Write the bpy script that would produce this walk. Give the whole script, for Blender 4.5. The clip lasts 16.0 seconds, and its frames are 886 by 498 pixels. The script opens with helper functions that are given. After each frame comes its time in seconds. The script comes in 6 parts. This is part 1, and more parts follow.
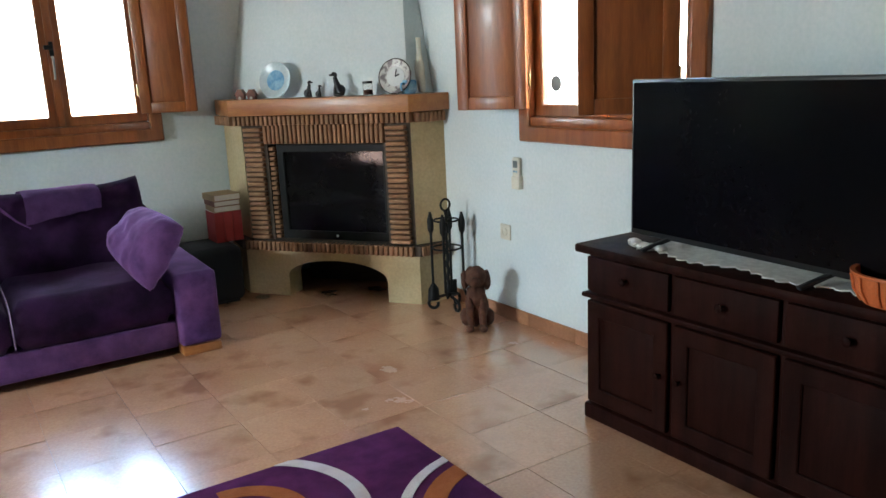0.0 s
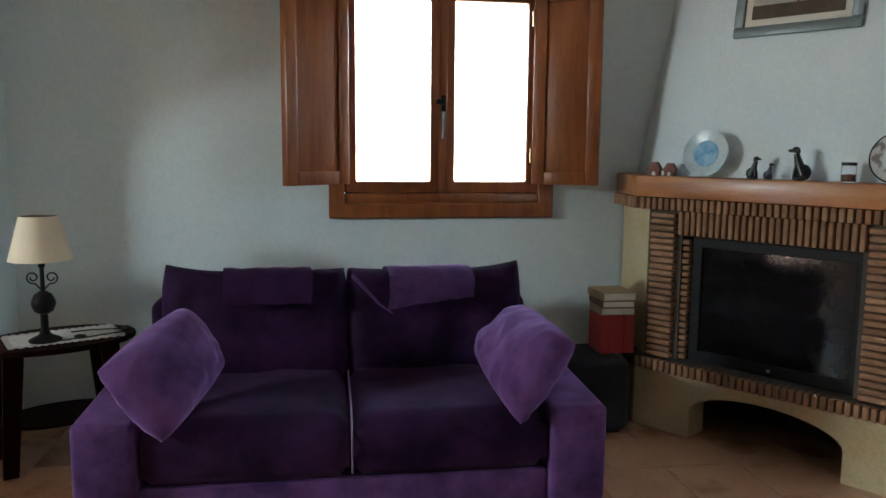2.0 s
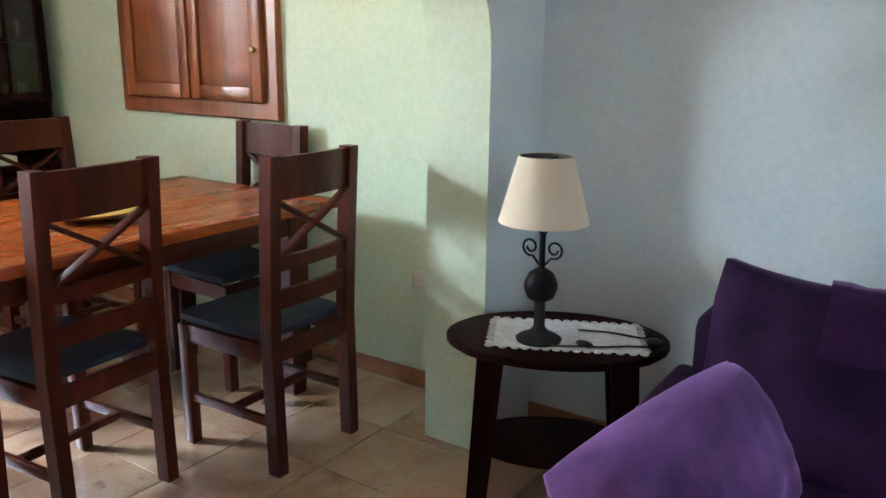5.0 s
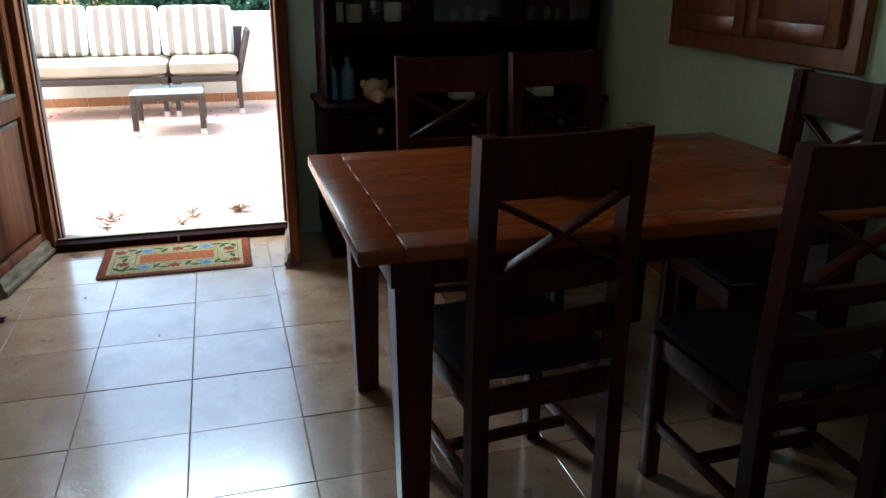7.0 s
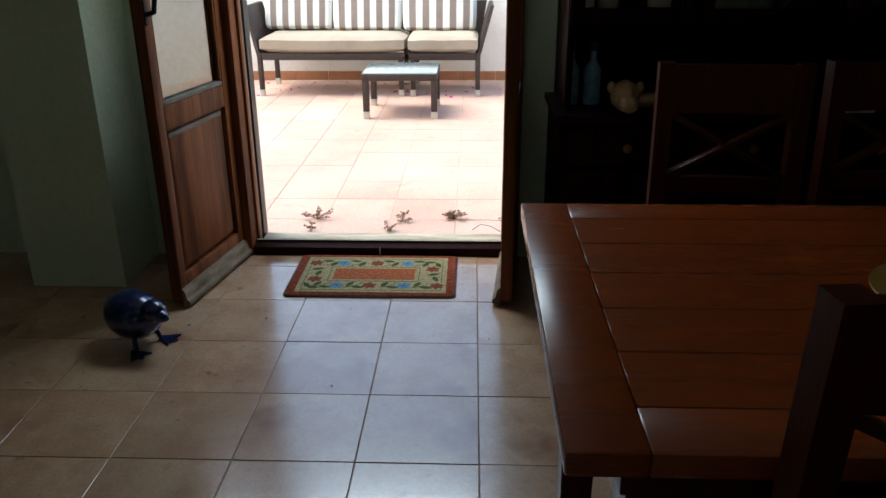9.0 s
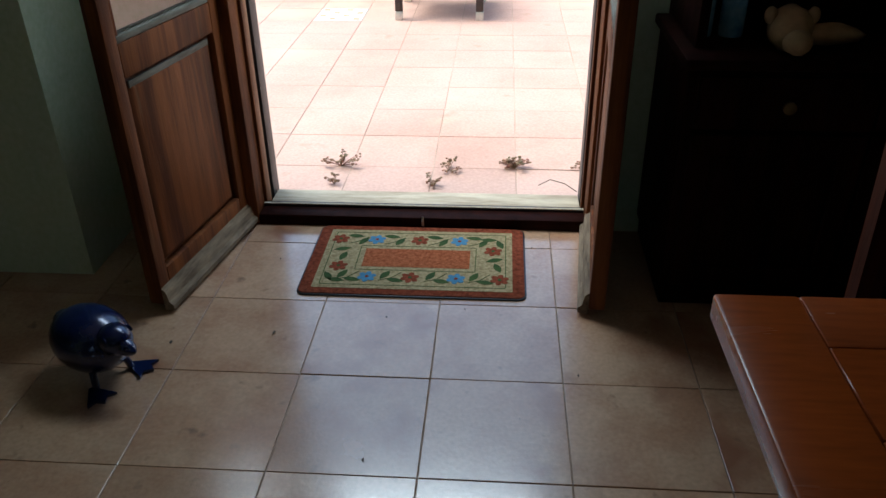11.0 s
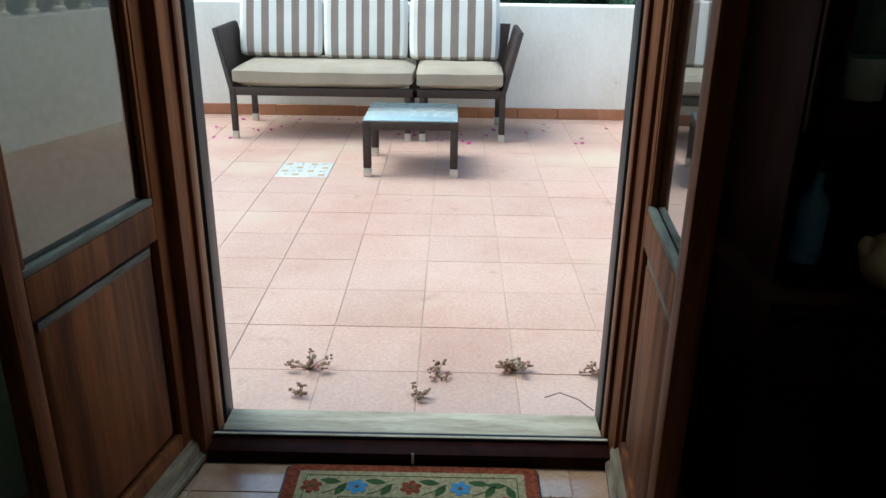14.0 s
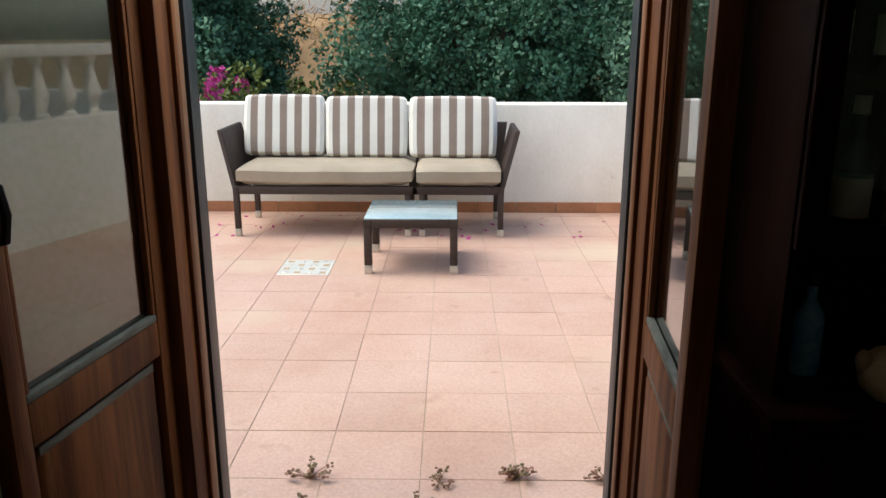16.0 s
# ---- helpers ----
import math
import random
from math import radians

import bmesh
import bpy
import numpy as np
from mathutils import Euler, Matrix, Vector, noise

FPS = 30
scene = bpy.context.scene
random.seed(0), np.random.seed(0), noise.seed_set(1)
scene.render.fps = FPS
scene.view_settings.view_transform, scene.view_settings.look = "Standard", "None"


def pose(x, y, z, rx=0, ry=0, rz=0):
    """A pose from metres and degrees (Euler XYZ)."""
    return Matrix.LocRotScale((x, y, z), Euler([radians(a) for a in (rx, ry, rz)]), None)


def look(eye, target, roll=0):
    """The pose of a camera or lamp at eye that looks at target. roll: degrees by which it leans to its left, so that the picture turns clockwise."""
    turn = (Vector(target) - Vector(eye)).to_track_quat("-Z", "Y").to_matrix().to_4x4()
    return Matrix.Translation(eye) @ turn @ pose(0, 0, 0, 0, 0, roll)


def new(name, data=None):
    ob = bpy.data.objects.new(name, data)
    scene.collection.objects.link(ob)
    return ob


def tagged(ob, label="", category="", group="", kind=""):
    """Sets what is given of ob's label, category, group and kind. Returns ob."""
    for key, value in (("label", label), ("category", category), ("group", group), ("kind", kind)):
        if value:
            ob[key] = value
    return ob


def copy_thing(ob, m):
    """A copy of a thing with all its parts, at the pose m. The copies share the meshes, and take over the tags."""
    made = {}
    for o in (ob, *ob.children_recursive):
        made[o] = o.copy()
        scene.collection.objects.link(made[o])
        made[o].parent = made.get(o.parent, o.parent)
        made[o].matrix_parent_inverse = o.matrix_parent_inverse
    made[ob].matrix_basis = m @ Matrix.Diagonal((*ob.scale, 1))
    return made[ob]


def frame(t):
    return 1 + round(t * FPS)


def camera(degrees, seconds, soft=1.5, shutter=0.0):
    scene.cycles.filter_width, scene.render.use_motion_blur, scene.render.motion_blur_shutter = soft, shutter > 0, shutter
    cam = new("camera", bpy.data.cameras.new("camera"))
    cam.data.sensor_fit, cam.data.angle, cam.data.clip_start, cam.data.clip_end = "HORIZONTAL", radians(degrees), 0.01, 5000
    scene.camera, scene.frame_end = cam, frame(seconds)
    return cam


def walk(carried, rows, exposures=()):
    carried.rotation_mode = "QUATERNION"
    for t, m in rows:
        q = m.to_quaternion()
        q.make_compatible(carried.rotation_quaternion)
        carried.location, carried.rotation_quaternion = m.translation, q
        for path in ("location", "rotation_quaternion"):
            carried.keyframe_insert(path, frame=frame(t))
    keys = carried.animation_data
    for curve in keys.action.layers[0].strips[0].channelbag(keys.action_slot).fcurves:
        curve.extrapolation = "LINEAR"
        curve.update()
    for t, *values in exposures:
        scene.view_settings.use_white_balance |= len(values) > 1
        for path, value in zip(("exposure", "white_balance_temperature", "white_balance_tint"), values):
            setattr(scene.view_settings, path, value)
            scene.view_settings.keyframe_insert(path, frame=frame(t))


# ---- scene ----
cam = camera(58.7, 16.0)
PATH = [
    (0, (0.0, -0.265, 1.314), (1.064, 1.371, 0.874), -2.6),
    (0.5, (0.025, -0.015, 1.327), (0.915, 1.723, 0.894), -1.6),
    (1, (0.112, 0.288, 1.307), (0.743, 2.15, 0.94), -1.7),
    (1.5, (0.156, 0.57, 1.309), (0.538, 2.514, 1.035), -0.3),
    (2, (0.124, 0.92, 1.324), (0.42, 2.881, 1.067), 0.5),
    (2.5, (0.15, 1.233, 1.34), (0.366, 3.198, 1.038), 0.8),
    (3, (0.178, 1.513, 1.339), (0.086, 3.486, 1.025), 0.9),
    (3.2, (0.184, 1.624, 1.325), (-0.069, 3.582, 1.005), 0.3),
    (5.3, (-0.13, 2.51, 1.291), (-1.352, 4.01, 0.788), 0.2),
    (5.5, (-0.173, 2.569, 1.304), (-1.489, 3.986, 0.795), -0.3),
    (6, (-0.298, 2.705, 1.308), (-1.82, 3.88, 0.757), -0.7),
    (6.5, (-0.423, 2.842, 1.299), (-2.137, 3.672, 0.688), -0.4),
    (7, (-0.526, 2.924, 1.314), (-2.339, 3.432, 0.639), 0.2),
    (7.5, (-0.706, 2.921, 1.312), (-2.555, 3.241, 0.62), 0.7),
    (8, (-0.895, 2.903, 1.33), (-2.762, 3.086, 0.636), 0.4),
    (8.5, (-1.074, 2.963, 1.315), (-2.945, 3.084, 0.618), -0.2),
    (9, (-1.271, 3.053, 1.321), (-3.127, 2.983, 0.578), -0.3),
    (9.2, (-1.326, 3.066, 1.319), (-3.165, 2.964, 0.538), -0.3),
    (11.3, (-2.25, 2.872, 1.276), (-3.964, 2.741, 0.254), -0.8),
    (11.5, (-2.313, 2.852, 1.267), (-4.024, 2.72, 0.239), -0.8),
    (12, (-2.494, 2.76, 1.255), (-4.199, 2.634, 0.218), -0.6),
    (12.5, (-2.605, 2.725, 1.227), (-4.254, 2.642, 0.099), -1.0),
    (13, (-2.64, 2.738, 1.257), (-4.301, 2.693, 0.145), 0.1),
    (13.5, (-2.669, 2.751, 1.308), (-4.45, 2.722, 0.398), 0.6),
    (14, (-2.683, 2.747, 1.352), (-4.544, 2.729, 0.618), 0.8),
    (14.5, (-2.676, 2.754, 1.382), (-4.569, 2.738, 0.737), 0.5),
    (15, (-2.677, 2.751, 1.395), (-4.585, 2.734, 0.798), 0.3),
    (15.5, (-2.681, 2.755, 1.41), (-4.6, 2.735, 0.849), 0.1),
    (16, (-2.678, 2.747, 1.422), (-4.607, 2.725, 0.894), 0.1),
]
walk(cam, [(t, look(eye, target, roll)) for t, eye, target, roll in PATH],
     [(0, 5.6, 6600, 4), (1.0, 5.4, 6500, 2), (1.5, 4.95, 6550, 4), (2.5, 5.0, 6500, 3), (3.2, 5.2, 6300, 0), (5.3, 5.65, 6050, 8), (6.0, 5.35, 5800, 4),
      (6.5, 3.8, 5950, -1), (7.0, 2.5, 6150, -2), (7.5, 2.1, 6450, -1), (8.0, 1.75, 6500, 0), (9.0, 1.5, 6450, 2), (11.3, 1.35, 6250, 2), (12.5, 1.25, 6050, 1),
      (13.5, 0.95, 5550, -8), (14.0, 0.85, 5700, -8), (14.5, 0.85, 6250, -3), (15.0, 0.9, 6550, 1), (16.0, 0.75, 6650, 2)])

# ---- world, sun, exposure ----
world = bpy.data.worlds.new("sky")
scene.world = world
world.use_nodes = True
wn = world.node_tree.nodes
sky = wn.new("ShaderNodeTexSky")
sky.sky_type = "NISHITA"
sky.sun_disc = False
sky.sun_elevation = radians(52)
sky.sun_rotation = radians(175)
sky.dust_density = 3.0
world.node_tree.links.new(sky.outputs[0], wn["Background"].inputs[0])
wn["Background"].inputs[1].default_value = 0.17

sun = new("sun", bpy.data.lights.new("sun", "SUN"))
sun.data.energy = 1.3
sun.data.angle = radians(35)
sun.data.color = (1.0, 0.95, 0.88)
sun.matrix_world = look((0, 0, 10), (0.6, 2.4, 4.0))


def window_light(name, m, w, h, power, colour):
    la = bpy.data.lights.new(name, "AREA")
    la.shape, la.size, la.size_y, la.energy, la.color = "RECTANGLE", w, h, power, colour
    ob = new(name, la)
    ob.matrix_world = m
    return ob


SKYC = (0.66, 0.88, 1.0)
window_light("window_light_north", look((0.70, 4.93, 1.65), (0.70, 0, 1.0)), 0.8, 1.0, 0.20, SKYC)
window_light("window_light_east", look((2.66, 2.25, 1.65), (0, 2.25, 0.9)), 0.8, 1.0, 0.20, SKYC)
window_light("door_light", look((-4.70, 2.645, 1.88), (-3.5, 2.645, 0.0)), 0.95, 0.45, 5.5, (0.80, 0.91, 1.0))


# ---- materials ----
def material(name, a, b=None, scale=3.0, rough=0.6, bump=0.15, fine=60.0, metal=0.0, spec=0.5, stretch=(1, 1, 1), rand=0.0,
             contrast=(0.35, 0.65), coat=0.0, island=False, spots=None, world_space=False):
    """Two-scale procedural surface: broad mix of a and b, fine grain bump, optional tone change by piece."""
    m = bpy.data.materials.new(name)
    m.use_nodes = True
    nt = m.node_tree
    n, link = nt.nodes, nt.links.new
    bs = n["Principled BSDF"]
    tc = n.new("ShaderNodeTexCoord")
    mp = n.new("ShaderNodeMapping")
    mp.inputs["Scale"].default_value = stretch
    if world_space:
        geo = n.new("ShaderNodeNewGeometry")
        link(geo.outputs["Position"], mp.inputs["Vector"])
    else:
        link(tc.outputs["Object"], mp.inputs["Vector"])
    if rand and world_space:
        oi = n.new("ShaderNodeObjectInfo")
    elif rand:
        oi = n.new("ShaderNodeObjectInfo")
        add = n.new("ShaderNodeVectorMath")
        add.operation = "SCALE"
        add.inputs[0].default_value = (17.0, 31.0, 11.0)
        link(oi.outputs["Random"], add.inputs["Scale"])
        link(add.outputs[0], mp.inputs["Location"])
    big = n.new("ShaderNodeTexNoise")
    big.inputs["Scale"].default_value = scale
    big.inputs["Detail"].default_value = 6
    big.inputs["Roughness"].default_value = 0.6
    link(mp.outputs[0], big.inputs["Vector"])
    ramp = n.new("ShaderNodeValToRGB")
    ramp.color_ramp.elements[0].position, ramp.color_ramp.elements[1].position = contrast
    ramp.color_ramp.elements[0].color = (*a, 1)
    ramp.color_ramp.elements[1].color = (*(b or [c * 0.85 for c in a]), 1)
    link(big.outputs[0], ramp.inputs[0])
    colour = ramp.outputs[0]
    small = n.new("ShaderNodeTexNoise")
    small.inputs["Scale"].default_value = fine
    small.inputs["Detail"].default_value = 4
    link(mp.outputs[0], small.inputs["Vector"])
    grain = n.new("ShaderNodeMix")
    grain.data_type, grain.blend_type = "RGBA", "OVERLAY"
    grain.inputs[0].default_value = 0.25
    link(colour, grain.inputs[6])
    link(small.outputs[0], grain.inputs[7])
    colour = grain.outputs[2]
    if rand or island:
        hv = n.new("ShaderNodeHueSaturation")
        mr = n.new("ShaderNodeMapRange")
        mr.inputs["To Min"].default_value, mr.inputs["To Max"].default_value = 1 - (rand or 0.25), 1 + (rand or 0.25)
        if island:
            gi = n.new("ShaderNodeNewGeometry")
            link(gi.outputs["Random Per Island"], mr.inputs["Value"])
        else:
            link(oi.outputs["Random"], mr.inputs["Value"])
        link(mr.outputs[0], hv.inputs["Value"])
        link(colour, hv.inputs["Color"])
        colour = hv.outputs[0]
    for col, sc, lo in ([spots] if isinstance(spots, tuple) else spots or []):
        sp = n.new("ShaderNodeTexNoise")
        sp.inputs["Scale"].default_value = sc
        sp.inputs["Detail"].default_value = 3
        link(mp.outputs[0], sp.inputs["Vector"])
        mr2 = n.new("ShaderNodeMapRange")
        mr2.inputs["From Min"].default_value, mr2.inputs["From Max"].default_value = lo, lo + 0.15
        link(sp.outputs[0], mr2.inputs["Value"])
        mx = n.new("ShaderNodeMix")
        mx.data_type = "RGBA"
        link(mr2.outputs[0], mx.inputs[0])
        link(colour, mx.inputs[6])
        mx.inputs[7].default_value = (*col, 1)
        colour = mx.outputs[2]
    link(colour, bs.inputs["Base Color"])
    rr = n.new("ShaderNodeMapRange")
    rr.inputs["To Min"].default_value, rr.inputs["To Max"].default_value = max(0.02, rough - 0.08), min(1.0, rough + 0.08)
    link(big.outputs[0], rr.inputs["Value"])
    link(rr.outputs[0], bs.inputs["Roughness"])
    bs.inputs["Metallic"].default_value = metal
    bs.inputs["Specular IOR Level"].default_value = spec
    bs.inputs["Coat Weight"].default_value = coat
    bs.inputs["Coat Roughness"].default_value = 0.15
    if bump:
        bp = n.new("ShaderNodeBump")
        bp.inputs["Strength"].default_value = bump
        bp.inputs["Distance"].default_value = 0.004
        link(small.outputs[0], bp.inputs["Height"])
        link(bp.outputs[0], bs.inputs["Normal"])
    return m


def velvet(name, a, b, sheen):
    m = material(name, a, b, 5.0, 0.8, 0.12, 260, spec=0.12, contrast=(0.38, 0.64))
    bs = m.node_tree.nodes["Principled BSDF"]
    bs.inputs["Sheen Weight"].default_value = sheen
    bs.inputs["Sheen Roughness"].default_value = 0.35
    bs.inputs["Sheen Tint"].default_value = (0.6, 0.35, 0.7, 1)
    return m


def glass_mat(name, tint=(1, 1, 1), rough=0.0):
    m = bpy.data.materials.new(name)
    m.use_nodes = True
    bs = m.node_tree.nodes["Principled BSDF"]
    bs.inputs["Base Color"].default_value = (*tint, 1)
    bs.inputs["Transmission Weight"].default_value = 1.0
    bs.inputs["Roughness"].default_value = rough
    bs.inputs["IOR"].default_value = 1.45
    return m


def flat_mat(name, c, rough=0.5, metal=0.0):
    return material(name, c, [x * 0.88 for x in c], 8.0, rough, 0.05, 150, metal)


WALL_BLUE = material("white_plaster", (0.68, 0.75, 0.75), (0.62, 0.69, 0.70), 0.9, 0.9, 0.12, 60, spec=0.15)
WALL_GREEN = material("pale_green_plaster", (0.64, 0.72, 0.54), (0.57, 0.67, 0.49), 0.9, 0.9, 0.12, 60, spec=0.15)
CEIL = material("ceiling_white", (0.8, 0.8, 0.78), None, 1.0, 0.95, 0.1, 40)
FLOOR_TILE = material("terracotta_floor_tile", (0.50, 0.33, 0.215), (0.40, 0.225, 0.135), 4.5, 0.24, 0.10, 90, spec=1.0, coat=0.8, rand=0.08, contrast=(0.40, 0.62),
                      spots=[((0.30, 0.145, 0.085), 4.0, 0.57), ((0.20, 0.13, 0.09), 17.0, 0.66), ((0.12, 0.085, 0.06), 60.0, 0.74)])
FLOOR_LIVING = material("tan_floor_tile", (0.56, 0.320, 0.190), (0.48, 0.24, 0.138), 3.2, 0.24, 0.06, 90, spec=1.0, coat=0.8, rand=0.05, contrast=(0.30, 0.72),
                        spots=[((0.34, 0.165, 0.09), 4.5, 0.54)])
GROUT = material("floor_grout", (0.40, 0.28, 0.20), (0.26, 0.18, 0.125), 8, 0.95, 0.3, 120)
TERR_TILE = material("terrace_tile", (0.56, 0.385, 0.325), (0.48, 0.295, 0.235), 1.6, 0.55, 0.12, 80, rand=0.05, contrast=(0.32, 0.70), world_space=True,
                     spots=[((0.55, 0.42, 0.33), 1.1, 0.54), ((0.40, 0.25, 0.18), 7.0, 0.66), ((0.30, 0.20, 0.15), 45.0, 0.74)])
TERR_GROUT = material("terrace_grout", (0.54, 0.42, 0.35), (0.38, 0.28, 0.22), 2, 0.95, 0.3, 120)
SKIRT = material("terracotta_skirting", (0.42, 0.19, 0.10), (0.33, 0.14, 0.07), 5, 0.5, 0.1, 60, rand=0.08)
PARAPET = material("whitewashed_render", (0.82, 0.80, 0.76), (0.72, 0.69, 0.63), 1.6, 0.95, 0.25, 45, spots=[((0.52, 0.45, 0.36), 2.6, 0.66), ((0.36, 0.31, 0.25), 9.0, 0.71)], stretch=(1, 1, 0.6))
WOOD_WIN = material("varnished_pine", (0.30, 0.092, 0.023), (0.19, 0.050, 0.012), 7, 0.34, 0.10, 60, stretch=(3, 3, 0.35), coat=0.12)
WOOD_DOOR = material("weathered_door_wood", (0.200, 0.062, 0.015), (0.080, 0.022, 0.006), 6, 0.60, 0.2, 70, stretch=(3.5, 3.5, 0.25), spec=0.18, contrast=(0.38, 0.62), spots=[((0.20, 0.105, 0.05), 11, 0.66), ((0.035, 0.012, 0.005), 5, 0.62)])
WOOD_BEAD = material("faded_bead_wood", (0.26, 0.115, 0.045), (0.16, 0.062, 0.022), 8, 0.6, 0.25, 60, stretch=(3, 3, 0.3))
WOOD_PALE = material("sun_bleached_wood", (0.25, 0.185, 0.115), (0.085, 0.055, 0.03), 16, 0.8, 0.5, 60, stretch=(0.5, 3, 3))
WOOD_GREY = material("grey_weathered_wood", (0.17, 0.165, 0.135), (0.085, 0.075, 0.055), 14, 0.75, 0.4, 60, stretch=(0.6, 3, 3))
WOOD_SILL = material("bleached_sill_wood", (0.56, 0.50, 0.38), (0.34, 0.28, 0.20), 8, 0.85, 0.5, 60, stretch=(4, 0.5, 4))
WOOD_DARK = material("dark_stained_wood", (0.024, 0.006, 0.004), (0.011, 0.003, 0.002), 6, 0.58, 0.12, 60, stretch=(3, 3, 0.35), spec=0.05)
WOOD_CHAIR = material("mahogany_stain", (0.085, 0.014, 0.005), (0.040, 0.007, 0.003), 6, 0.36, 0.12, 60, stretch=(3, 3, 0.4), spec=0.2)
WOOD_TABLE = material("polished_table_wood", (0.31, 0.064, 0.010), (0.23, 0.046, 0.008), 3, 0.27, 0.02, 50, stretch=(3.5, 0.4, 3), spec=0.4)
WOOD_MANTEL = material("mantel_pine", (0.42, 0.17, 0.05), (0.30, 0.10, 0.03), 5, 0.35, 0.1, 60, stretch=(0.5, 3, 3), coat=0.1)
# Darker copy of the sofa velvet: shade on seats and back put into colour
VELVET = velvet("shaded_purple_velvet", (0.030, 0.008, 0.038), (0.009, 0.0025, 0.013), 0.14)
# Brighter copy of the same velvet: light on base, arms and pillows painted in
VELVET_LIT_PALE = velvet("lit_and_pale_purple_velvet", (0.125, 0.052, 0.160), (0.050, 0.018, 0.070), 0.7)
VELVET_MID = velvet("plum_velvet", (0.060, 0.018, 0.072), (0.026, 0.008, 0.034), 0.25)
PIPING = flat_mat("pale_piping", (0.20, 0.13, 0.22), 0.8)
STONE_CREAM = material("cream_stone_panel", (0.54, 0.43, 0.25), (0.45, 0.34, 0.18), 3, 0.8, 0.25, 60)
BRICK = material("clay_brick", (0.34, 0.18, 0.095), (0.23, 0.11, 0.055), 9, 0.85, 0.4, 70, rand=0.16)
MORTAR = material("dark_mortar", (0.10, 0.075, 0.055), (0.06, 0.045, 0.035), 9, 0.95, 0.4, 80)
SOOT = material("sooty_firebrick", (0.02, 0.018, 0.016), (0.04, 0.032, 0.026), 5, 0.95, 0.4, 60)
IRON = material("black_wrought_iron", (0.010, 0.010, 0.010), (0.018, 0.017, 0.016), 9, 0.5, 0.2, 90, 0.1, spec=0.15)
BLACK = material("black_plastic", (0.008, 0.008, 0.009), (0.012, 0.012, 0.013), 6, 0.35, 0.05, 200)
SCREEN = material("dark_screen", (0.003, 0.003, 0.004), (0.004, 0.004, 0.005), 2, 0.16, 0.0, 50, spec=0.1)
FIREGLASS = material("smoked_stove_glass", (0.006, 0.006, 0.006), (0.010, 0.009, 0.008), 4, 0.08, 0.0, 50, spec=0.28)
CLOTH_BLACK = material("black_nylon", (0.005, 0.005, 0.006), (0.008, 0.008, 0.009), 8, 0.9, 0.3, 200)
SHADE = material("cream_lampshade", (0.74, 0.62, 0.45), (0.68, 0.56, 0.40), 4, 0.9, 0.15, 260)
# Cream cloth darkened to grey-brown: the unlit inside of the lampshade
SHADE_INSIDE_DARK = material("unlit_lampshade_inside", (0.26, 0.22, 0.17), (0.20, 0.17, 0.13), 6, 0.9, 0.1, 200)
LACE = material("white_lace", (0.72, 0.70, 0.66), (0.55, 0.53, 0.49), 40, 0.9, 0.5, 260)
CERAMIC = material("white_glazed_ceramic", (0.74, 0.76, 0.74), (0.66, 0.69, 0.68), 6, 0.2, 0.03, 60, coat=0.4)
PLATE_RIM = material("bluish_plate_glaze", (0.50, 0.58, 0.58), (0.40, 0.50, 0.52), 9, 0.25, 0.03, 60)
BLUE_GLAZE = material("blue_glaze", (0.10, 0.28, 0.48), (0.30, 0.50, 0.62), 18, 0.25, 0.03, 60)
GREY_GLAZE = material("grey_floral_glaze", (0.58, 0.57, 0.53), (0.22, 0.19, 0.19), 34, 0.3, 0.03, 60, contrast=(0.48, 0.56))
ROSE_CLAY = material("reddish_clay", (0.22, 0.075, 0.045), (0.13, 0.04, 0.03), 14, 0.6, 0.2, 80)
RUG = material("purple_wool", (0.105, 0.022, 0.085), (0.07, 0.014, 0.06), 12, 0.98, 0.8, 260, spec=0.05)
RUG_WHITE = material("white_wool", (0.60, 0.54, 0.52), (0.50, 0.44, 0.42), 12, 0.98, 0.8, 260, spec=0.05)
RUG_RUST = material("rust_wool", (0.36, 0.12, 0.045), (0.28, 0.085, 0.03), 12, 0.98, 0.8, 260, spec=0.05)
MAT_RED = material("rust_coir", (0.27, 0.072, 0.038), (0.13, 0.032, 0.017), 85, 0.98, 0.9, 240, spec=0.05)
MAT_BEIGE = material("beige_coir", (0.42, 0.35, 0.20), (0.24, 0.19, 0.10), 85, 0.98, 0.9, 240, spec=0.05)
MAT_ORANGE = material("orange_coir", (0.40, 0.135, 0.06), (0.22, 0.06, 0.025), 85, 0.98, 0.9, 240, spec=0.05)
MAT_GREEN = material("green_print", (0.06, 0.10, 0.035), (0.04, 0.07, 0.03), 24, 0.98, 0.7, 240, spec=0.05)
MAT_BLUE = material("blue_print", (0.09, 0.25, 0.40), (0.07, 0.19, 0.32), 24, 0.98, 0.7, 240, spec=0.05)
NAVY = material("navy_seat_fabric", (0.007, 0.012, 0.024), (0.012, 0.018, 0.034), 14, 0.8, 0.4, 200)
RATTAN = material("dark_brown_rattan", (0.045, 0.024, 0.018), (0.022, 0.012, 0.010), 60, 0.55, 0.9, 140, stretch=(0.6, 0.6, 2.5))
TAUPE = material("taupe_canvas", (0.40, 0.34, 0.27), (0.35, 0.295, 0.23), 5, 0.95, 0.3, 240)
STRIPE_TAUPE = material("taupe_stripe", (0.30, 0.235, 0.20), (0.26, 0.20, 0.17), 5, 0.95, 0.3, 240)
STRIPE_WHITE = material("white_stripe", (0.82, 0.80, 0.76), (0.76, 0.74, 0.70), 5, 0.95, 0.3, 240)
STEEL = flat_mat("brushed_steel", (0.62, 0.62, 0.60), 0.35, 0.9)
ZINC = flat_mat("dull_zinc", (0.26, 0.25, 0.23), 0.55, 0.5)
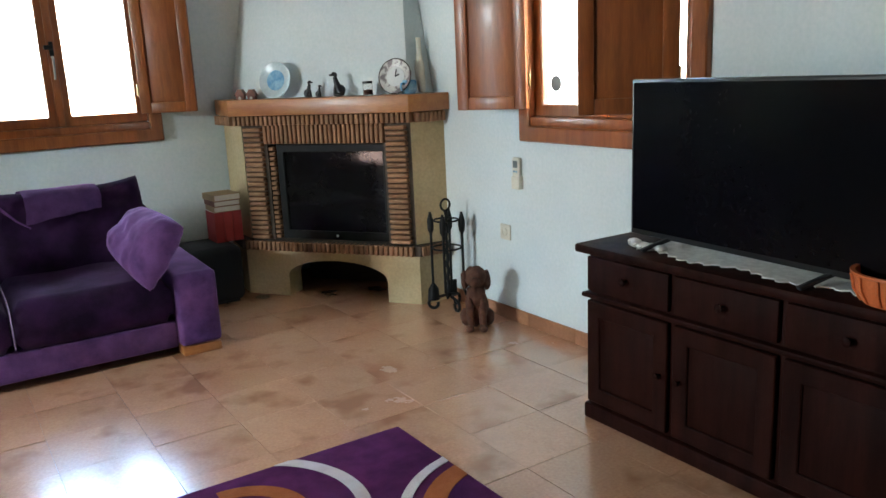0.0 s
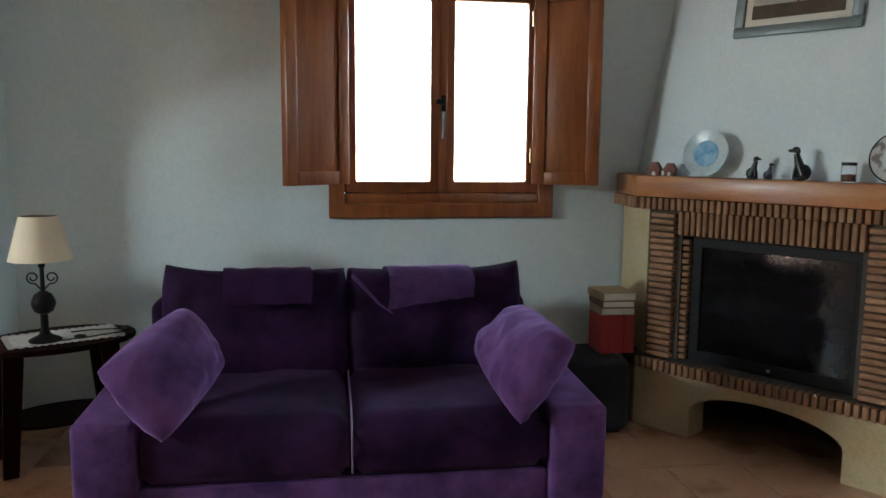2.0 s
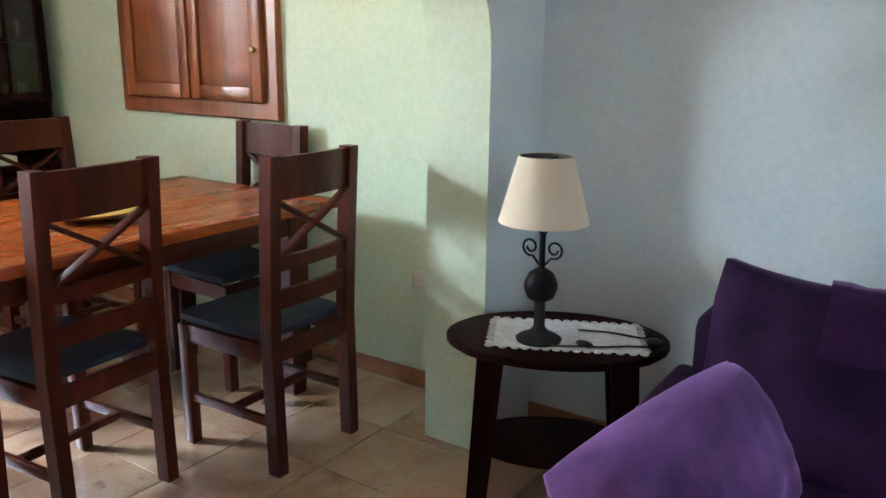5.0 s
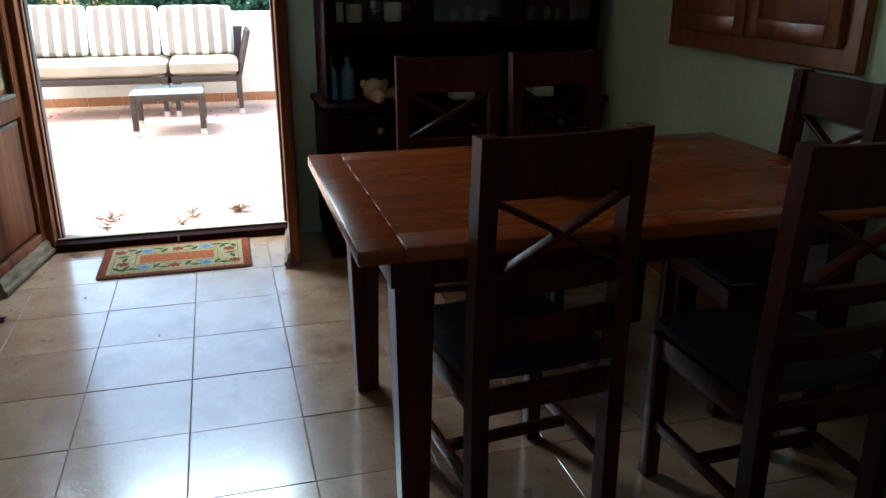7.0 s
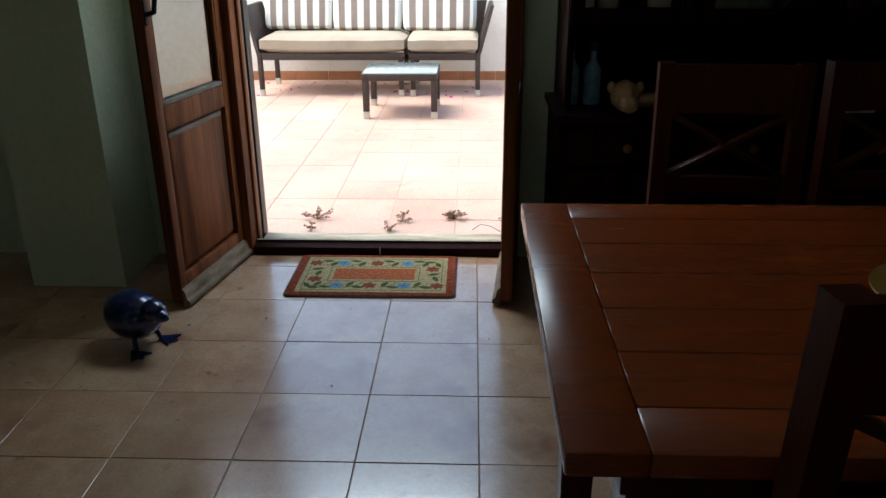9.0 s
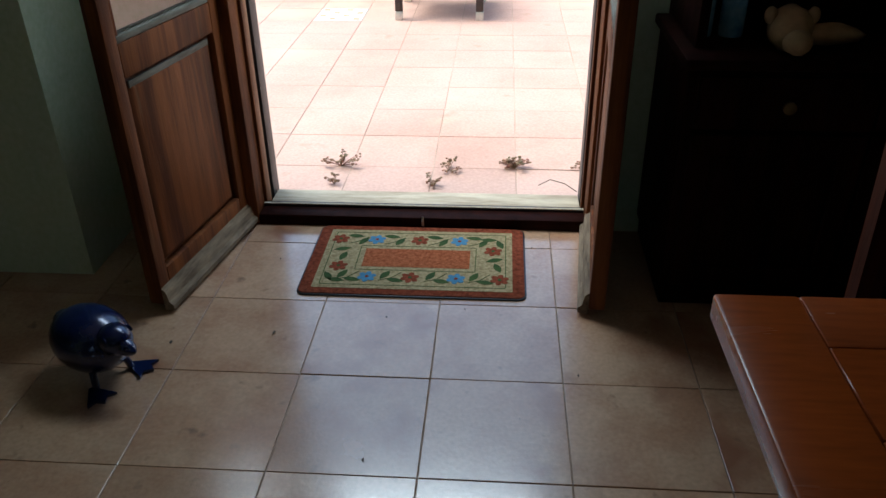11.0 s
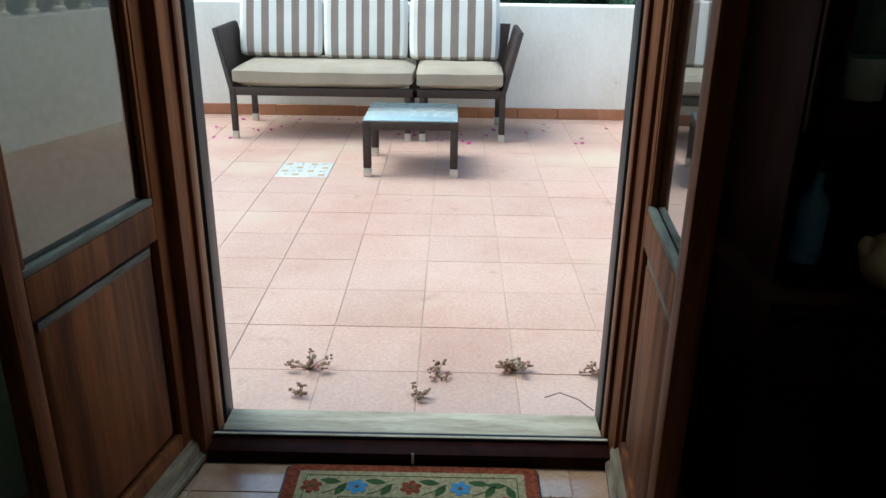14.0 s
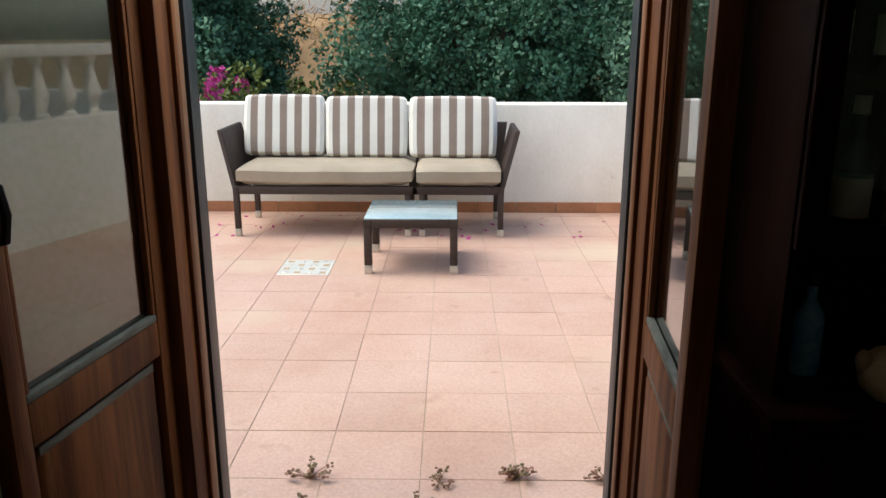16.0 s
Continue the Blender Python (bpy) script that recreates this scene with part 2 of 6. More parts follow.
ALU_DARK = material("dark_aluminium", (0.020, 0.022, 0.026), (0.03, 0.032, 0.036), 5, 0.45, 0.05, 100, 0.3)
BRASS = flat_mat("aged_brass", (0.30, 0.20, 0.09), 0.4, 0.8)
PANE = glass_mat("clear_glass")
# Opaque pale blue base colour paints in the sky reflected by the glass
TABLE_GLASS = material("sky_tinted_table_glass", (0.40, 0.52, 0.56), (0.36, 0.48, 0.53), 3, 0.10, 0.0, 50, spec=1.0, coat=1.0)
GREEN_GLASS = glass_mat("green_bottle_glass", (0.10, 0.42, 0.16))
DARK_GLASS = material("dark_bottle_glass", (0.010, 0.014, 0.010), (0.018, 0.02, 0.014), 4, 0.1, 0.0, 50)
PAPER = flat_mat("cream_paper", (0.70, 0.66, 0.56), 0.8)
REDBOOK = flat_mat("red_cloth_cover", (0.34, 0.018, 0.015), 0.6)
BROWNBOOK = flat_mat("tan_cover", (0.42, 0.29, 0.16), 0.7)
PLASTIC_WHITE = flat_mat("ivory_plastic", (0.72, 0.69, 0.58), 0.4)
BASKET = flat_mat("orange_plastic", (0.55, 0.13, 0.035), 0.5)
FUR = material("brown_plush_resin", (0.13, 0.050, 0.028), (0.07, 0.025, 0.014), 30, 0.85, 1.0, 120)
METAL_BLUE = material("blue_painted_metal", (0.006, 0.018, 0.085), (0.004, 0.010, 0.045), 5, 0.22, 0.05, 60, 0.3, coat=0.5)
METAL_TEAL = material("dark_teal_paint", (0.018, 0.05, 0.07), (0.01, 0.03, 0.045), 8, 0.3, 0.05, 60, 0.3)
BONE = material("pale_carved_wood", (0.52, 0.36, 0.20), (0.40, 0.26, 0.13), 8, 0.6, 0.2, 60)
BARK = material("olive_bark", (0.12, 0.09, 0.065), (0.06, 0.045, 0.035), 8, 0.95, 0.8, 40)
LEAF = material("olive_leaf", (0.095, 0.215, 0.130), (0.045, 0.115, 0.068), 1.2, 0.55, 0, 50, spec=0.35, island=True)
LEAF_PALE = material("silver_green_leaf", (0.20, 0.33, 0.21), (0.12, 0.22, 0.14), 1.2, 0.6, 0, 50, spec=0.3, island=True)
LEAF_YELLOW = material("yellow_green_leaf", (0.14, 0.17, 0.035), (0.08, 0.12, 0.03), 1.2, 0.6, 0, 50, spec=0.3, island=True)
PINK = material("magenta_bract", (0.52, 0.05, 0.28), (0.40, 0.03, 0.20), 3, 0.7, 0, 50, island=True)
EARTH = material("dry_earth", (0.32, 0.20, 0.10), (0.22, 0.14, 0.07), 0.6, 0.95, 0.6, 8)
DRYGRASS = material("dry_grass", (0.42, 0.26, 0.11), (0.32, 0.19, 0.08), 3, 0.95, 0.2, 30, island=True)
SUCCULENT = material("reddish_succulent", (0.20, 0.17, 0.09), (0.30, 0.13, 0.10), 30, 0.6, 0.1, 60, island=True)
FARWALL = material("distant_white_render", (0.62, 0.60, 0.56), (0.55, 0.52, 0.48), 0.5, 0.95, 0.1, 10)
ART_GREY = flat_mat("silver_grey_moulding", (0.20, 0.23, 0.23), 0.4, 0.3)
ART_SKY = material("painted_pale_ground", (0.46, 0.42, 0.36), (0.36, 0.32, 0.27), 2.5, 0.8, 0.05, 60)
ART_DARK = material("painted_brown_field", (0.10, 0.07, 0.045), (0.06, 0.045, 0.03), 6, 0.8, 0.05, 60)


# ---- mesh helpers ----
def box(bm, x0, x1, y0, y1, z0, z1, bev=0.0, seg=2, m=None):
    mat4 = Matrix.Translation(((x0 + x1) / 2, (y0 + y1) / 2, (z0 + z1) / 2)) @ Matrix.Diagonal((abs(x1 - x0), abs(y1 - y0), abs(z1 - z0), 1))
    vs = bmesh.ops.create_cube(bm, size=1, matrix=(m @ mat4) if m else mat4)["verts"]
    if bev:
        es = list({e for v in vs for e in v.link_edges})
        bmesh.ops.bevel(bm, geom=es, offset=bev, segments=seg, profile=0.5, affect="EDGES")
    return bm


def beam(bm, p, q, w, h, bev=0.0, up=(0, 0, 1)):
    """A bar of section w x h from p to q."""
    p, q = Vector(p), Vector(q)
    d = q - p
    y = d.normalized()
    x = y.cross(Vector(up))
    if x.length < 1e-4:
        x = y.cross(Vector((1, 0, 0)))
    x.normalize()
    z = x.cross(y)
    m = Matrix.Translation((p + q) / 2) @ Matrix((x, y, z)).transposed().to_4x4()
    return box(bm, -w / 2, w / 2, -d.length / 2, d.length / 2, -h / 2, h / 2, bev, 2, m)


def ring(bm, outer, inner, d0, d1, put, bev=0.0):
    """A one-piece rectangular frame; outer and inner are (a0, a1, b0, b1), put maps (a, b, depth) to a point."""
    rect = lambda q, d: [bm.verts.new(put(a, b, d)) for a, b in ((q[0], q[2]), (q[1], q[2]), (q[1], q[3]), (q[0], q[3]))]
    o0, o1, i0, i1 = rect(outer, d0), rect(outer, d1), rect(inner, d0), rect(inner, d1)
    fs = []
    for k in range(4):
        j = (k + 1) % 4
        for p, q in ((o0, o1), (o1, i1), (i1, i0), (i0, o0)):
            fs.append(bm.faces.new((p[k], p[j], q[j], q[k])))
    if bev:
        bmesh.ops.recalc_face_normals(bm, faces=fs)
        es = [e for e in {e for f in fs for e in f.edges} if e.calc_face_angle(0) > 0.5]
        bmesh.ops.bevel(bm, geom=es, offset=bev, segments=1, profile=0.5, affect="EDGES")
    return bm


def lathe(bm, profile, m=None, n=20):
    """A turned body from (radius, height) pairs."""
    rings = []
    for r, z in profile:
        ring = []
        for i in range(n):
            a = 2 * math.pi * i / n
            v = Vector((max(r, 1e-4) * math.cos(a), max(r, 1e-4) * math.sin(a), z))
            ring.append(bm.verts.new(m @ v if m else v))
        rings.append(ring)
    for a, b in zip(rings, rings[1:]):
        for i in range(n):
            bm.faces.new((a[i], a[(i + 1) % n], b[(i + 1) % n], b[i]))
    bm.faces.new(list(reversed(rings[0])))
    bm.faces.new(rings[-1])
    return bm


def tube(bm, pts, r, n=7, taper=None):
    """A round bar along points; taper gives the end radius."""
    pts = [Vector(p) for p in pts]
    prev, rings = None, []
    for i, p in enumerate(pts):
        d = (pts[min(i + 1, len(pts) - 1)] - pts[max(i - 1, 0)]).normalized()
        x = d.cross(Vector((0, 0, 1)) if abs(d.z) < 0.95 else Vector((1, 0, 0))).normalized()
        if prev is not None and (prev - d * prev.dot(d)).length > 1e-3:
            x = (prev - d * prev.dot(d)).normalized()
        prev = x
        y = d.cross(x)
        rr = r if taper is None else r + (taper - r) * i / (len(pts) - 1)
        rings.append([bm.verts.new(p + (x * math.cos(2 * math.pi * k / n) + y * math.sin(2 * math.pi * k / n)) * rr) for k in range(n)])
    for a, b in zip(rings, rings[1:]):
        for k in range(n):
            bm.faces.new((a[k], a[(k + 1) % n], b[(k + 1) % n], b[k]))
    bm.faces.new(list(reversed(rings[0])))
    bm.faces.new(rings[-1])
    return bm


def prism(bm, pts, h0, h1, m=None, bev=0.0):
    """A polygon in x, y between heights h0 and h1."""
    f = lambda p, z: bm.verts.new((m @ Vector((p[0], p[1], z))) if m else Vector((p[0], p[1], z)))
    lo, hi = [f(p, h0) for p in pts], [f(p, h1) for p in pts]
    k = len(pts)
    fs = [bm.faces.new(list(reversed(lo))), bm.faces.new(hi)]
    for i in range(k):
        fs.append(bm.faces.new((lo[i], lo[(i + 1) % k], hi[(i + 1) % k], hi[i])))
    if bev:
        es = list({e for q in fs for e in q.edges})
        bmesh.ops.bevel(bm, geom=es, offset=bev, segments=2, profile=0.5, affect="EDGES")
    return bm


def loft(bm, a, b):
    """A body between two polygons of 3D points with the same count."""
    va, vb = [bm.verts.new(p) for p in a], [bm.verts.new(p) for p in b]
    k = len(a)
    bm.faces.new(list(reversed(va)))
    bm.faces.new(vb)
    for i in range(k):
        bm.faces.new((va[i], va[(i + 1) % k], vb[(i + 1) % k], vb[i]))
    return bm


def cushion(bm, sx, sy, sz, m, puff=0.35, n=10, wob=0.008, seed=0.0):
    """A soft stuffed block centred at m: edges rounded, faces swelling."""
    top, bot = [], []
    for i in range(n + 1):
        ta, ba = [], []
        for j in range(n + 1):
            u, v = 2 * i / n - 1, 2 * j / n - 1
            fall = (1 - abs(u) ** 5) * (1 - abs(v) ** 5)
            ed = 1 - puff * 0.12 * (abs(u * v) ** 3)
            w = noise.noise(Vector((u * 2.1 + seed, v * 2.1, seed * 3))) * wob * 2
            thick = sz / 2 * ((1 - puff) + puff * (max(fall, 0) ** 0.45)) if 0 < i < n and 0 < j < n else sz / 2 * (1 - puff) * 0.6
            x, y = u * sx / 2 * ed, v * sy / 2 * ed
            ta.append(bm.verts.new(m @ Vector((x, y, thick + w))))
            ba.append(bm.verts.new(m @ Vector((x, y, -thick + w))))
        top.append(ta)
        bot.append(ba)
    for i in range(n):
        for j in range(n):
            bm.faces.new((top[i][j], top[i + 1][j], top[i + 1][j + 1], top[i][j + 1]))
            bm.faces.new((bot[i][j], bot[i][j + 1], bot[i + 1][j + 1], bot[i + 1][j]))
    ring = [(i, 0) for i in range(n)] + [(n, j) for j in range(n)] + [(i, n) for i in range(n, 0, -1)] + [(0, j) for j in range(n, 0, -1)]
    for (a, b), (c, d) in zip(ring, ring[1:] + ring[:1]):
        bm.faces.new((top[a][b], bot[a][b], bot[c][d], top[c][d]))
    return bm


def blob(bm, c, r, m=None, sub=2, rough=0.0, seed=0.0):
    mt = Matrix.Translation(c) @ Matrix.Diagonal((*r, 1))
    vs = bmesh.ops.create_icosphere(bm, subdivisions=sub, radius=1, matrix=mt)["verts"]
    for v in vs:
        if rough:
            v.co += (v.co - Vector(c)) * rough * noise.noise(v.co * 40 + Vector((seed, 0, 0)))
        if m:
            v.co = m @ v.co
    return bm


def part(name, bm, mat, parent=None, label="", angle=38):
    """Links a bmesh as one mesh object, smooth but for its sharp edges."""
    bmesh.ops.recalc_face_normals(bm, faces=bm.faces)
    lim = radians(angle)
    for e in bm.edges:
        e.smooth = len(e.link_faces) == 2 and e.calc_face_angle(0) < lim
    for f in bm.faces:
        f.smooth = True
    me = bpy.data.meshes.new(name)
    bm.to_mesh(me)
    bm.free()
    me.materials.append(mat)
    ob = new(name, me)
    ob.parent = parent
    if label:
        tagged(ob, label)
    return ob


def thing(name, m, label, category, group="", kind=""):
    ob = new(name)
    ob.matrix_world = m
    ob.empty_display_size = 0.1
    return tagged(ob, label, category, group, kind)


def bx(*a):
    return box(bmesh.new(), *a)


def structure(name, bm, mat, label, category, parent=None):
    return tagged(part(name, bm, mat, parent), label, category, kind="structure")


# ---- the rooms ----
XW, XE, YN, YS, H = -4.49, 2.50, 4.79, -2.60, 2.60
NWIN = (0.145, 1.262, 0.975, 2.16)     # north window: x0, x1, z0, z1
DWIN = (-3.566, -2.500, 1.010, 2.16)   # dining window
EWIN = (1.69, 2.80, 0.960, 2.16)       # east window: y0, y1
DOOR = (2.055, 3.235, 2.14)            # door: y0, y1, top


def wall_x(name, x0, x1, y0, y1, holes, mat, label):
    """A wall along x with openings (a, b, z0, z1) through it."""
    bm = bmesh.new()
    cuts = sorted(holes)
    x = x0
    for a, b, z0, z1 in cuts:
        box(bm, x, a, y0, y1, 0, H)
        if z0 > 0:
            box(bm, a, b, y0, y1, 0, z0)
        box(bm, a, b, y0, y1, z1, H)
        x = b
    box(bm, x, x1, y0, y1, 0, H)
    bmesh.ops.remove_doubles(bm, verts=bm.verts, dist=0.0005)
    return structure(name, bm, mat, label, "wall")


def wall_y(name, y0, y1, x0, x1, holes, mat, label):
    bm = bmesh.new()
    y = y0
    for a, b, z0, z1 in sorted(holes):
        box(bm, x0, x1, y, a, 0, H)
        if z0 > 0:
            box(bm, x0, x1, a, b, 0, z0)
        box(bm, x0, x1, a, b, z1, H)
        y = b
    box(bm, x0, x1, y, y1, 0, H)
    bmesh.ops.remove_doubles(bm, verts=bm.verts, dist=0.0005)
    return structure(name, bm, mat, label, "wall")


structure("floor", bx(XW, XE + 0.3, YS, YN + 0.3, -0.16, -0.005), GROUT, "brown cement grout bed under the terracotta tiles", "floor")
structure("ceiling", bx(XW - 0.28, XE + 0.3, YS - 0.3, YN + 0.3, H, H + 0.2), CEIL, "plain white plaster ceiling", "ceiling")
wall_x("wall_north_living", -1.30, XE + 0.3, YN, YN + 0.3, [(NWIN[0] + 0.05, NWIN[1] - 0.05, NWIN[2] + 0.05, NWIN[3] - 0.05)], WALL_BLUE, "white plaster wall behind the purple sofa")
wall_x("wall_north_dining", XW - 0.28, -1.30, YN, YN + 0.3, [(DWIN[0] + 0.05, DWIN[1] - 0.05, DWIN[2] + 0.05, DWIN[3] - 0.05)], WALL_GREEN, "pale green plaster wall of the dining room")
wall_y("wall_east", YS, YN, XE, XE + 0.3, [(EWIN[0] + 0.05, EWIN[1] - 0.05, EWIN[2] + 0.05, EWIN[3] - 0.05)], WALL_BLUE, "white plaster wall behind the television")
wall_y("wall_west", YS, YN, XW - 0.28, XW, [(DOOR[0], DOOR[1], 0, DOOR[2])], WALL_GREEN, "pale green plaster wall with the terrace door")
wall_x("wall_south", XW - 0.28, XE + 0.3, YS - 0.3, YS, [], WALL_BLUE, "plain white plaster wall behind the walker")
structure("wall_stub", bx(XW, -4.13, 1.28, 1.66, 0, H), WALL_GREEN, "pale green plaster pier beside the terrace door", "wall")


def arch_wall(x0, x1, ya, yb, spring, rise):
    """A partition along y with a wide elliptical archway between ya and yb."""
    bm = bmesh.new()
    m = Matrix(((0, 0, 1, 0), (1, 0, 0, 0), (0, 1, 0, 0), (0, 0, 0, 1)))
    c, a, k = (ya + yb) / 2, (yb - ya) / 2, 40
    pts = [(yb + (YN - yb), 0), (YN, H), (YS, H), (YS, 0), (ya, 0), (ya, spring)]
    pts += [(c - a * math.cos(math.pi * i / k), spring + rise * math.sin(math.pi * i / k)) for i in range(1, k)]
    pts += [(yb, spring), (yb, 0)]
    prism(bm, pts, x0, x1, m)
    for f in list(bm.faces):
        if len(f.verts) > 4:
            f.normal_update()
            bmesh.ops.triangulate(bm, faces=[f], ngon_method="EAR_CLIP")
    return bm


def arch_paint(ob):
    """The dining side and the reveal of the arch are pale green, the living side white."""
    ob.data.materials.append(WALL_GREEN)
    for p in ob.data.polygons:
        if p.normal.x < 0.9:
            p.material_index = 1


arch_paint(structure("wall_arch", arch_wall(-1.53, -1.30, 1.06, 4.46, 1.29, 0.82), WALL_BLUE, "plaster partition with a wide rounded archway", "wall"))


def skirting(name, p, q, h=0.07, t=0.012, side=(0, -1)):
    """Tile skirting from p to q in lengths of one tile."""
    par = tagged(new(name), "terracotta tile skirting along the wall foot", "skirting", kind="structure")
    p, q = Vector((*p, 0)), Vector((*q, 0))
    d = q - p
    k = max(1, round(d.length / 0.335))
    ang = math.atan2(d.y, d.x)
    step = d.length / k
    me = None
    for i in range(k):
        if me is None:
            ob = part("skirting_tile", bx(0.001, step - 0.001, -t, 0, 0, h, 0.002, 1), SKIRT, par)
            me = ob.data
        else:
            ob = new("skirting_tile", me)
            ob.parent = par
        ob.matrix_local = Matrix.Translation(p + d * (i / k)) @ pose(0, 0, 0, 0, 0, math.degrees(ang))
    return par


skirting("baseboard_east", (XE, 3.47), (XE, 0.0))
skirting("baseboard_north_dining", (-4.0, YN), (-1.53, YN))
skirting("baseboard_north_living", (-1.30, YN), (1.58, YN))


# ---- windows ----
def panel_leaf(bm_frame, w, z0, z1, stile=0.062, t=0.038):
    """Rails and stiles of a shutter leaf from x=0 to w, centred on y=0."""
    box(bm_frame, 0, stile, -t / 2, t / 2, z0, z1, 0.004)
    box(bm_frame, w - stile, w, -t / 2, t / 2, z0, z1, 0.004)
    box(bm_frame, stile, w - stile, -t / 2, t / 2, z0, z0 + stile, 0.004)
    box(bm_frame, stile, w - stile, -t / 2, t / 2, z1 - stile, z1, 0.004)
    return bm_frame


def raised_panel(w, z0, z1, stile=0.062):
    bm = bmesh.new()
    for s in (-1, 1):
        a = [(stile - 0.004, s * 0.001, z0 + stile - 0.004), (w - stile + 0.004, s * 0.001, z0 + stile - 0.004), (w - stile + 0.004, s * 0.001, z1 - stile + 0.004), (stile - 0.004, s * 0.001, z1 - stile + 0.004)]
        k = stile + 0.035
        b = [(k, s * 0.015, z0 + k), (w - k, s * 0.015, z0 + k), (w - k, s * 0.015, z1 - k), (k, s * 0.015, z1 - k)]
        c = [(p[0], 0, p[2]) for p in a]
        loft(bm, c, a)
        loft(bm, a, b)
    return bm


def shutter(win, hinge, ang, w, z0, z1, name="shutter", flip=False):
    """A solid panelled shutter leaf swung by ang degrees about its hinge."""
    s = part(name, panel_leaf(bmesh.new(), w, z0, z1), WOOD_WIN, win)
    s.matrix_local = Matrix.Translation((*hinge, 0)) @ pose(0, 0, 0, 0, 0, ang)
    part("panel", raised_panel(w, z0, z1), WOOD_WIN, s)
    for z in (z0 + 0.14, z1 - 0.14):
        part("hinge", tube(bmesh.new(), [(-0.004, -0.012, z - 0.035), (-0.004, -0.012, z + 0.035)], 0.008), BRASS, s)
    return s


def window(name, m, x0, x1, z0, z1, leaves, label, closed=False):
    """Casement window; local y=0 is the wall face, the room lies towards -y."""
    win = thing(name, m, label, "window", kind="structure")
    casing = bmesh.new()
    c = 0.075
    ring(casing, (x0, x1, z0, z1), (x0 + c, x1 - c, z0 + c, z1 - c), -0.032, 0.10, lambda a, b, d: (a, d, b), 0.006)
    part("window_frame", casing, WOOD_WIN, win)
    sill = box(bmesh.new(), x0 + c, x1 - c, -0.02, 0.10, z0 + c, z0 + c + 0.045, 0.005)
    part("window_sill", sill, WOOD_WIN, win)
    mid = (x0 + x1) / 2
    for a, b in ((x0 + c, mid - 0.002), (mid + 0.002, x1 - c)):
        sash = bmesh.new()
        st = 0.058
        p, q = z0 + c + 0.045, z1 - c
        ring(sash, (a, b, p, q), (a + st, b - st, p + st, q - st), 0.012, 0.058, lambda a, b, d: (a, d, b), 0.006)
        so = part("sash", sash, WOOD_WIN, win)
        gl = part("pane", bx(a + st - 0.004, b - st + 0.004, 0.032, 0.036, p + st - 0.004, q - st + 0.004), PANE, so)
        gl.visible_shadow = False
    part("astragal", bx(mid - 0.021, mid + 0.021, -0.002, 0.011, z0 + c + 0.046, z1 - c, 0.005), WOOD_WIN, win)
    part("bolt", box(box(bmesh.new(), mid - 0.012, mid + 0.012, -0.014, -0.003, z0 + 0.52, z0 + 0.60, 0.004), mid - 0.040, mid + 0.010, -0.028, -0.014, z0 + 0.555, z0 + 0.580, 0.004), IRON, win)
    part("latch_handle", tube(bmesh.new(), [(mid, -0.004, z0 + 0.515), (mid, -0.032, z0 + 0.51), (mid - 0.002, -0.036, z0 + 0.45), (mid - 0.004, -0.030, z0 + 0.39)], 0.008, 8, 0.006), ZINC, win, "dull grey metal latch handle")
    for hinge, ang, w, s0, s1 in leaves:
        shutter(win, hinge, ang, w, s0, s1)
    return win


def angle_to(h, f):
    return math.degrees(math.atan2(f[1] - h[1], f[0] - h[0]))


wn_l = ((0.232, -0.060), (-0.048, -0.300))
wn_r = ((1.142, -0.060), (1.43, -0.21))
window("window_1", pose(0, YN, 0), *NWIN,
       [(wn_l[0], angle_to(*wn_l), 0.37, 1.145, 2.08), (wn_r[0], angle_to(*wn_r), 0.325, 1.145, 2.08)],
       "varnished pine casement window with open panelled shutters")
mE = pose(XE, 0, 0, 0, 0, -90)
we_l = ((-2.70, -0.050), (-3.00, -0.21))
we_r = ((-1.80, -0.050), (-2.055, -0.34))
window("window_2", mE, -EWIN[1], -EWIN[0], EWIN[2], EWIN[3],
       [(we_l[0], angle_to(*we_l), 0.37, 1.12, 2.08), (we_r[0], angle_to(*we_r), 0.38, 1.12, 2.08)],
       "varnished pine casement window with half open shutters")
w2 = bpy.data.objects["window_2"]
part("sticker", lathe(bmesh.new(), [(0.036, 0.0), (0.036, 0.004), (0.0, 0.005)], Matrix.Translation((-2.585, 0.030, 1.235)) @ pose(0, 0, 0, 90), 24), ART_GREY, w2, "round grey disc stuck on the glass")
for k in range(6):
    part("grille_bar", tube(bmesh.new(), [(-2.66 + 0.16 * k, 0.24, 1.0), (-2.66 + 0.16 * k, 0.24, 2.12)], 0.006, 6), STEEL, w2)
window("window_3", pose(0, YN, 0), *DWIN,
       [((DWIN[0] + 0.072, -0.037), 0, 0.455, DWIN[2] + 0.075, 2.08), ((DWIN[1] - 0.072, -0.037), 180, 0.455, DWIN[2] + 0.075, 2.08)],
       "varnished pine window with closed panelled shutters")
part("knob", lathe(bmesh.new(), [(0.006, 0), (0.006, 0.012), (0.013, 0.016), (0.014, 0.026), (0.006, 0.032)], Matrix.Translation((-2.60, YN - 0.052, 1.30)) @ pose(0, 0, 0, 90), 12), BRASS, None)
bpy.data.objects["knob"].parent = bpy.data.objects["window_3"]
bpy.data.objects["knob"].matrix_parent_inverse = bpy.data.objects["window_3"].matrix_world.inverted()


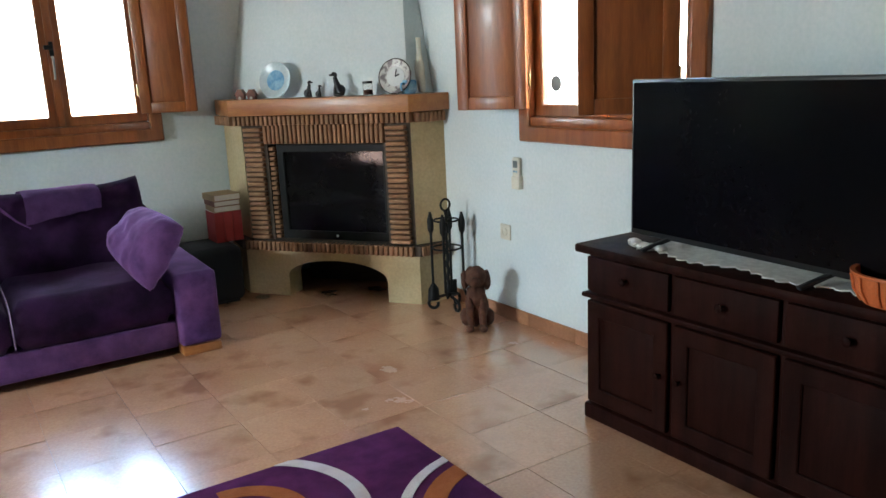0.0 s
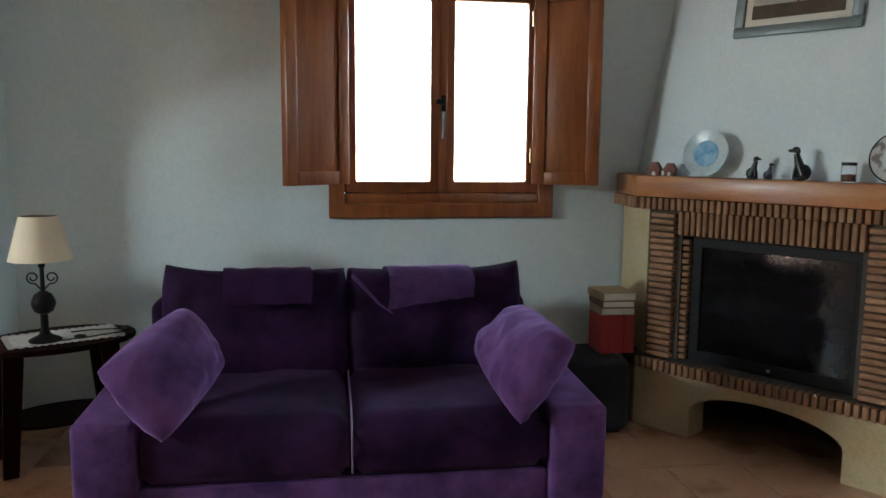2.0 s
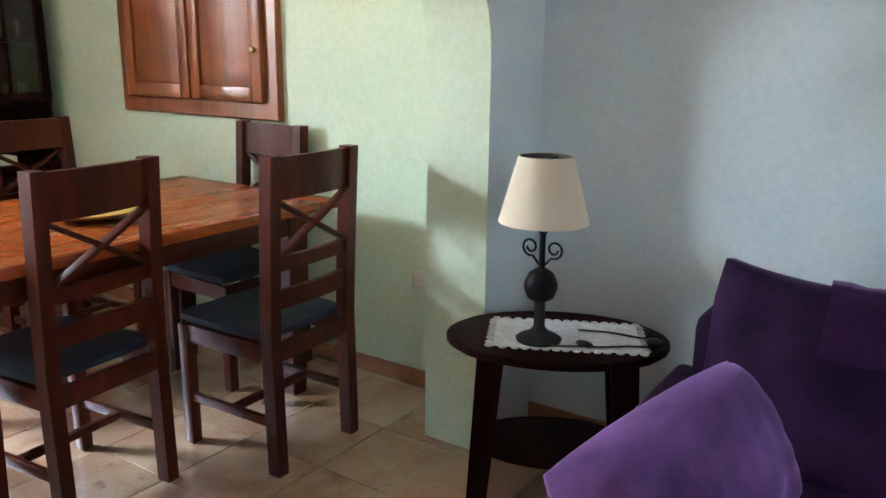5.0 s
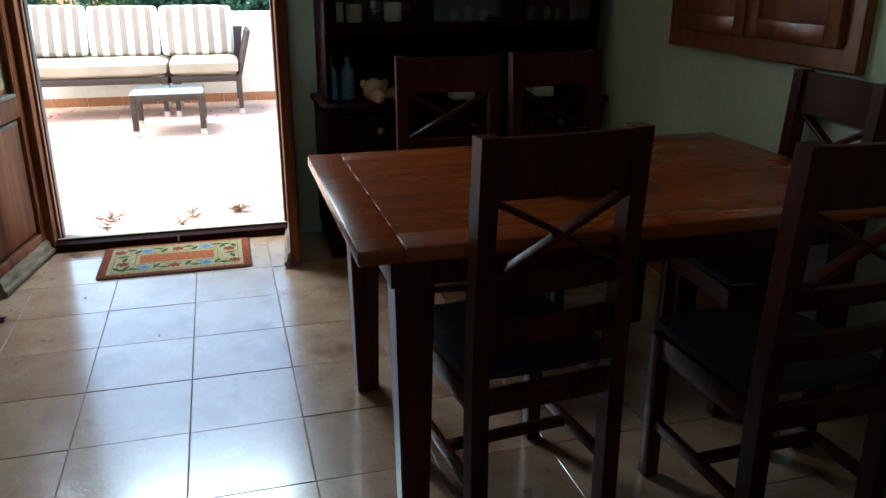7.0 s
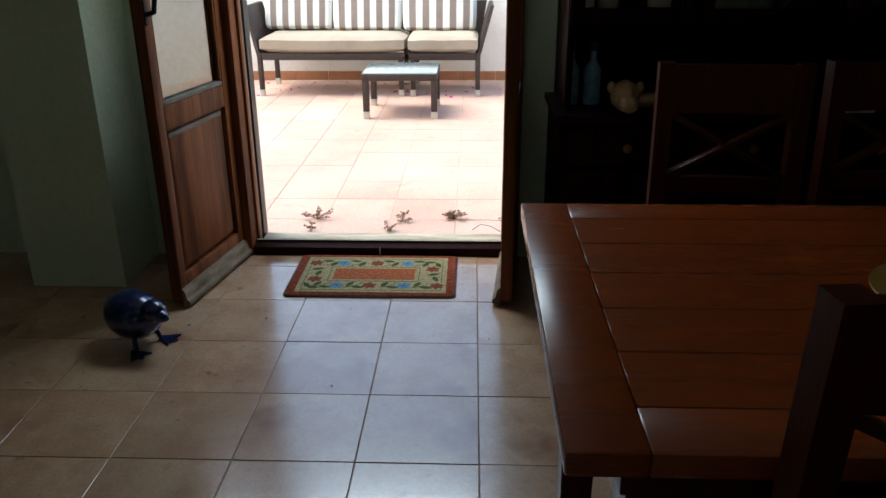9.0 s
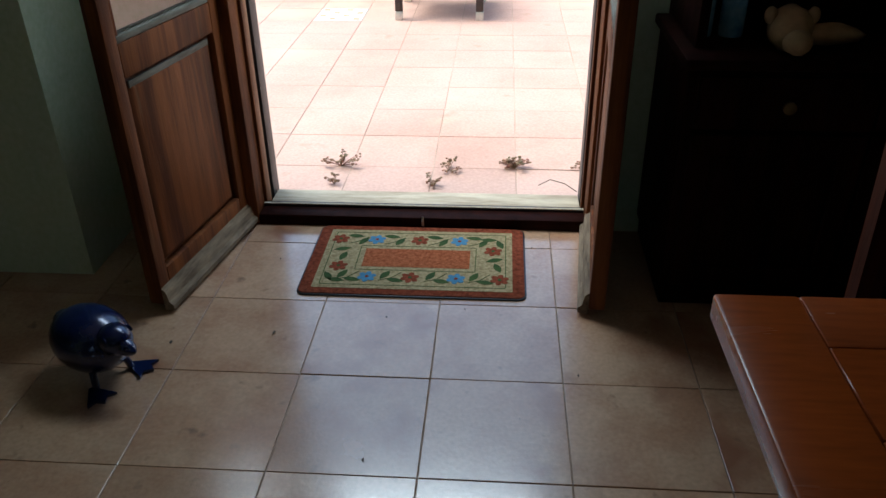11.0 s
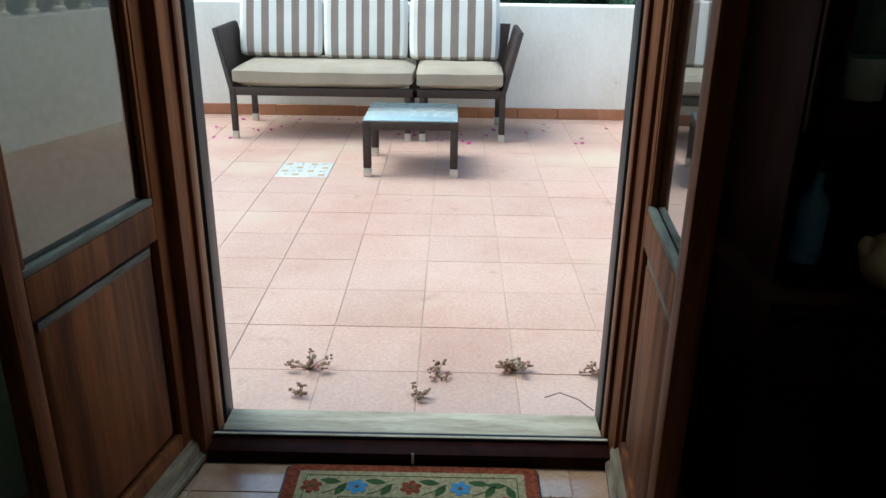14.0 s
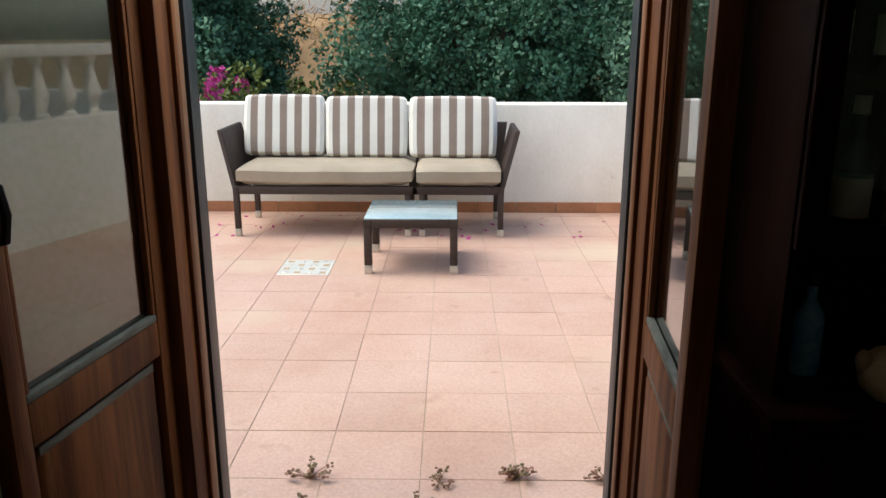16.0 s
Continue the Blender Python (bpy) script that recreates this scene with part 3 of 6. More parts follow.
# ---- terrace door ----
def terrace_door():
    d = thing("door_1", Matrix.Identity(4), "weathered brown wooden double door standing open to the terrace", "door", kind="structure")
    y0, y1, zt = DOOR
    jamb = bmesh.new()
    for a, b in ((y0, y0 + 0.035), (y1 - 0.035, y1)):
        box(jamb, -4.60, -4.478, a, b, 0, zt, 0.004)
    box(jamb, -4.60, -4.478, y0 + 0.035, y1 - 0.035, zt - 0.05, zt, 0.004)
    part("jamb", jamb, WOOD_DOOR, d)
    for a, b, s in ((y0, y0 + 0.038, 1), (y1 - 0.038, y1, -1)):
        part("jamb_bead", bx(-4.64, -4.602, a, b, 0.0, zt - 0.05, 0.004), WOOD_BEAD, d, "lighter sun-faded wooden bead")
        part("jamb_strip", bx(-4.585, -4.560, y0 + 0.034 if s > 0 else y1 - 0.046, y0 + 0.046 if s > 0 else y1 - 0.034, 0.0, zt - 0.05, 0.003), WOOD_DOOR, d)
        part("shutter_rail", bx(-4.735, -4.665, a if s > 0 else b - 0.040, a + 0.040 if s > 0 else b, -0.015, zt, 0.003), ALU_DARK, d, "dark aluminium roller shutter rail")
    part("threshold", bx(-4.545, -4.478, y0 + 0.036, y1 - 0.036, 0.0, 0.040, 0.006), WOOD_DARK, d, "dark wooden threshold bar")
    part("weather_bar", bx(-4.572, -4.547, y0 + 0.036, y1 - 0.036, 0.0, 0.046, 0.004), ALU_DARK, d)
    part("sill", bx(-4.715, -4.574, y0 + 0.041, y1 - 0.041, -0.03, 0.022, 0.006), WOOD_SILL, d, "sun-bleached outer sill with flaking paint")
    part("sill_strip", bx(-4.552, -4.542, y0 + 0.037, y1 - 0.037, 0.0465, 0.051, 0.001), WOOD_SILL, d, "pale worn strip on the threshold")
    part("bolt_keep", tube(bmesh.new(), [(-4.476, 2.655, 0.012), (-4.470, 2.655, 0.03), (-4.476, 2.655, 0.044)], 0.004), STEEL, d)
    t, z0, z1 = 0.046, 0.022, 2.075
    # each leaf: hinge, angle, width, hinge stile, meeting stile, weathered side
    for hinge, ang, w, sa, sb, outer in (((-4.497, 2.036), -10.0, 0.558, 0.060, 0.048, 1), ((-4.497, 3.236), -5.2, 0.515, 0.058, 0.066, -1)):
        leaf = bmesh.new()
        box(leaf, 0, sa, -t / 2, t / 2, z0, z1, 0.005)
        box(leaf, w - sb, w, -t / 2, t / 2, z0, z1, 0.005)
        for a, b in ((z0, z0 + 0.10), (0.672, 0.760), (z1 - 0.10, z1)):
            box(leaf, sa, w - sb, -t / 2, t / 2, a, b, 0.005)
        lo = part("door_leaf", leaf, WOOD_DOOR, d)
        lo.matrix_local = Matrix.Translation((*hinge, 0)) @ pose(0, 0, 0, 0, 0, ang)
        pan = bmesh.new()
        for s in (-1, 1):
            ring = lambda i, y, za, zb: [(sa + i, s * y, za), (w - sb - i, s * y, za), (w - sb - i, s * y, zb), (sa + i, s * y, zb)]
            a, g, b = ring(0, 0.002, 0.11, 0.68), ring(0.012, 0.002, 0.128, 0.662), ring(0.034, 0.017, 0.150, 0.636)
            loft(pan, [(p[0], 0, p[2]) for p in a], a)
            loft(pan, a, g)
            loft(pan, g, b)
        part("panel", pan, WOOD_DOOR, lo)
        part("faded_bevel", beam(bmesh.new(), (sa + 0.022, outer * 0.0105, 0.650), (w - sb - 0.022, outer * 0.0105, 0.650), 0.006, 0.020, 0.002), WOOD_GREY, lo, "grey weathered bevel along the panel top")
        part("pane", bx(sa - 0.004, w - sb + 0.004, -0.003, 0.003, 0.755, z1 - 0.095), PANE, lo)
        bead, foot = bmesh.new(), bmesh.new()
        for s in (-1, 1):
            box(foot, sa, w - sb, s * 0.004, s * 0.022, 0.760, 0.778, 0.004)
            for a, b, p, q in ((sa, w - sb, z1 - 0.115, z1 - 0.10), (sa, sa + 0.012, 0.778, z1 - 0.115), (w - sb - 0.012, w - sb, 0.778, z1 - 0.115)):
                box(bead, a, b, s * 0.004, s * 0.020, p, q, 0.003)
        part("glazing_bead", bead, WOOD_DOOR, lo)
        part("bottom_bead", foot, WOOD_GREY, lo, "grey weathered bead under the glass")
        drip = bmesh.new()
        s = outer
        prism(drip, [(s * t / 2, 0.006), (s * (t / 2 + 0.030), 0.012), (s * (t / 2 + 0.030), 0.026), (s * (t / 2 + 0.018), 0.036), (s * (t / 2 + 0.012), 0.066), (s * t / 2, 0.078)], 0.0, w,
              Matrix(((0, 0, 1, 0), (1, 0, 0, 0), (0, 1, 0, 0), (0, 0, 0, 1))))
        part("drip_moulding", drip, WOOD_PALE, lo, "bleached drip moulding at the door foot")
        if outer == 1:
            hd = bmesh.new()
            tube(hd, [(w - 0.014, t / 2, 1.075), (w - 0.010, t / 2 + 0.036, 1.085), (w - 0.008, t / 2 + 0.046, 1.13), (w - 0.010, t / 2 + 0.036, 1.175), (w - 0.014, t / 2, 1.185)], 0.009)
            box(hd, w - 0.030, w - 0.003, t / 2, t / 2 + 0.005, 1.04, 1.22, 0.002)
            part("door_handle", hd, IRON, lo, "black iron pull handle")
    return d


terrace_door()


# ---- living room ----
def fireplace():
    """Corner fireplace: local x along its front, y into the corner."""
    m = pose(1.60, 4.45, 0, 0, 0, -54.7)
    inv = m.inverted()
    to = lambda x, y: tuple((inv @ Vector((x, y, 0)))[:2])
    fp = thing("fireplace", m, "corner fireplace of cream stone and clay brick, pine mantel", "fireplace")
    L = 1.176
    back = [to(2.496, 3.49), to(2.496, 4.786), to(1.63, 4.786)]
    # plinth with an arched log store
    a0, a1, k = 0.295, 0.965, 16
    c, r = (a0 + a1) / 2, (a1 - a0) / 2
    arch = [(a0, 0.0), (a0, 0.13)] + [(c - r * math.cos(math.pi * i / k), 0.13 + 0.105 * math.sin(math.pi * i / k)) for i in range(1, k)] + [(a1, 0.13), (a1, 0.0)]
    bm = bmesh.new()
    mv = Matrix(((1, 0, 0, 0), (0, 0, 1, 0), (0, 1, 0, 0), (0, 0, 0, 1)))
    prism(bm, [(0, 0), *arch, (L, 0), (L, 0.285), (0, 0.285)], 0.0, 0.14, mv)
    for f in list(bm.faces):
        if len(f.verts) > 4:
            f.normal_update()
            bmesh.ops.triangulate(bm, faces=[f], ngon_method="EAR_CLIP")
    part("plinth", bm, STONE_CREAM, fp)
    sides = bmesh.new()
    loft(sides, [(L, 0.0, 0.0), (*back[0], 0.0), (back[0][0] - 0.05, back[0][1] + 0.06, 0.0), (L - 0.06, 0.14, 0.0)], [(L, 0, 0.285), (*back[0], 0.285), (back[0][0] - 0.05, back[0][1] + 0.06, 0.285), (L - 0.06, 0.14, 0.285)])
    part("plinth_side", sides, STONE_CREAM, fp)
    sides = bmesh.new()
    loft(sides, [(0, 0.0, 0.0), (0.06, 0.14, 0.0), (back[2][0] + 0.06, back[2][1], 0.0), (*back[2], 0.0)], [(0, 0, 0.285), (0.06, 0.14, 0.285), (back[2][0] + 0.06, back[2][1], 0.285), (*back[2], 0.285)])
    part("plinth_side", sides, STONE_CREAM, fp)
    part("log_store", bx(a0 - 0.1, a1 + 0.05, 0.42, 0.45, 0.0, 0.283), SOOT, fp, "sooty back of the log store")
    # hearth shelf core, upper body, side panels
    core = [(-0.015, -0.012), (L + 0.015, -0.012), back[0], back[1], back[2]]
    part("hearth_slab", prism(bmesh.new(), core, 0.287, 0.345), MORTAR, fp)
    up = [(0.03, 0.035), (L - 0.03, 0.035), (back[0][0] - 0.012, back[0][1] + 0.02), back[1], (back[2][0] + 0.02, back[2][1])]
    inner = bmesh.new()
    box(inner, 0.03, 0.20, 0.035, 0.30, 0.347, 1.10)
    box(inner, 0.975, L - 0.03, 0.035, 0.30, 0.347, 1.10)
    box(inner, 0.20, 0.975, 0.035, 0.30, 0.93, 1.10)
    part("brick_backing", inner, MORTAR, fp)
    side = bmesh.new()
    loft(side, [(L - 0.028, 0.032, 0.347), (*up[2], 0.347), (up[2][0] - 0.1, up[2][1] + 0.12, 0.347), (L - 0.10, 0.25, 0.347)], [(L - 0.028, 0.032, 1.10), (*up[2], 1.10), (up[2][0] - 0.1, up[2][1] + 0.12, 1.10), (L - 0.10, 0.25, 1.10)])
    part("side_panel", side, STONE_CREAM, fp)
    side = bmesh.new()
    loft(side, [(0.028, 0.032, 0.347), (0.1, 0.25, 0.347), (up[4][0] + 0.1, up[4][1], 0.347), (*up[4], 0.347)], [(0.028, 0.032, 1.10), (0.1, 0.25, 1.10), (up[4][0] + 0.1, up[4][1], 1.10), (*up[4], 1.10)])
    part("side_panel", side, STONE_CREAM, fp)
    # stove insert
    st = bmesh.new()
    ring(st, (0.238, 0.992, 0.348, 0.925), (0.285, 0.945, 0.40, 0.880), 0.068, 0.15, lambda a, b, d: (a, d, b), 0.004)
    ins = part("stove_insert", st, IRON, fp, "black iron stove insert with a glass door")
    part("stove_back", bx(0.19, 1.0, 0.22, 0.26, 0.348, 0.93), SOOT, ins)
    part("stove_glass", bx(0.285, 0.945, 0.080, 0.087, 0.40, 0.880), FIREGLASS, ins)
    part("stove_knob", blob(bmesh.new(), (0.62, 0.064, 0.375), (0.008, 0.01, 0.008)), STEEL, ins)
    # mantel
    mant = [to(1.602, 4.786), to(1.56, 4.42), to(2.236, 3.448), to(2.496, 3.44), to(2.496, 4.786)]
    part("mantel", prism(bmesh.new(), mant, 1.105, 1.20, None, 0.006), WOOD_MANTEL, fp, "varnished pine mantel shelf")
    # hood
    h0 = [(0.095, 0.115), (1.105, 0.115), to(2.496, 3.60), to(2.496, 4.786), to(1.72, 4.786)]
    h1 = [(0.21, 0.32), (1.02, 0.32), to(2.496, 3.92), to(2.496, 4.786), to(1.98, 4.786)]
    part("hood", loft(bmesh.new(), [(*p, 1.20) for p in h0], [(*p, H - 0.002) for p in h1]), WALL_BLUE, fp, "tapering white plaster chimney hood")
    # bricks: flat courses on the columns, soldiers under the mantel, over the stove and along the hearth
    flat = bx(-0.062, 0.062, -0.030, 0.030, -0.0115, 0.0115, 0.005, 1)
    b0 = part("brick", flat, BRICK, fp)
    b0.matrix_local = Matrix.Translation((0.115, 0.030, 0.364))
    rows = 23
    for i in range(rows):
        z = 0.364 + i * 0.0298
        for x in (0.115, 1.062):
            if i == 0 and x < 0.5:
                continue
            b = new("brick", b0.data)
            b.parent = fp
            b.matrix_local = Matrix.Translation((x + random.uniform(-0.002, 0.002), 0.030 + random.uniform(-0.003, 0.003), z)) @ pose(0, 0, 0, 0, 0, random.uniform(-1, 1))
    half = part("brick", bx(-0.026, 0.026, -0.028, 0.028, -0.0115, 0.0115, 0.005, 1), BRICK, fp)
    half.matrix_local = Matrix.Translation((0.208, 0.072, 0.364))
    for i in range(1, 19):
        b = new("brick", half.data)
        b.parent = fp
        b.matrix_local = Matrix.Translation((0.208, 0.072 + random.uniform(-0.003, 0.003), 0.364 + i * 0.0298))
    sold = part("brick", bx(-0.0105, 0.0105, -0.028, 0.028, -0.055, 0.055, 0.004, 1), BRICK, fp)
    sold.matrix_local = Matrix.Translation((0.205, 0.030, 0.99))
    for i in range(1, 27):
        b = new("brick", sold.data)
        b.parent = fp
        b.matrix_local = Matrix.Translation((0.205 + i * 0.0297, 0.030 + random.uniform(-0.003, 0.003), 0.99))
    corb = part("brick", bx(-0.0115, 0.0115, -0.035, 0.035, -0.028, 0.028, 0.004, 1), BRICK, fp)
    corb.matrix_local = Matrix.Translation((0.02, 0.008, 1.074))
    for i in range(1, 37):
        b = new("brick", corb.data)
        b.parent = fp
        b.matrix_local = Matrix.Translation((0.02 + i * 0.0316, 0.008, 1.074))
    e, f = Vector((L, 0.012, 1.074)), Vector((*to(2.485, 3.485), 1.074))
    turn = math.degrees(math.atan2(f.y - e.y, f.x - e.x))
    for i in range(7):
        b = new("brick", corb.data)
        b.parent = fp
        b.matrix_local = Matrix.Translation(e.lerp(f, (i + 0.7) / 7.4)) @ pose(0, 0, 0, 0, 0, turn)
    e2, f2 = Vector((0.0, 0.012, 1.074)), Vector((*to(1.615, 4.77), 1.074))
    turn2 = math.degrees(math.atan2(f2.y - e2.y, f2.x - e2.x))
    for i in range(9):
        b = new("brick", corb.data)
        b.parent = fp
        b.matrix_local = Matrix.Translation(e2.lerp(f2, (i + 0.6) / 9.4)) @ pose(0, 0, 0, 0, 0, turn2)
    for i in range(36):
        b = new("brick", corb.data)
        b.parent = fp
        b.matrix_local = Matrix.Translation((0.035 + i * 0.0316, -0.004, 0.317))
    e.z = f.z = 0.317
    for i in range(7):
        b = new("brick", corb.data)
        b.parent = fp
        b.matrix_local = Matrix.Translation(e.lerp(f, (i + 0.7) / 7.4) + Vector((0, -0.01, 0))) @ pose(0, 0, 0, 0, 0, turn)
    return m


FP = fireplace()


def on_mantel(u, v, z=1.2):
    return FP @ Vector((u, v, z))


def sofa():
    s = thing("sofa", pose(0, 0, 0), "two-seat purple velvet sofa with loose back cushions", "sofa")
    # base and arms wear the brighter copy, so their light is in the colour
    part("base", bx(-0.50, 0.912, 3.555, 4.50, 0.045, 0.175, 0.012), VELVET_LIT_PALE, s)
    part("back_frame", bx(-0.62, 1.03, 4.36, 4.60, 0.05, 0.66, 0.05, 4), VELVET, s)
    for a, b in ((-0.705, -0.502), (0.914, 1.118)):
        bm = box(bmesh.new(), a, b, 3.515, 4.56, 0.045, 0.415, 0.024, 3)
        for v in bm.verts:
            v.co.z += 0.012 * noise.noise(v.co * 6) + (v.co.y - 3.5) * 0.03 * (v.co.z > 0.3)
        part("armrest", bm, VELVET_LIT_PALE, s)
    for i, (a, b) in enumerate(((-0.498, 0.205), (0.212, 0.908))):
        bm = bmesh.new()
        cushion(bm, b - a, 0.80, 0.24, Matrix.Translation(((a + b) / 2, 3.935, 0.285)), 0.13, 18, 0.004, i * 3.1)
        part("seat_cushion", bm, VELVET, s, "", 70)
    tube_pts = [(0.21, 3.545, 0.20), (0.209, 3.53, 0.30), (0.209, 3.55, 0.385), (0.21, 3.65, 0.40), (0.212, 4.1, 0.405)]
    part("piping", tube(bmesh.new(), tube_pts, 0.0035), PIPING, s)
    for i, (a, b) in enumerate(((-0.545, 0.218), (0.206, 0.975))):
        bm = bmesh.new()
        m = Matrix.Translation(((a + b) / 2, 4.27, 0.565)) @ pose(0, 0, 0, 78, 0, 0)
        cushion(bm, b - a, 0.50, 0.21, m, 0.35, 18, 0.012, i * 5.7 + 1)
        for v in bm.verts:
            k = abs((v.co.x - (a + b) / 2) / ((b - a) / 2))
            if v.co.z > 0.7:
                v.co.z += (0.05 if (v.co.x - (a + b) / 2) * (a + b - 0.4) > 0 else 0.022) * k ** 3 - 0.02
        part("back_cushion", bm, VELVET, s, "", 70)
    for x, w in ((-0.115, 0.36), (0.56, 0.36)):
        bm = bmesh.new()
        n = 10
        prof = [(4.135, 0.676), (4.150, 0.73), (4.185, 0.778), (4.245, 0.805), (4.32, 0.80), (4.375, 0.76)]
        skew = 0.05 if x > 0.3 else 0.0
        grid = [[bm.verts.new((x + w * (i / n - 0.5) + 0.01 * math.sin(j), y - 0.008 - 0.006 * math.sin(i * 1.3 + j), z + 0.008 + skew * (i / n - 0.6) * (j < 2) + 0.006 * noise.noise(Vector((i * 0.8, j * 0.9, x))))) for j, (y, z) in enumerate(prof)] for i in range(n + 1)]
        for i in range(n):
            for j in range(len(prof) - 1):
                bm.faces.new((grid[i][j], grid[i + 1][j], grid[i + 1][j + 1], grid[i][j + 1]))
        ext = bmesh.ops.solidify(bm, geom=bm.faces[:], thickness=0.012)
        part("headrest_cover", bm, VELVET_MID if x < 0 else VELVET_LIT_PALE, s, "lighter purple velvet headrest cover")
    part("cushion_fold", tube(bmesh.new(), [(0.235, 4.165, 0.795), (0.29, 4.145, 0.735), (0.345, 4.135, 0.675), (0.40, 4.13, 0.635)], 0.009, 8, 0.004), VELVET_LIT_PALE, s)
    for x, y in ((-0.60, 3.57), (1.016, 3.57), (-0.60, 4.48), (1.016, 4.48)):
        part("foot", bx(x - 0.095, x + 0.095, y - 0.05, y + 0.05, 0, 0.045, 0.006), WOOD_MANTEL, s, "pale wooden block foot")


sofa()


def throw_pillow(a, b, c, d, seed, label):
    """A plump pillow between its four corners; the swollen face looks into the sofa."""
    a, b, c, d = (Vector(p) for p in (a, b, c, d))
    mid = (a + b + c + d) / 4
    nrm = ((c - a).cross(d - b)).normalized()
    if nrm.z < 0:
        nrm = -nrm
    t = thing("throw_pillow", Matrix.Translation(mid), label, "pillow", "throw pillows on the sofa")
    bm = bmesh.new()
    n = 34
    rows = {1: [], -1: []}
    for i in range(n + 1):
        for s in rows:
            rows[s].append([])
        for j in range(n + 1):
            u, v = i / n, j / n
            p = (a * (1 - u) + b * u) * (1 - v) + (d * (1 - u) + c * u) * v
            x, y = 2 * u - 1, 2 * v - 1
            p = mid + (p - mid) * (1.07 - 0.09 * (x * x * y * y))
            swell = max(0.0, (1 - x ** 4) * (1 - y ** 4)) ** 0.55
            edge = max(abs(x), abs(y))
            # gathers running in from the seams, and two slack folds over the face
            gather = 0.007 * noise.noise(Vector((math.atan2(y, x) * 5.0, edge * 1.2, seed))) * edge ** 2
            fold = 0.016 * noise.noise(Vector((x * 1.3 + y * 2.4, (x - y) * 0.7, seed * 2.1))) + 0.008 * noise.noise(Vector((x * 6, y * 2.5, seed)))
            for s, fat in ((1, 0.105), (-1, 0.045)):
                q = p + nrm * (s * (fat * swell + 0.008) + gather + fold * swell)
                rows[s][-1].append(bm.verts.new(q - mid))
    for i in range(n):
        for j in range(n):
            for s in rows:
                g = rows[s]
                bm.faces.new((g[i][j], g[i + 1][j], g[i + 1][j + 1], g[i][j + 1]))
    ring = [(i, 0) for i in range(n)] + [(n, j) for j in range(n)] + [(i, n) for i in range(n, 0, -1)] + [(0, j) for j in range(n, 0, -1)]
    for (i, j), (k, m) in zip(ring, ring[1:] + ring[:1]):
        bm.faces.new((rows[1][i][j], rows[-1][i][j], rows[-1][k][m], rows[1][k][m]))
    # the brighter velvet copy carries the light on the pillow
    part("cover", bm, VELVET_LIT_PALE, t, "", 85)


throw_pillow((-0.60, 3.50, 0.605), (-0.425, 3.93, 0.715), (-0.275, 3.91, 0.485), (-0.405, 3.49, 0.36), 2.2, "plump purple velvet pillow leaning on the sofa arm")
throw_pillow((0.985, 3.50, 0.645), (0.925, 3.93, 0.69), (0.715, 3.91, 0.515), (0.785, 3.49, 0.37), 7.4, "creased purple velvet pillow leaning on the sofa arm")


def side_table():
    m = pose(-0.99, 4.345, 0, 0, 0, 28)
    t = thing("side_table", m, "small oval dark wooden side table with a lower shelf", "side table")
    oval = lambda a, b: [(a * math.cos(2 * math.pi * i / 36), b * math.sin(2 * math.pi * i / 36)) for i in range(36)]
    part("tabletop", prism(bmesh.new(), oval(0.315, 0.215), 0.498, 0.520, None, 0.006), WOOD_DARK, t)
    part("shelf", prism(bmesh.new(), oval(0.235, 0.150), 0.180, 0.196, None, 0.004), WOOD_DARK, t)
    for sx in (-1, 1):
        for sy in (-1, 1):
            bm = bmesh.new()
            loft(bm, [(sx * 0.215 - 0.028, sy * 0.120 - 0.016, 0), (sx * 0.215 + 0.028, sy * 0.120 - 0.016, 0), (sx * 0.215 + 0.028, sy * 0.120 + 0.016, 0), (sx * 0.215 - 0.028, sy * 0.120 + 0.016, 0)],
                 [(sx * 0.180 - 0.038, sy * 0.105 - 0.016, 0.498), (sx * 0.180 + 0.038, sy * 0.105 - 0.016, 0.498), (sx * 0.180 + 0.038, sy * 0.105 + 0.016, 0.498), (sx * 0.180 - 0.038, sy * 0.105 + 0.016, 0.498)])
            part("leg", bm, WOOD_DARK, t)


side_table()


def doily():
    t = thing("doily", pose(-0.965, 4.355, 0.521, 0, 0, 27), "white scalloped lace doily on the side table", "doily")
    pts, edge = [], bmesh.new()
    n = 180
    for i in range(n):
        a = 2 * math.pi * i / n
        c, s = math.cos(a), math.sin(a)
        k = 0.90 / max(abs(c) / 0.225, abs(s) / 0.125)
        pts.append((c * k, s * k))
    part("cloth", prism(bmesh.new(), pts, 0, 0.003), LACE, t)
    # a border of small crocheted loops
    walk_len, last = 0.0, Vector(pts[0])
    for p in pts[1:] + pts[:1]:
        p = Vector(p)
        walk_len += (p - last).length
        last = p
        if walk_len > 0.024:
            walk_len = 0.0
            q = p * 1.045
            tube(edge, [(q.x + 0.0105 * math.cos(th * 0.785), q.y + 0.0105 * math.sin(th * 0.785), 0.0018) for th in range(9)], 0.0022, 5)
            tube(edge, [(q.x + 0.0045 * math.cos(th * 0.785), q.y + 0.0045 * math.sin(th * 0.785), 0.0018) for th in range(9)], 0.0018, 5)
    part("lace_edge", edge, LACE, t, "looped crochet edge")


doily()


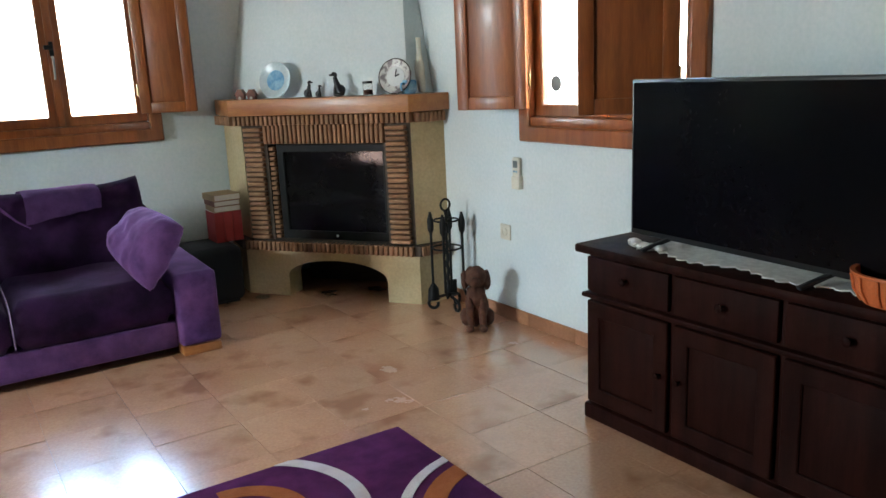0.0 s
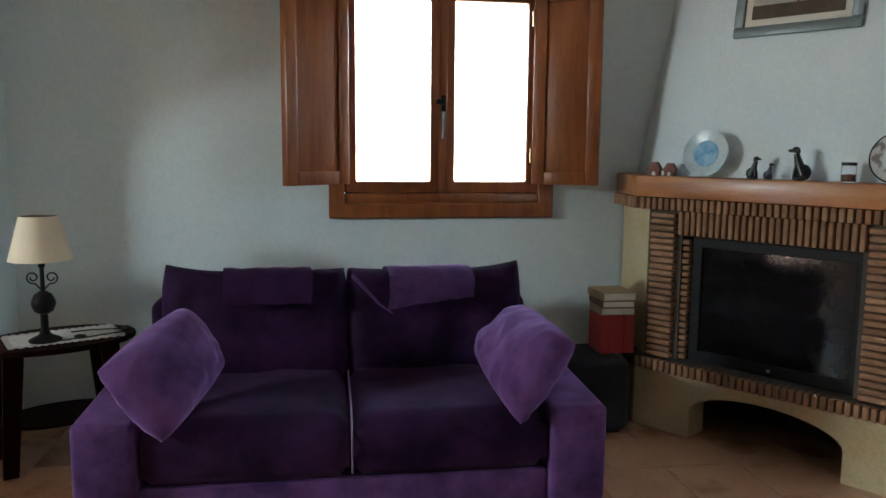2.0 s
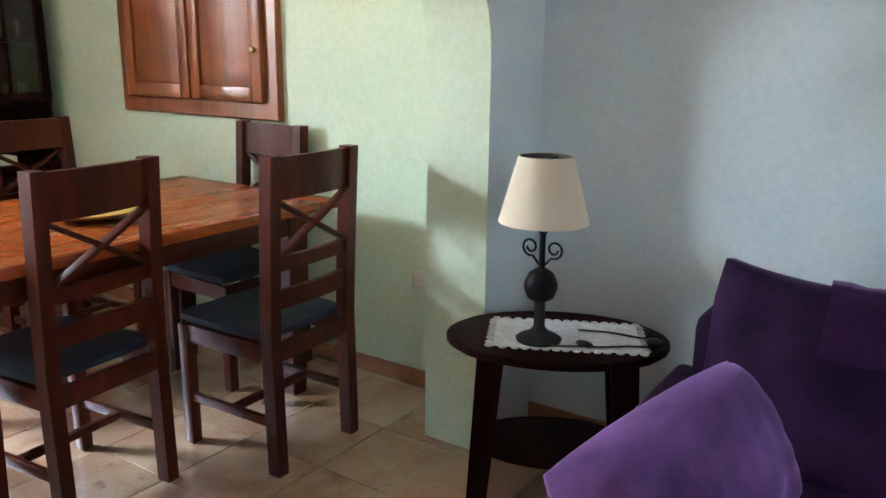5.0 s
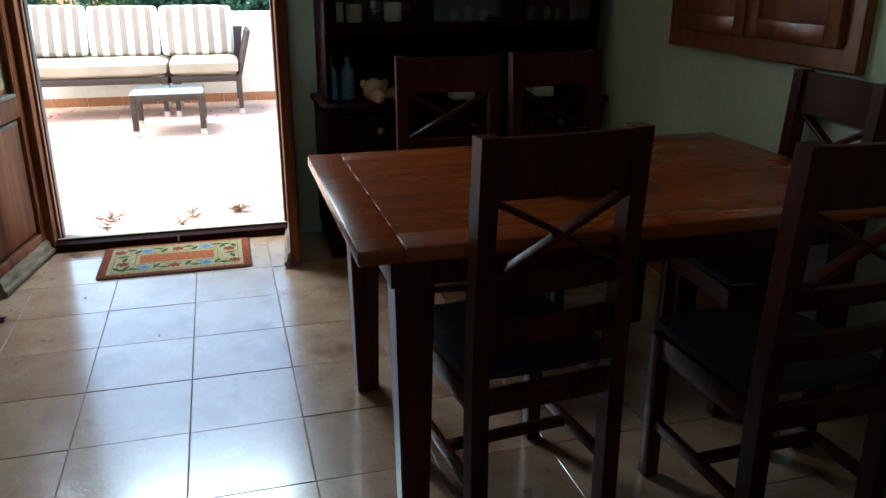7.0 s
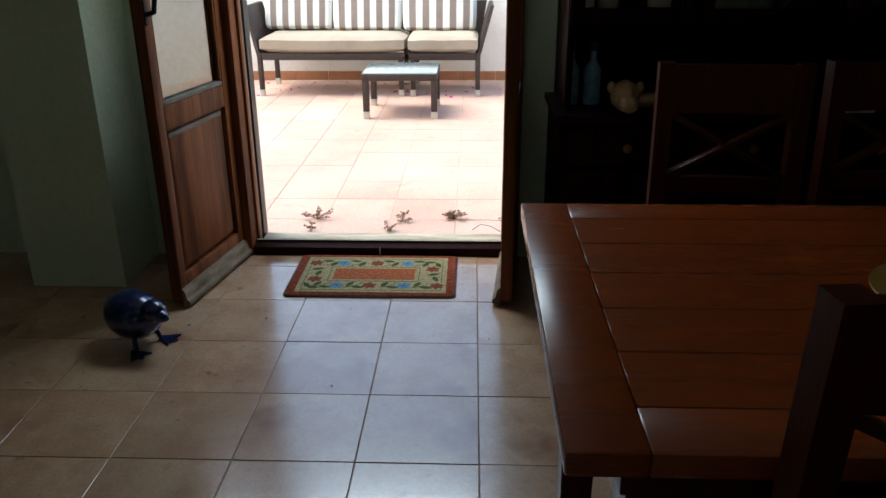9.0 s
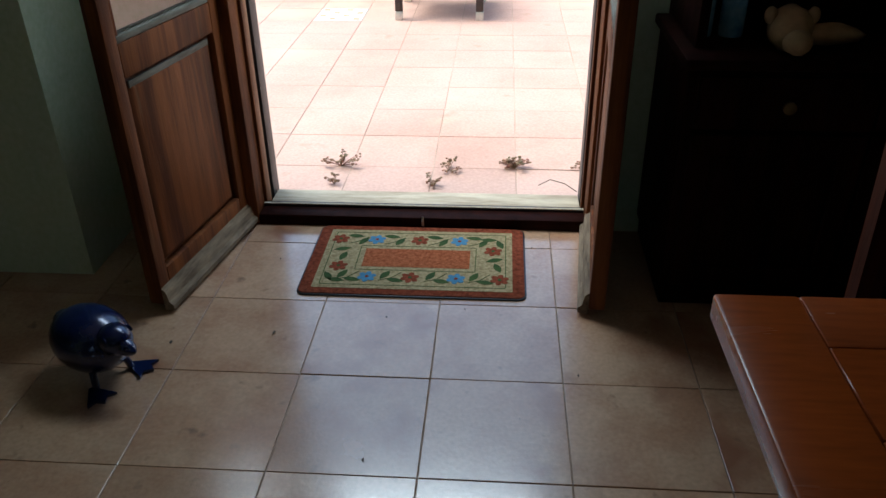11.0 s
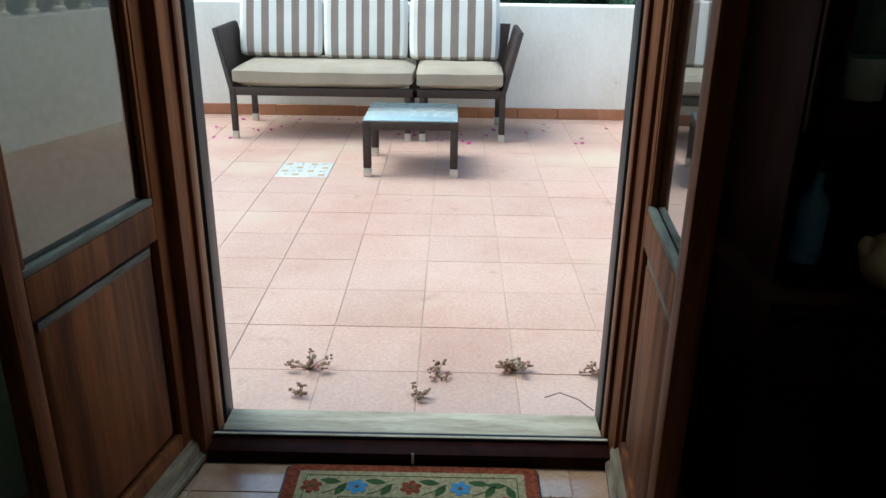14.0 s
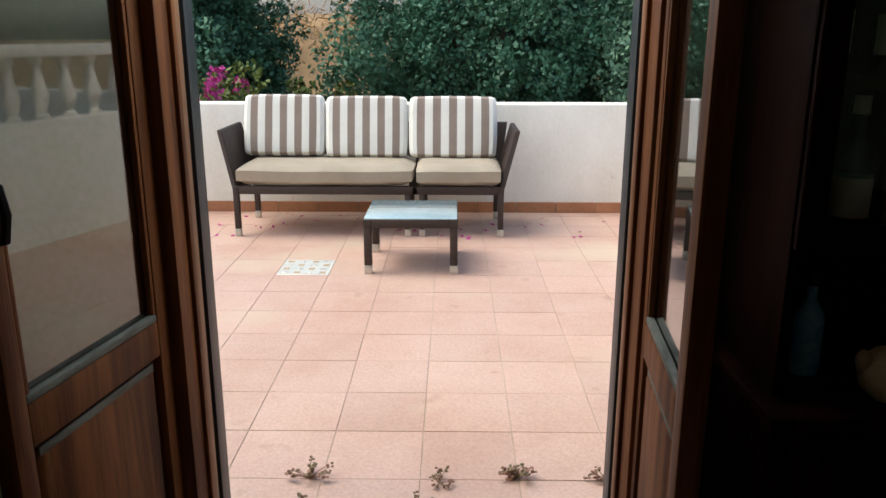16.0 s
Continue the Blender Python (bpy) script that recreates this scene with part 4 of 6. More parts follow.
def table_lamp():
    t = thing("table_lamp", pose(-1.01, 4.272, 0.524), "table lamp with cream fabric shade and black iron stem", "lamp")
    part("base", lathe(bmesh.new(), [(0.062, 0), (0.064, 0.006), (0.052, 0.014), (0.026, 0.026), (0.016, 0.040), (0.014, 0.11), (0.022, 0.118)], None, 24), IRON, t)
    part("ball", lathe(bmesh.new(), [(0.016, 0.112), (0.036, 0.124), (0.046, 0.150), (0.046, 0.165), (0.034, 0.192), (0.014, 0.206)], None, 24), IRON, t)
    part("stem", lathe(bmesh.new(), [(0.009, 0.2), (0.008, 0.30), (0.013, 0.306), (0.013, 0.33), (0.009, 0.345), (0.009, 0.40)], None, 12), IRON, t)
    for s in (-1, 1):
        pts = []
        for i in range(22):
            a = i / 21
            th = -0.6 * math.pi + a * 2.6 * math.pi
            r = 0.026 * (1 - 0.62 * a)
            pts.append((s * (0.036 + r * math.cos(th)), 0, 0.262 + r * math.sin(th)))
        pts = [(s * 0.008, 0, 0.215)] + pts
        part("scroll", tube(bmesh.new(), pts, 0.0032, 6), IRON, t)
    sh = bmesh.new()
    n = 36
    rings = []
    for r, z in ((0.122, 0.335), (0.073, 0.512), (0.0715, 0.512), (0.1205, 0.335)):
        rings.append([sh.verts.new((r * math.cos(2 * math.pi * i / n), r * math.sin(2 * math.pi * i / n), z)) for i in range(n)])
    for a, b in zip(rings, rings[1:] + rings[:1]):
        for i in range(n):
            sh.faces.new((a[i], a[(i + 1) % n], b[(i + 1) % n], b[i]))
    shade = part("shade", sh, SHADE, t, "cream fabric shade")
    # added inner skin whose dark colour paints the shadow inside the shade
    ln = bmesh.new()
    lo, hi = ([ln.verts.new((r * math.cos(2 * math.pi * i / n), r * math.sin(2 * math.pi * i / n), z)) for i in range(n)] for r, z in ((0.1185, 0.337), (0.0695, 0.5105)))
    for i in range(n):
        ln.faces.new((lo[i], lo[(i + 1) % n], hi[(i + 1) % n], hi[i]))
    bmesh.ops.solidify(ln, geom=ln.faces[:], thickness=0.0008)
    part("darkened_inside", ln, SHADE_INSIDE_DARK, shade, "inner face of the shade, darkened because unlit")
    part("spider", beam(beam(bmesh.new(), (-0.069, 0, 0.502), (0.069, 0, 0.502), 0.004, 0.004), (0, -0.069, 0.502), (0, 0.069, 0.502), 0.004, 0.004), IRON, shade)


table_lamp()


def lamp_cord():
    t = thing("lamp_cord", pose(-0.93, 4.33, 0.525), "black lamp cord with inline switch lying on the doily", "cord")
    pts = [(-0.06, -0.05, 0.004), (-0.02, -0.09, 0.004), (0.04, -0.05, 0.004), (0.09, -0.02, 0.004), (0.15, 0.03, 0.004), (0.20, 0.06, 0.004), (0.16, 0.11, 0.005), (0.06, 0.10, 0.005), (-0.02, 0.07, 0.004)]
    part("cable", tube(bmesh.new(), pts, 0.0028, 6), BLACK, t)
    part("switch", blob(bmesh.new(), (0.05, -0.04, 0.010), (0.026, 0.010, 0.010)), BLACK, t)
    part("plug", blob(bmesh.new(), (0.205, 0.07, 0.014), (0.024, 0.016, 0.014)), BLACK, t)


lamp_cord()


def sideboard():
    t = thing("sideboard", pose(0, 0, 0), "dark stained wooden sideboard with panelled doors", "sideboard")
    x0, x1, y0, y1 = 1.965, 2.485, 0.20, 1.80
    part("body", bx(x0 + 0.012, x1, y0 + 0.01, y1 - 0.01, 0.06, 0.645, 0.003), WOOD_DARK, t)
    part("plinth", bx(x0 - 0.008, x1, y0, y1 + 0.008, 0, 0.062, 0.010), WOOD_DARK, t)
    part("top", bx(x0 - 0.03, x1 + 0.005, y0 - 0.03, y1 + 0.03, 0.648, 0.68, 0.008), WOOD_DARK, t)
    part("moulding", bx(x0 - 0.014, x1, y0 - 0.012, y1 + 0.012, 0.480, 0.498, 0.006), WOOD_DARK, t)
    k = 4
    w = (y1 - y0) / k
    for i in range(k):
        a, b = y0 + i * w + 0.012, y0 + (i + 1) * w - 0.012
        dr = part("drawer", bx(x0 - 0.006, x0 + 0.012, a, b, 0.508, 0.636, 0.005), WOOD_DARK, t)
        part("knob", lathe(bmesh.new(), [(0.005, 0), (0.005, 0.012), (0.014, 0.018), (0.014, 0.024), (0.004, 0.028)], Matrix.Translation((x0 - 0.006, (a + b) / 2, 0.575)) @ pose(0, 0, 0, 0, -90), 12), WOOD_DARK, dr)
        door = bmesh.new()
        s = 0.06
        ring(door, (a, b, 0.075, 0.47), (a + s, b - s, 0.075 + s, 0.47 - s), x0 - 0.008, x0 + 0.012, lambda a, b, d: (d, a, b), 0.004)
        do = part("door", door, WOOD_DARK, t)
        part("panel", bx(x0 + 0.000, x0 + 0.012, a + s, b - s, 0.075 + s, 0.47 - s, 0.003), WOOD_DARK, do)
        part("handle", lathe(bmesh.new(), [(0.004, 0), (0.004, 0.010), (0.010, 0.014), (0.010, 0.020), (0.003, 0.023)], Matrix.Translation((x0 - 0.008, (b - 0.03) if i % 2 == 0 else (a + 0.03), 0.28)) @ pose(0, 0, 0, 0, -90), 12), WOOD_DARK, do)


sideboard()


def television():
    m = Matrix.Translation((2.09, 1.70, 0)) @ pose(0, 0, 0, 0, 0, -94)
    t = thing("television", m, "large black flat television standing on the sideboard", "television")
    part("bezel", bx(0, 0.975, 0, 0.028, 0.715, 1.258, 0.006), BLACK, t)
    part("screen", bx(0.012, 0.963, -0.002, 0.001, 0.735, 1.246), SCREEN, t)
    part("rear_housing", bx(0.12, 0.85, 0.028, 0.075, 0.75, 1.08, 0.02), BLACK, t)
    for x in (0.18, 0.79):
        bm = bmesh.new()
        beam(bm, (x, 0.02, 0.72), (x - 0.03, -0.09, 0.688), 0.02, 0.012, 0.003)
        beam(bm, (x, 0.02, 0.72), (x + 0.03, 0.12, 0.688), 0.02, 0.012, 0.003)
        part("foot", bm, BLACK, t)


television()


def lace_runner():
    pts = []
    n = 60
    for i in range(n + 1):
        y = 1.60 - 0.95 * i / n
        pts.append((2.012 + 0.012 * math.sin(i * 1.9) + 0.02 * math.sin(i * 0.31), y))
    pts += [(2.40, 0.65), (2.40, 1.62)]
    ob = part("lace_runner", prism(bmesh.new(), pts, 0.681, 0.685), LACE, None)
    for v in ob.data.vertices:
        v.co.z += 0.002 * noise.noise(v.co * 30)
    tagged(ob, "white crocheted lace runner under the television", "runner")


lace_runner()


def crumpled_lace():
    bm = bmesh.new()
    for i in range(9):
        blob(bm, (2.02 + 0.05 * random.random(), 1.66 - 0.018 * i, 0.690 + 0.006 * random.random()), (0.022, 0.020, 0.011), None, 2, 0.5, i)
    tagged(part("crumpled_cloth", bm, LACE, None), "crumpled white lace cloth on the sideboard", "cloth")


crumpled_lace()


def basket():
    t = thing("basket", pose(2.03, 0.72, 0.682), "orange plastic basket on the sideboard", "basket")
    bm = lathe(bmesh.new(), [(0.085, 0), (0.105, 0.035), (0.112, 0.075), (0.118, 0.078), (0.118, 0.084), (0.106, 0.084), (0.100, 0.04), (0.078, 0.008)], None, 28)
    part("bowl", bm, BASKET, t)
    for i in range(14):
        a = 2 * math.pi * i / 14
        part("rib", tube(bmesh.new(), [(0.088 * math.cos(a), 0.088 * math.sin(a), 0.004), (0.109 * math.cos(a), 0.109 * math.sin(a), 0.038), (0.116 * math.cos(a), 0.116 * math.sin(a), 0.076)], 0.004, 5), BASKET, t)


basket()


def rug():
    t = thing("rug", pose(0, 0, 0), "deep purple wool rug with white and rust curves", "rug")
    x0, x1, y0, y1 = 0.02, 1.34, 0.25, 2.165
    part("pile", bx(x0, x1, y0, y1, 0.0, 0.012, 0.005), RUG, t)

    def band(cx, cy, r0, r1, a0, a1, mat, z):
        bm = bmesh.new()
        pts = []
        n = 40
        for i in range(n + 1):
            a = radians(a0 + (a1 - a0) * i / n)
            pts.append((r1, a))
        inner = [(r0, a) for r, a in reversed(pts)]
        poly = []
        for r, a in pts + inner:
            poly.append((min(max(cx + r * math.cos(a), x0 + 0.006), x1 - 0.006), min(max(cy + r * math.sin(a), y0 + 0.006), y1 - 0.006)))
        k = len(pts)
        for i in range(k - 1):
            q = [poly[i], poly[i + 1], poly[2 * k - 2 - i], poly[2 * k - 1 - i]]
            if len({(round(p[0], 4), round(p[1], 4)) for p in q}) == 4:
                bm.faces.new([bm.verts.new((*p, z)) for p in q])
        bmesh.ops.remove_doubles(bm, verts=bm.verts, dist=0.0004)
        bmesh.ops.solidify(bm, geom=bm.faces[:], thickness=0.003)
        part("woven_curve", bm, mat, t)

    band(0.62, 1.88, 0.36, 0.405, -150, 52, RUG_WHITE, 0.0155)
    band(1.42, 1.40, 0.42, 0.455, 95, 250, RUG_WHITE, 0.0165)
    band(1.42, 1.40, 0.31, 0.385, 95, 250, RUG_RUST, 0.0155)
    band(0.62, 1.88, 0.16, 0.22, -90, 90, RUG_RUST, 0.0165)
    band(0.40, 0.95, 0.30, 0.345, 0, 359, RUG_WHITE, 0.0155)


rug()


def fire_tools():
    t = thing("fireplace_tool_set", pose(2.345, 3.30, 0), "black wrought iron stand with hanging fireplace tools", "tool set")
    bm = bmesh.new()
    for k in range(3):
        a = radians(25 + 120 * k)
        c, s = math.cos(a), math.sin(a)
        pts = [(0, 0, 0.09)]
        for i in range(14):
            u = i / 13
            th = math.pi * (0.55 - 1.65 * u)
            r = 0.034 * (1 - 0.35 * u)
            pts.append((c * (0.085 + r * math.cos(th)), s * (0.085 + r * math.cos(th)), 0.040 + r * math.sin(th) * 0.98))
        tube(bm, pts, 0.009, 8)
    part("foot", bm, IRON, t)
    tw = bmesh.new()
    pts = [(0.003 * math.cos(i), 0.003 * math.sin(i), 0.08 + 0.49 * i / 40) for i in range(41)]
    tube(tw, pts, 0.010, 8)
    part("post", tw, IRON, t)
    lp = bmesh.new()
    tube(lp, [(0.03 * math.cos(2 * math.pi * i / 16 - 1.57), 0, 0.60 + 0.032 * math.sin(2 * math.pi * i / 16 - 1.57)) for i in range(17)], 0.006, 6)
    part("ring_handle", lp, IRON, t)
    for z, r in ((0.515, 0.068), (0.36, 0.080)):
        part("hanger", tube(bmesh.new(), [(r * math.cos(2 * math.pi * i / 24), r * math.sin(2 * math.pi * i / 24), z) for i in range(25)], 0.005, 6), IRON, t)
    for k in range(4):
        a = radians(45 + 90 * k)
        x, y = 0.088 * math.cos(a), 0.088 * math.sin(a)
        tl = bmesh.new()
        tube(tl, [(x, y, 0.56), (x, y, 0.44), (x, y, 0.12)], 0.0075, 8)
        lathe(tl, [(0.008, 0), (0.017, 0.02), (0.018, 0.07), (0.009, 0.11)], Matrix.Translation((x, y, 0.44)), 10)
        if k == 0:
            box(tl, x - 0.035, x + 0.035, y - 0.004, y + 0.004, 0.05, 0.15, 0.003)
        elif k == 1:
            lathe(tl, [(0.012, 0), (0.030, -0.03), (0.034, -0.09), (0.03, -0.09)], Matrix.Translation((x, y, 0.15)), 12)
        else:
            tube(tl, [(x, y, 0.13), (x + 0.012, y, 0.09), (x + 0.035, y, 0.11)], 0.008, 8)
        part("tool", tl, IRON, t)


fire_tools()


def dog_statue():
    bm = bmesh.new()
    blob(bm, (0, 0.02, 0.10), (0.062, 0.082, 0.105), None, 3, 0.25, 1)
    blob(bm, (0, -0.02, 0.175), (0.052, 0.055, 0.075), None, 3, 0.25, 2)
    blob(bm, (0, -0.045, 0.285), (0.055, 0.060, 0.055), None, 3, 0.25, 3)
    blob(bm, (0, -0.105, 0.270), (0.028, 0.034, 0.026), None, 2, 0.2, 4)
    for s in (-1, 1):
        blob(bm, (s * 0.055, -0.035, 0.265), (0.022, 0.034, 0.052), None, 2, 0.3, 5 + s)
        blob(bm, (s * 0.032, -0.065, 0.085), (0.021, 0.024, 0.090), None, 2, 0.2, 8 + s)
        blob(bm, (s * 0.034, -0.088, 0.018), (0.023, 0.034, 0.018), None, 2, 0.2, 11 + s)
        blob(bm, (s * 0.058, 0.03, 0.045), (0.034, 0.062, 0.045), None, 2, 0.2, 14 + s)
    blob(bm, (0.03, 0.12, 0.03), (0.018, 0.06, 0.018), None, 2, 0.2, 20)
    ob = part("dog_statue", bm, FUR, None, angle=80)
    ob.matrix_world = pose(2.285, 2.95, 0, 0, 0, -38)
    tagged(ob, "curly brown dog statue sitting on the tiles", "statue")


dog_statue()


def black_box():
    t = thing("subwoofer", pose(1.365, 4.47, 0), "black rounded box standing beside the sofa", "box")
    part("body", bx(-0.155, 0.155, -0.19, 0.20, 0.012, 0.352, 0.045, 4), CLOTH_BLACK, t)
    part("foot", box(bx(-0.12, 0.12, -0.15, -0.11, 0, 0.014), -0.12, 0.12, 0.12, 0.16, 0, 0.014), BLACK, t)


black_box()


def book(name, m, sx, sy, sz, cover, label, group=""):
    """A book lying flat: boards, spine and page block."""
    t = thing(name, m, label, "book", group)
    c = 0.003
    cov = bmesh.new()
    box(cov, 0, sx, 0, sy, 0, c, 0.001, 1)
    box(cov, 0, sx, 0, sy, sz - c, sz, 0.001, 1)
    box(cov, 0, c, 0, sy, c, sz - c)
    part("cover", cov, cover, t)
    part("page_block", bx(c, sx - 0.005, 0.005, sy - 0.005, c, sz - c), PAPER, t)


for i in range(3):
    book("album", pose(1.415 + i * 0.057, 4.43, 0.352, 0, 0, 0) @ Matrix(((0, 0, 1, 0), (1, 0, 0, 0), (0, 1, 0, 0), (0, 0, 0, 1))), 0.17, 0.185, 0.055, REDBOOK, "red cloth bound album standing upright", "red albums")
zb = 0.539
for i, (sx, sy, sz, cv) in enumerate(((0.165, 0.20, 0.034, BROWNBOOK), (0.162, 0.195, 0.032, ROSE_CLAY), (0.168, 0.20, 0.038, BROWNBOOK))):
    book("book", pose(1.415 + 0.004 * i, 4.425, zb, 0, 0, 3 * (i - 1)), sx, sy, sz, cv, "worn tan hardback book lying on the albums", "stacked books")
    zb += sz + 0.0005


# things on the mantel
def plate(name, u, v, r, face, label, inner):
    c = on_mantel(u, v, 1.2)
    m = Matrix.Translation(c) @ pose(0, 0, 0, 0, 0, -54.7) @ pose(0, 0, r * 0.985, 78, 0, 0)
    t = thing(name, m, label, "plate")
    part("dish", lathe(bmesh.new(), [(0.0, -0.004), (r * 0.6, -0.004), (r, 0.010), (r, 0.014), (r * 0.62, 0.002), (0.0, 0.001)], None, 40), face, t)
    part("painted_centre", lathe(bmesh.new(), [(0.0, 0.0), (r * 0.56, 0.002), (r * 0.56, 0.0035), (0.0, 0.0035)], None, 32), inner, t)
    return t


plate("decorative_plate", 0.285, 0.06, 0.106, PLATE_RIM, "white ceramic plate with a painted blue scene", BLUE_GLAZE)
clock = plate("clock_plate", 1.06, 0.065, 0.098, GREY_GLAZE, "grey floral ceramic plate clock leaning on the hood", CERAMIC)
part("rim", tube(bmesh.new(), [(0.097 * math.cos(2 * math.pi * i / 40), 0.097 * math.sin(2 * math.pi * i / 40), 0.012) for i in range(41)], 0.003, 6), WOOD_DARK, clock)
part("clock_pointer", beam(beam(bmesh.new(), (0, 0, 0.006), (0.024, 0.012, 0.006), 0.008, 0.002), (0, 0, 0.006), (0.006, 0.040, 0.006), 0.006, 0.002), BLACK, clock)


def dog_figure(u, v, s, turn):
    bm = bmesh.new()
    blob(bm, (0.012, 0, 0.028), (0.026, 0.014, 0.028), None, 2)
    tube(bm, [(0.012, 0, 0.02), (-0.004, 0, 0.06), (-0.012, 0, 0.090)], 0.018, 10, 0.009)
    for k in (-1, 1):
        tube(bm, [(-0.006, k * 0.006, 0.06), (-0.014, k * 0.007, 0.03), (-0.016, k * 0.007, 0.003)], 0.007, 7, 0.005)
        blob(bm, (0.004, k * 0.012, 0.008), (0.024, 0.007, 0.008))
        blob(bm, (-0.006, k * 0.008, 0.098), (0.005, 0.004, 0.010))
    blob(bm, (-0.014, 0, 0.102), (0.013, 0.010, 0.011))
    blob(bm, (-0.028, 0, 0.099), (0.012, 0.006, 0.006))
    ob = part("dog_figurine", bm, BLACK, None, angle=80)
    ob.matrix_world = Matrix.Translation(on_mantel(u, v)) @ pose(0, 0, 0, 0, 0, -54.7 + turn) @ Matrix.Scale(s, 4)
    tagged(ob, "black sitting dog figurine on the mantel", "figurine", "dog figurines")


dog_figure(0.52, 0.025, 0.85, 180)
dog_figure(0.585, 0.03, 0.62, 180)
dog_figure(0.71, 0.03, 1.22, 10)


def jar():
    t = thing("glass_jar", Matrix.Translation(on_mantel(0.90, 0.03)), "small glass jar with dark lid and contents", "jar")
    part("glass", lathe(bmesh.new(), [(0.026, 0), (0.028, 0.01), (0.028, 0.06), (0.024, 0.066), (0.022, 0.066), (0.026, 0.058), (0.026, 0.01), (0.0, 0.004)], None, 20), PANE, t)
    part("contents", lathe(bmesh.new(), [(0.025, 0.0055), (0.025, 0.03), (0.0, 0.034)], None, 16), ROSE_CLAY, t)
    part("lid", lathe(bmesh.new(), [(0.028, 0.066), (0.028, 0.078), (0.0, 0.079)], None, 20), BLACK, t)


jar()


def mug():
    t = thing("blue_pot", Matrix.Translation((2.325, 3.585, 1.2)) @ pose(0, 0, 0, 0, 0, 200), "small blue ceramic pot on the mantel end", "pot")
    part("body", lathe(bmesh.new(), [(0.036, 0), (0.045, 0.02), (0.045, 0.06), (0.040, 0.075), (0.036, 0.075), (0.041, 0.058), (0.04, 0.02), (0.0, 0.008)], None, 24), BLUE_GLAZE, t)
    part("handle", tube(bmesh.new(), [(0.042, 0, 0.06), (0.066, 0, 0.055), (0.07, 0, 0.04), (0.062, 0, 0.022), (0.043, 0, 0.02)], 0.006), BLUE_GLAZE, t)


mug()


def tall_vase():
    t = thing("tall_vase", Matrix.Translation((2.43, 3.63, 1.2)), "tall slim grey bottle vase in the corner", "vase")
    part("body", lathe(bmesh.new(), [(0.026, 0), (0.030, 0.01), (0.030, 0.14), (0.022, 0.18), (0.015, 0.22), (0.015, 0.30), (0.018, 0.305)], None, 20), PLASTIC_WHITE, t)


tall_vase()


def little_house(u, s):
    t = thing("clay_house", Matrix.Translation(on_mantel(u, 0.05)) @ pose(0, 0, 0, 0, 0, -40) @ Matrix.Scale(s, 4), "tiny reddish clay house ornament", "ornament", "clay houses")
    mv = Matrix(((1, 0, 0, 0), (0, 0, 1, 0), (0, 1, 0, 0), (0, 0, 0, 1)))
    part("walls", bx(-0.026, 0.026, -0.02, 0.02, 0, 0.026, 0.003), ROSE_CLAY, t)
    part("roof", prism(bmesh.new(), [(-0.034, 0.024), (0.034, 0.024), (0.010, 0.062), (-0.010, 0.062)], -0.026, 0.026, mv), ROSE_CLAY, t)
    part("doorway", prism(bmesh.new(), [(-0.008, 0.0), (0.008, 0.0), (0.008, 0.014), (0, 0.02), (-0.008, 0.014)], -0.0225, -0.0205, mv), PAPER, t)


little_house(0.035, 1.0)
little_house(0.115, 0.95)


def picture():
    m = FP @ pose(0.585, 0.203, 1.812) @ pose(0, 0, 0, -8.3)
    t = thing("picture", m, "framed landscape painting with a bare tree", "picture")
    w, h, f = 0.27, 0.42, 0.045
    fr = bmesh.new()
    for a, b, p, q in ((-w, w, 0, f), (-w, w, h - f, h), (-w, -w + f, f, h - f), (w - f, w, f, h - f)):
        box(fr, a, b, -0.022, 0.0, p, q, 0.006)
    part("picture_frame", fr, ART_GREY, t)
    part("mount", bx(-w + f, w - f, -0.008, -0.002, f, h - f), PAPER, t)
    part("canvas", bx(-w + f + 0.03, w - f - 0.03, -0.0105, -0.0085, f + 0.03, h - f - 0.03), ART_SKY, t)
    part("painted_field", bx(-w + f + 0.031, w - f - 0.031, -0.0125, -0.011, f + 0.031, f + 0.09), ART_DARK, t)
    tr = tube(bmesh.new(), [(0.0, -0.0125, f + 0.085), (0.005, -0.0125, f + 0.14), (0.0, -0.0125, f + 0.20)], 0.004, 5, 0.002)
    for a in (-0.07, -0.035, 0.04, 0.075):
        tube(tr, [(0.003, -0.0125, f + 0.13), (a * 0.5, -0.0125, f + 0.175), (a, -0.0125, f + 0.20)], 0.0025, 5, 0.001)
    part("painted_tree", tr, ART_DARK, t)


picture()


def thermostat():
    t = thing("remote_control", pose(XE, 2.84, 0.80, 0, 0, -90), "ivory remote control in a wall holder", "remote control")
    part("body", bx(-0.026, 0.026, -0.026, -0.004, -0.075, 0.075, 0.006), PLASTIC_WHITE, t)
    part("holder", bx(-0.031, 0.031, -0.030, 0, -0.085, -0.02, 0.005), PLASTIC_WHITE, t)
    part("display", bx(-0.018, 0.018, -0.0275, -0.0262, 0.025, 0.060), ART_GREY, t)
    for i in range(3):
        part("button", bx(-0.016 + i * 0.012, -0.008 + i * 0.012, -0.0285, -0.026, 0.0, 0.010, 0.001, 1), BLUE_GLAZE, t)


thermostat()


def socket(m, label):
    t = thing("wall_socket", m, label, "socket", "wall sockets")
    part("cover_plate", bx(-0.041, 0.041, -0.010, 0, -0.041, 0.041, 0.004), PLASTIC_WHITE, t)
    part("insert", lathe(bmesh.new(), [(0.021, 0.0), (0.021, 0.004), (0.018, 0.004), (0.017, 0.001), (0, 0.001)], Matrix.Translation((0, -0.0095, 0)) @ pose(0, 0, 0, 90), 20), PLASTIC_WHITE, t)


socket(pose(XE, 2.96, 0.475, 0, 0, -90), "round socket on a white cover plate")
socket(pose(-1.79, YN, 0.44), "round socket on a white cover plate")


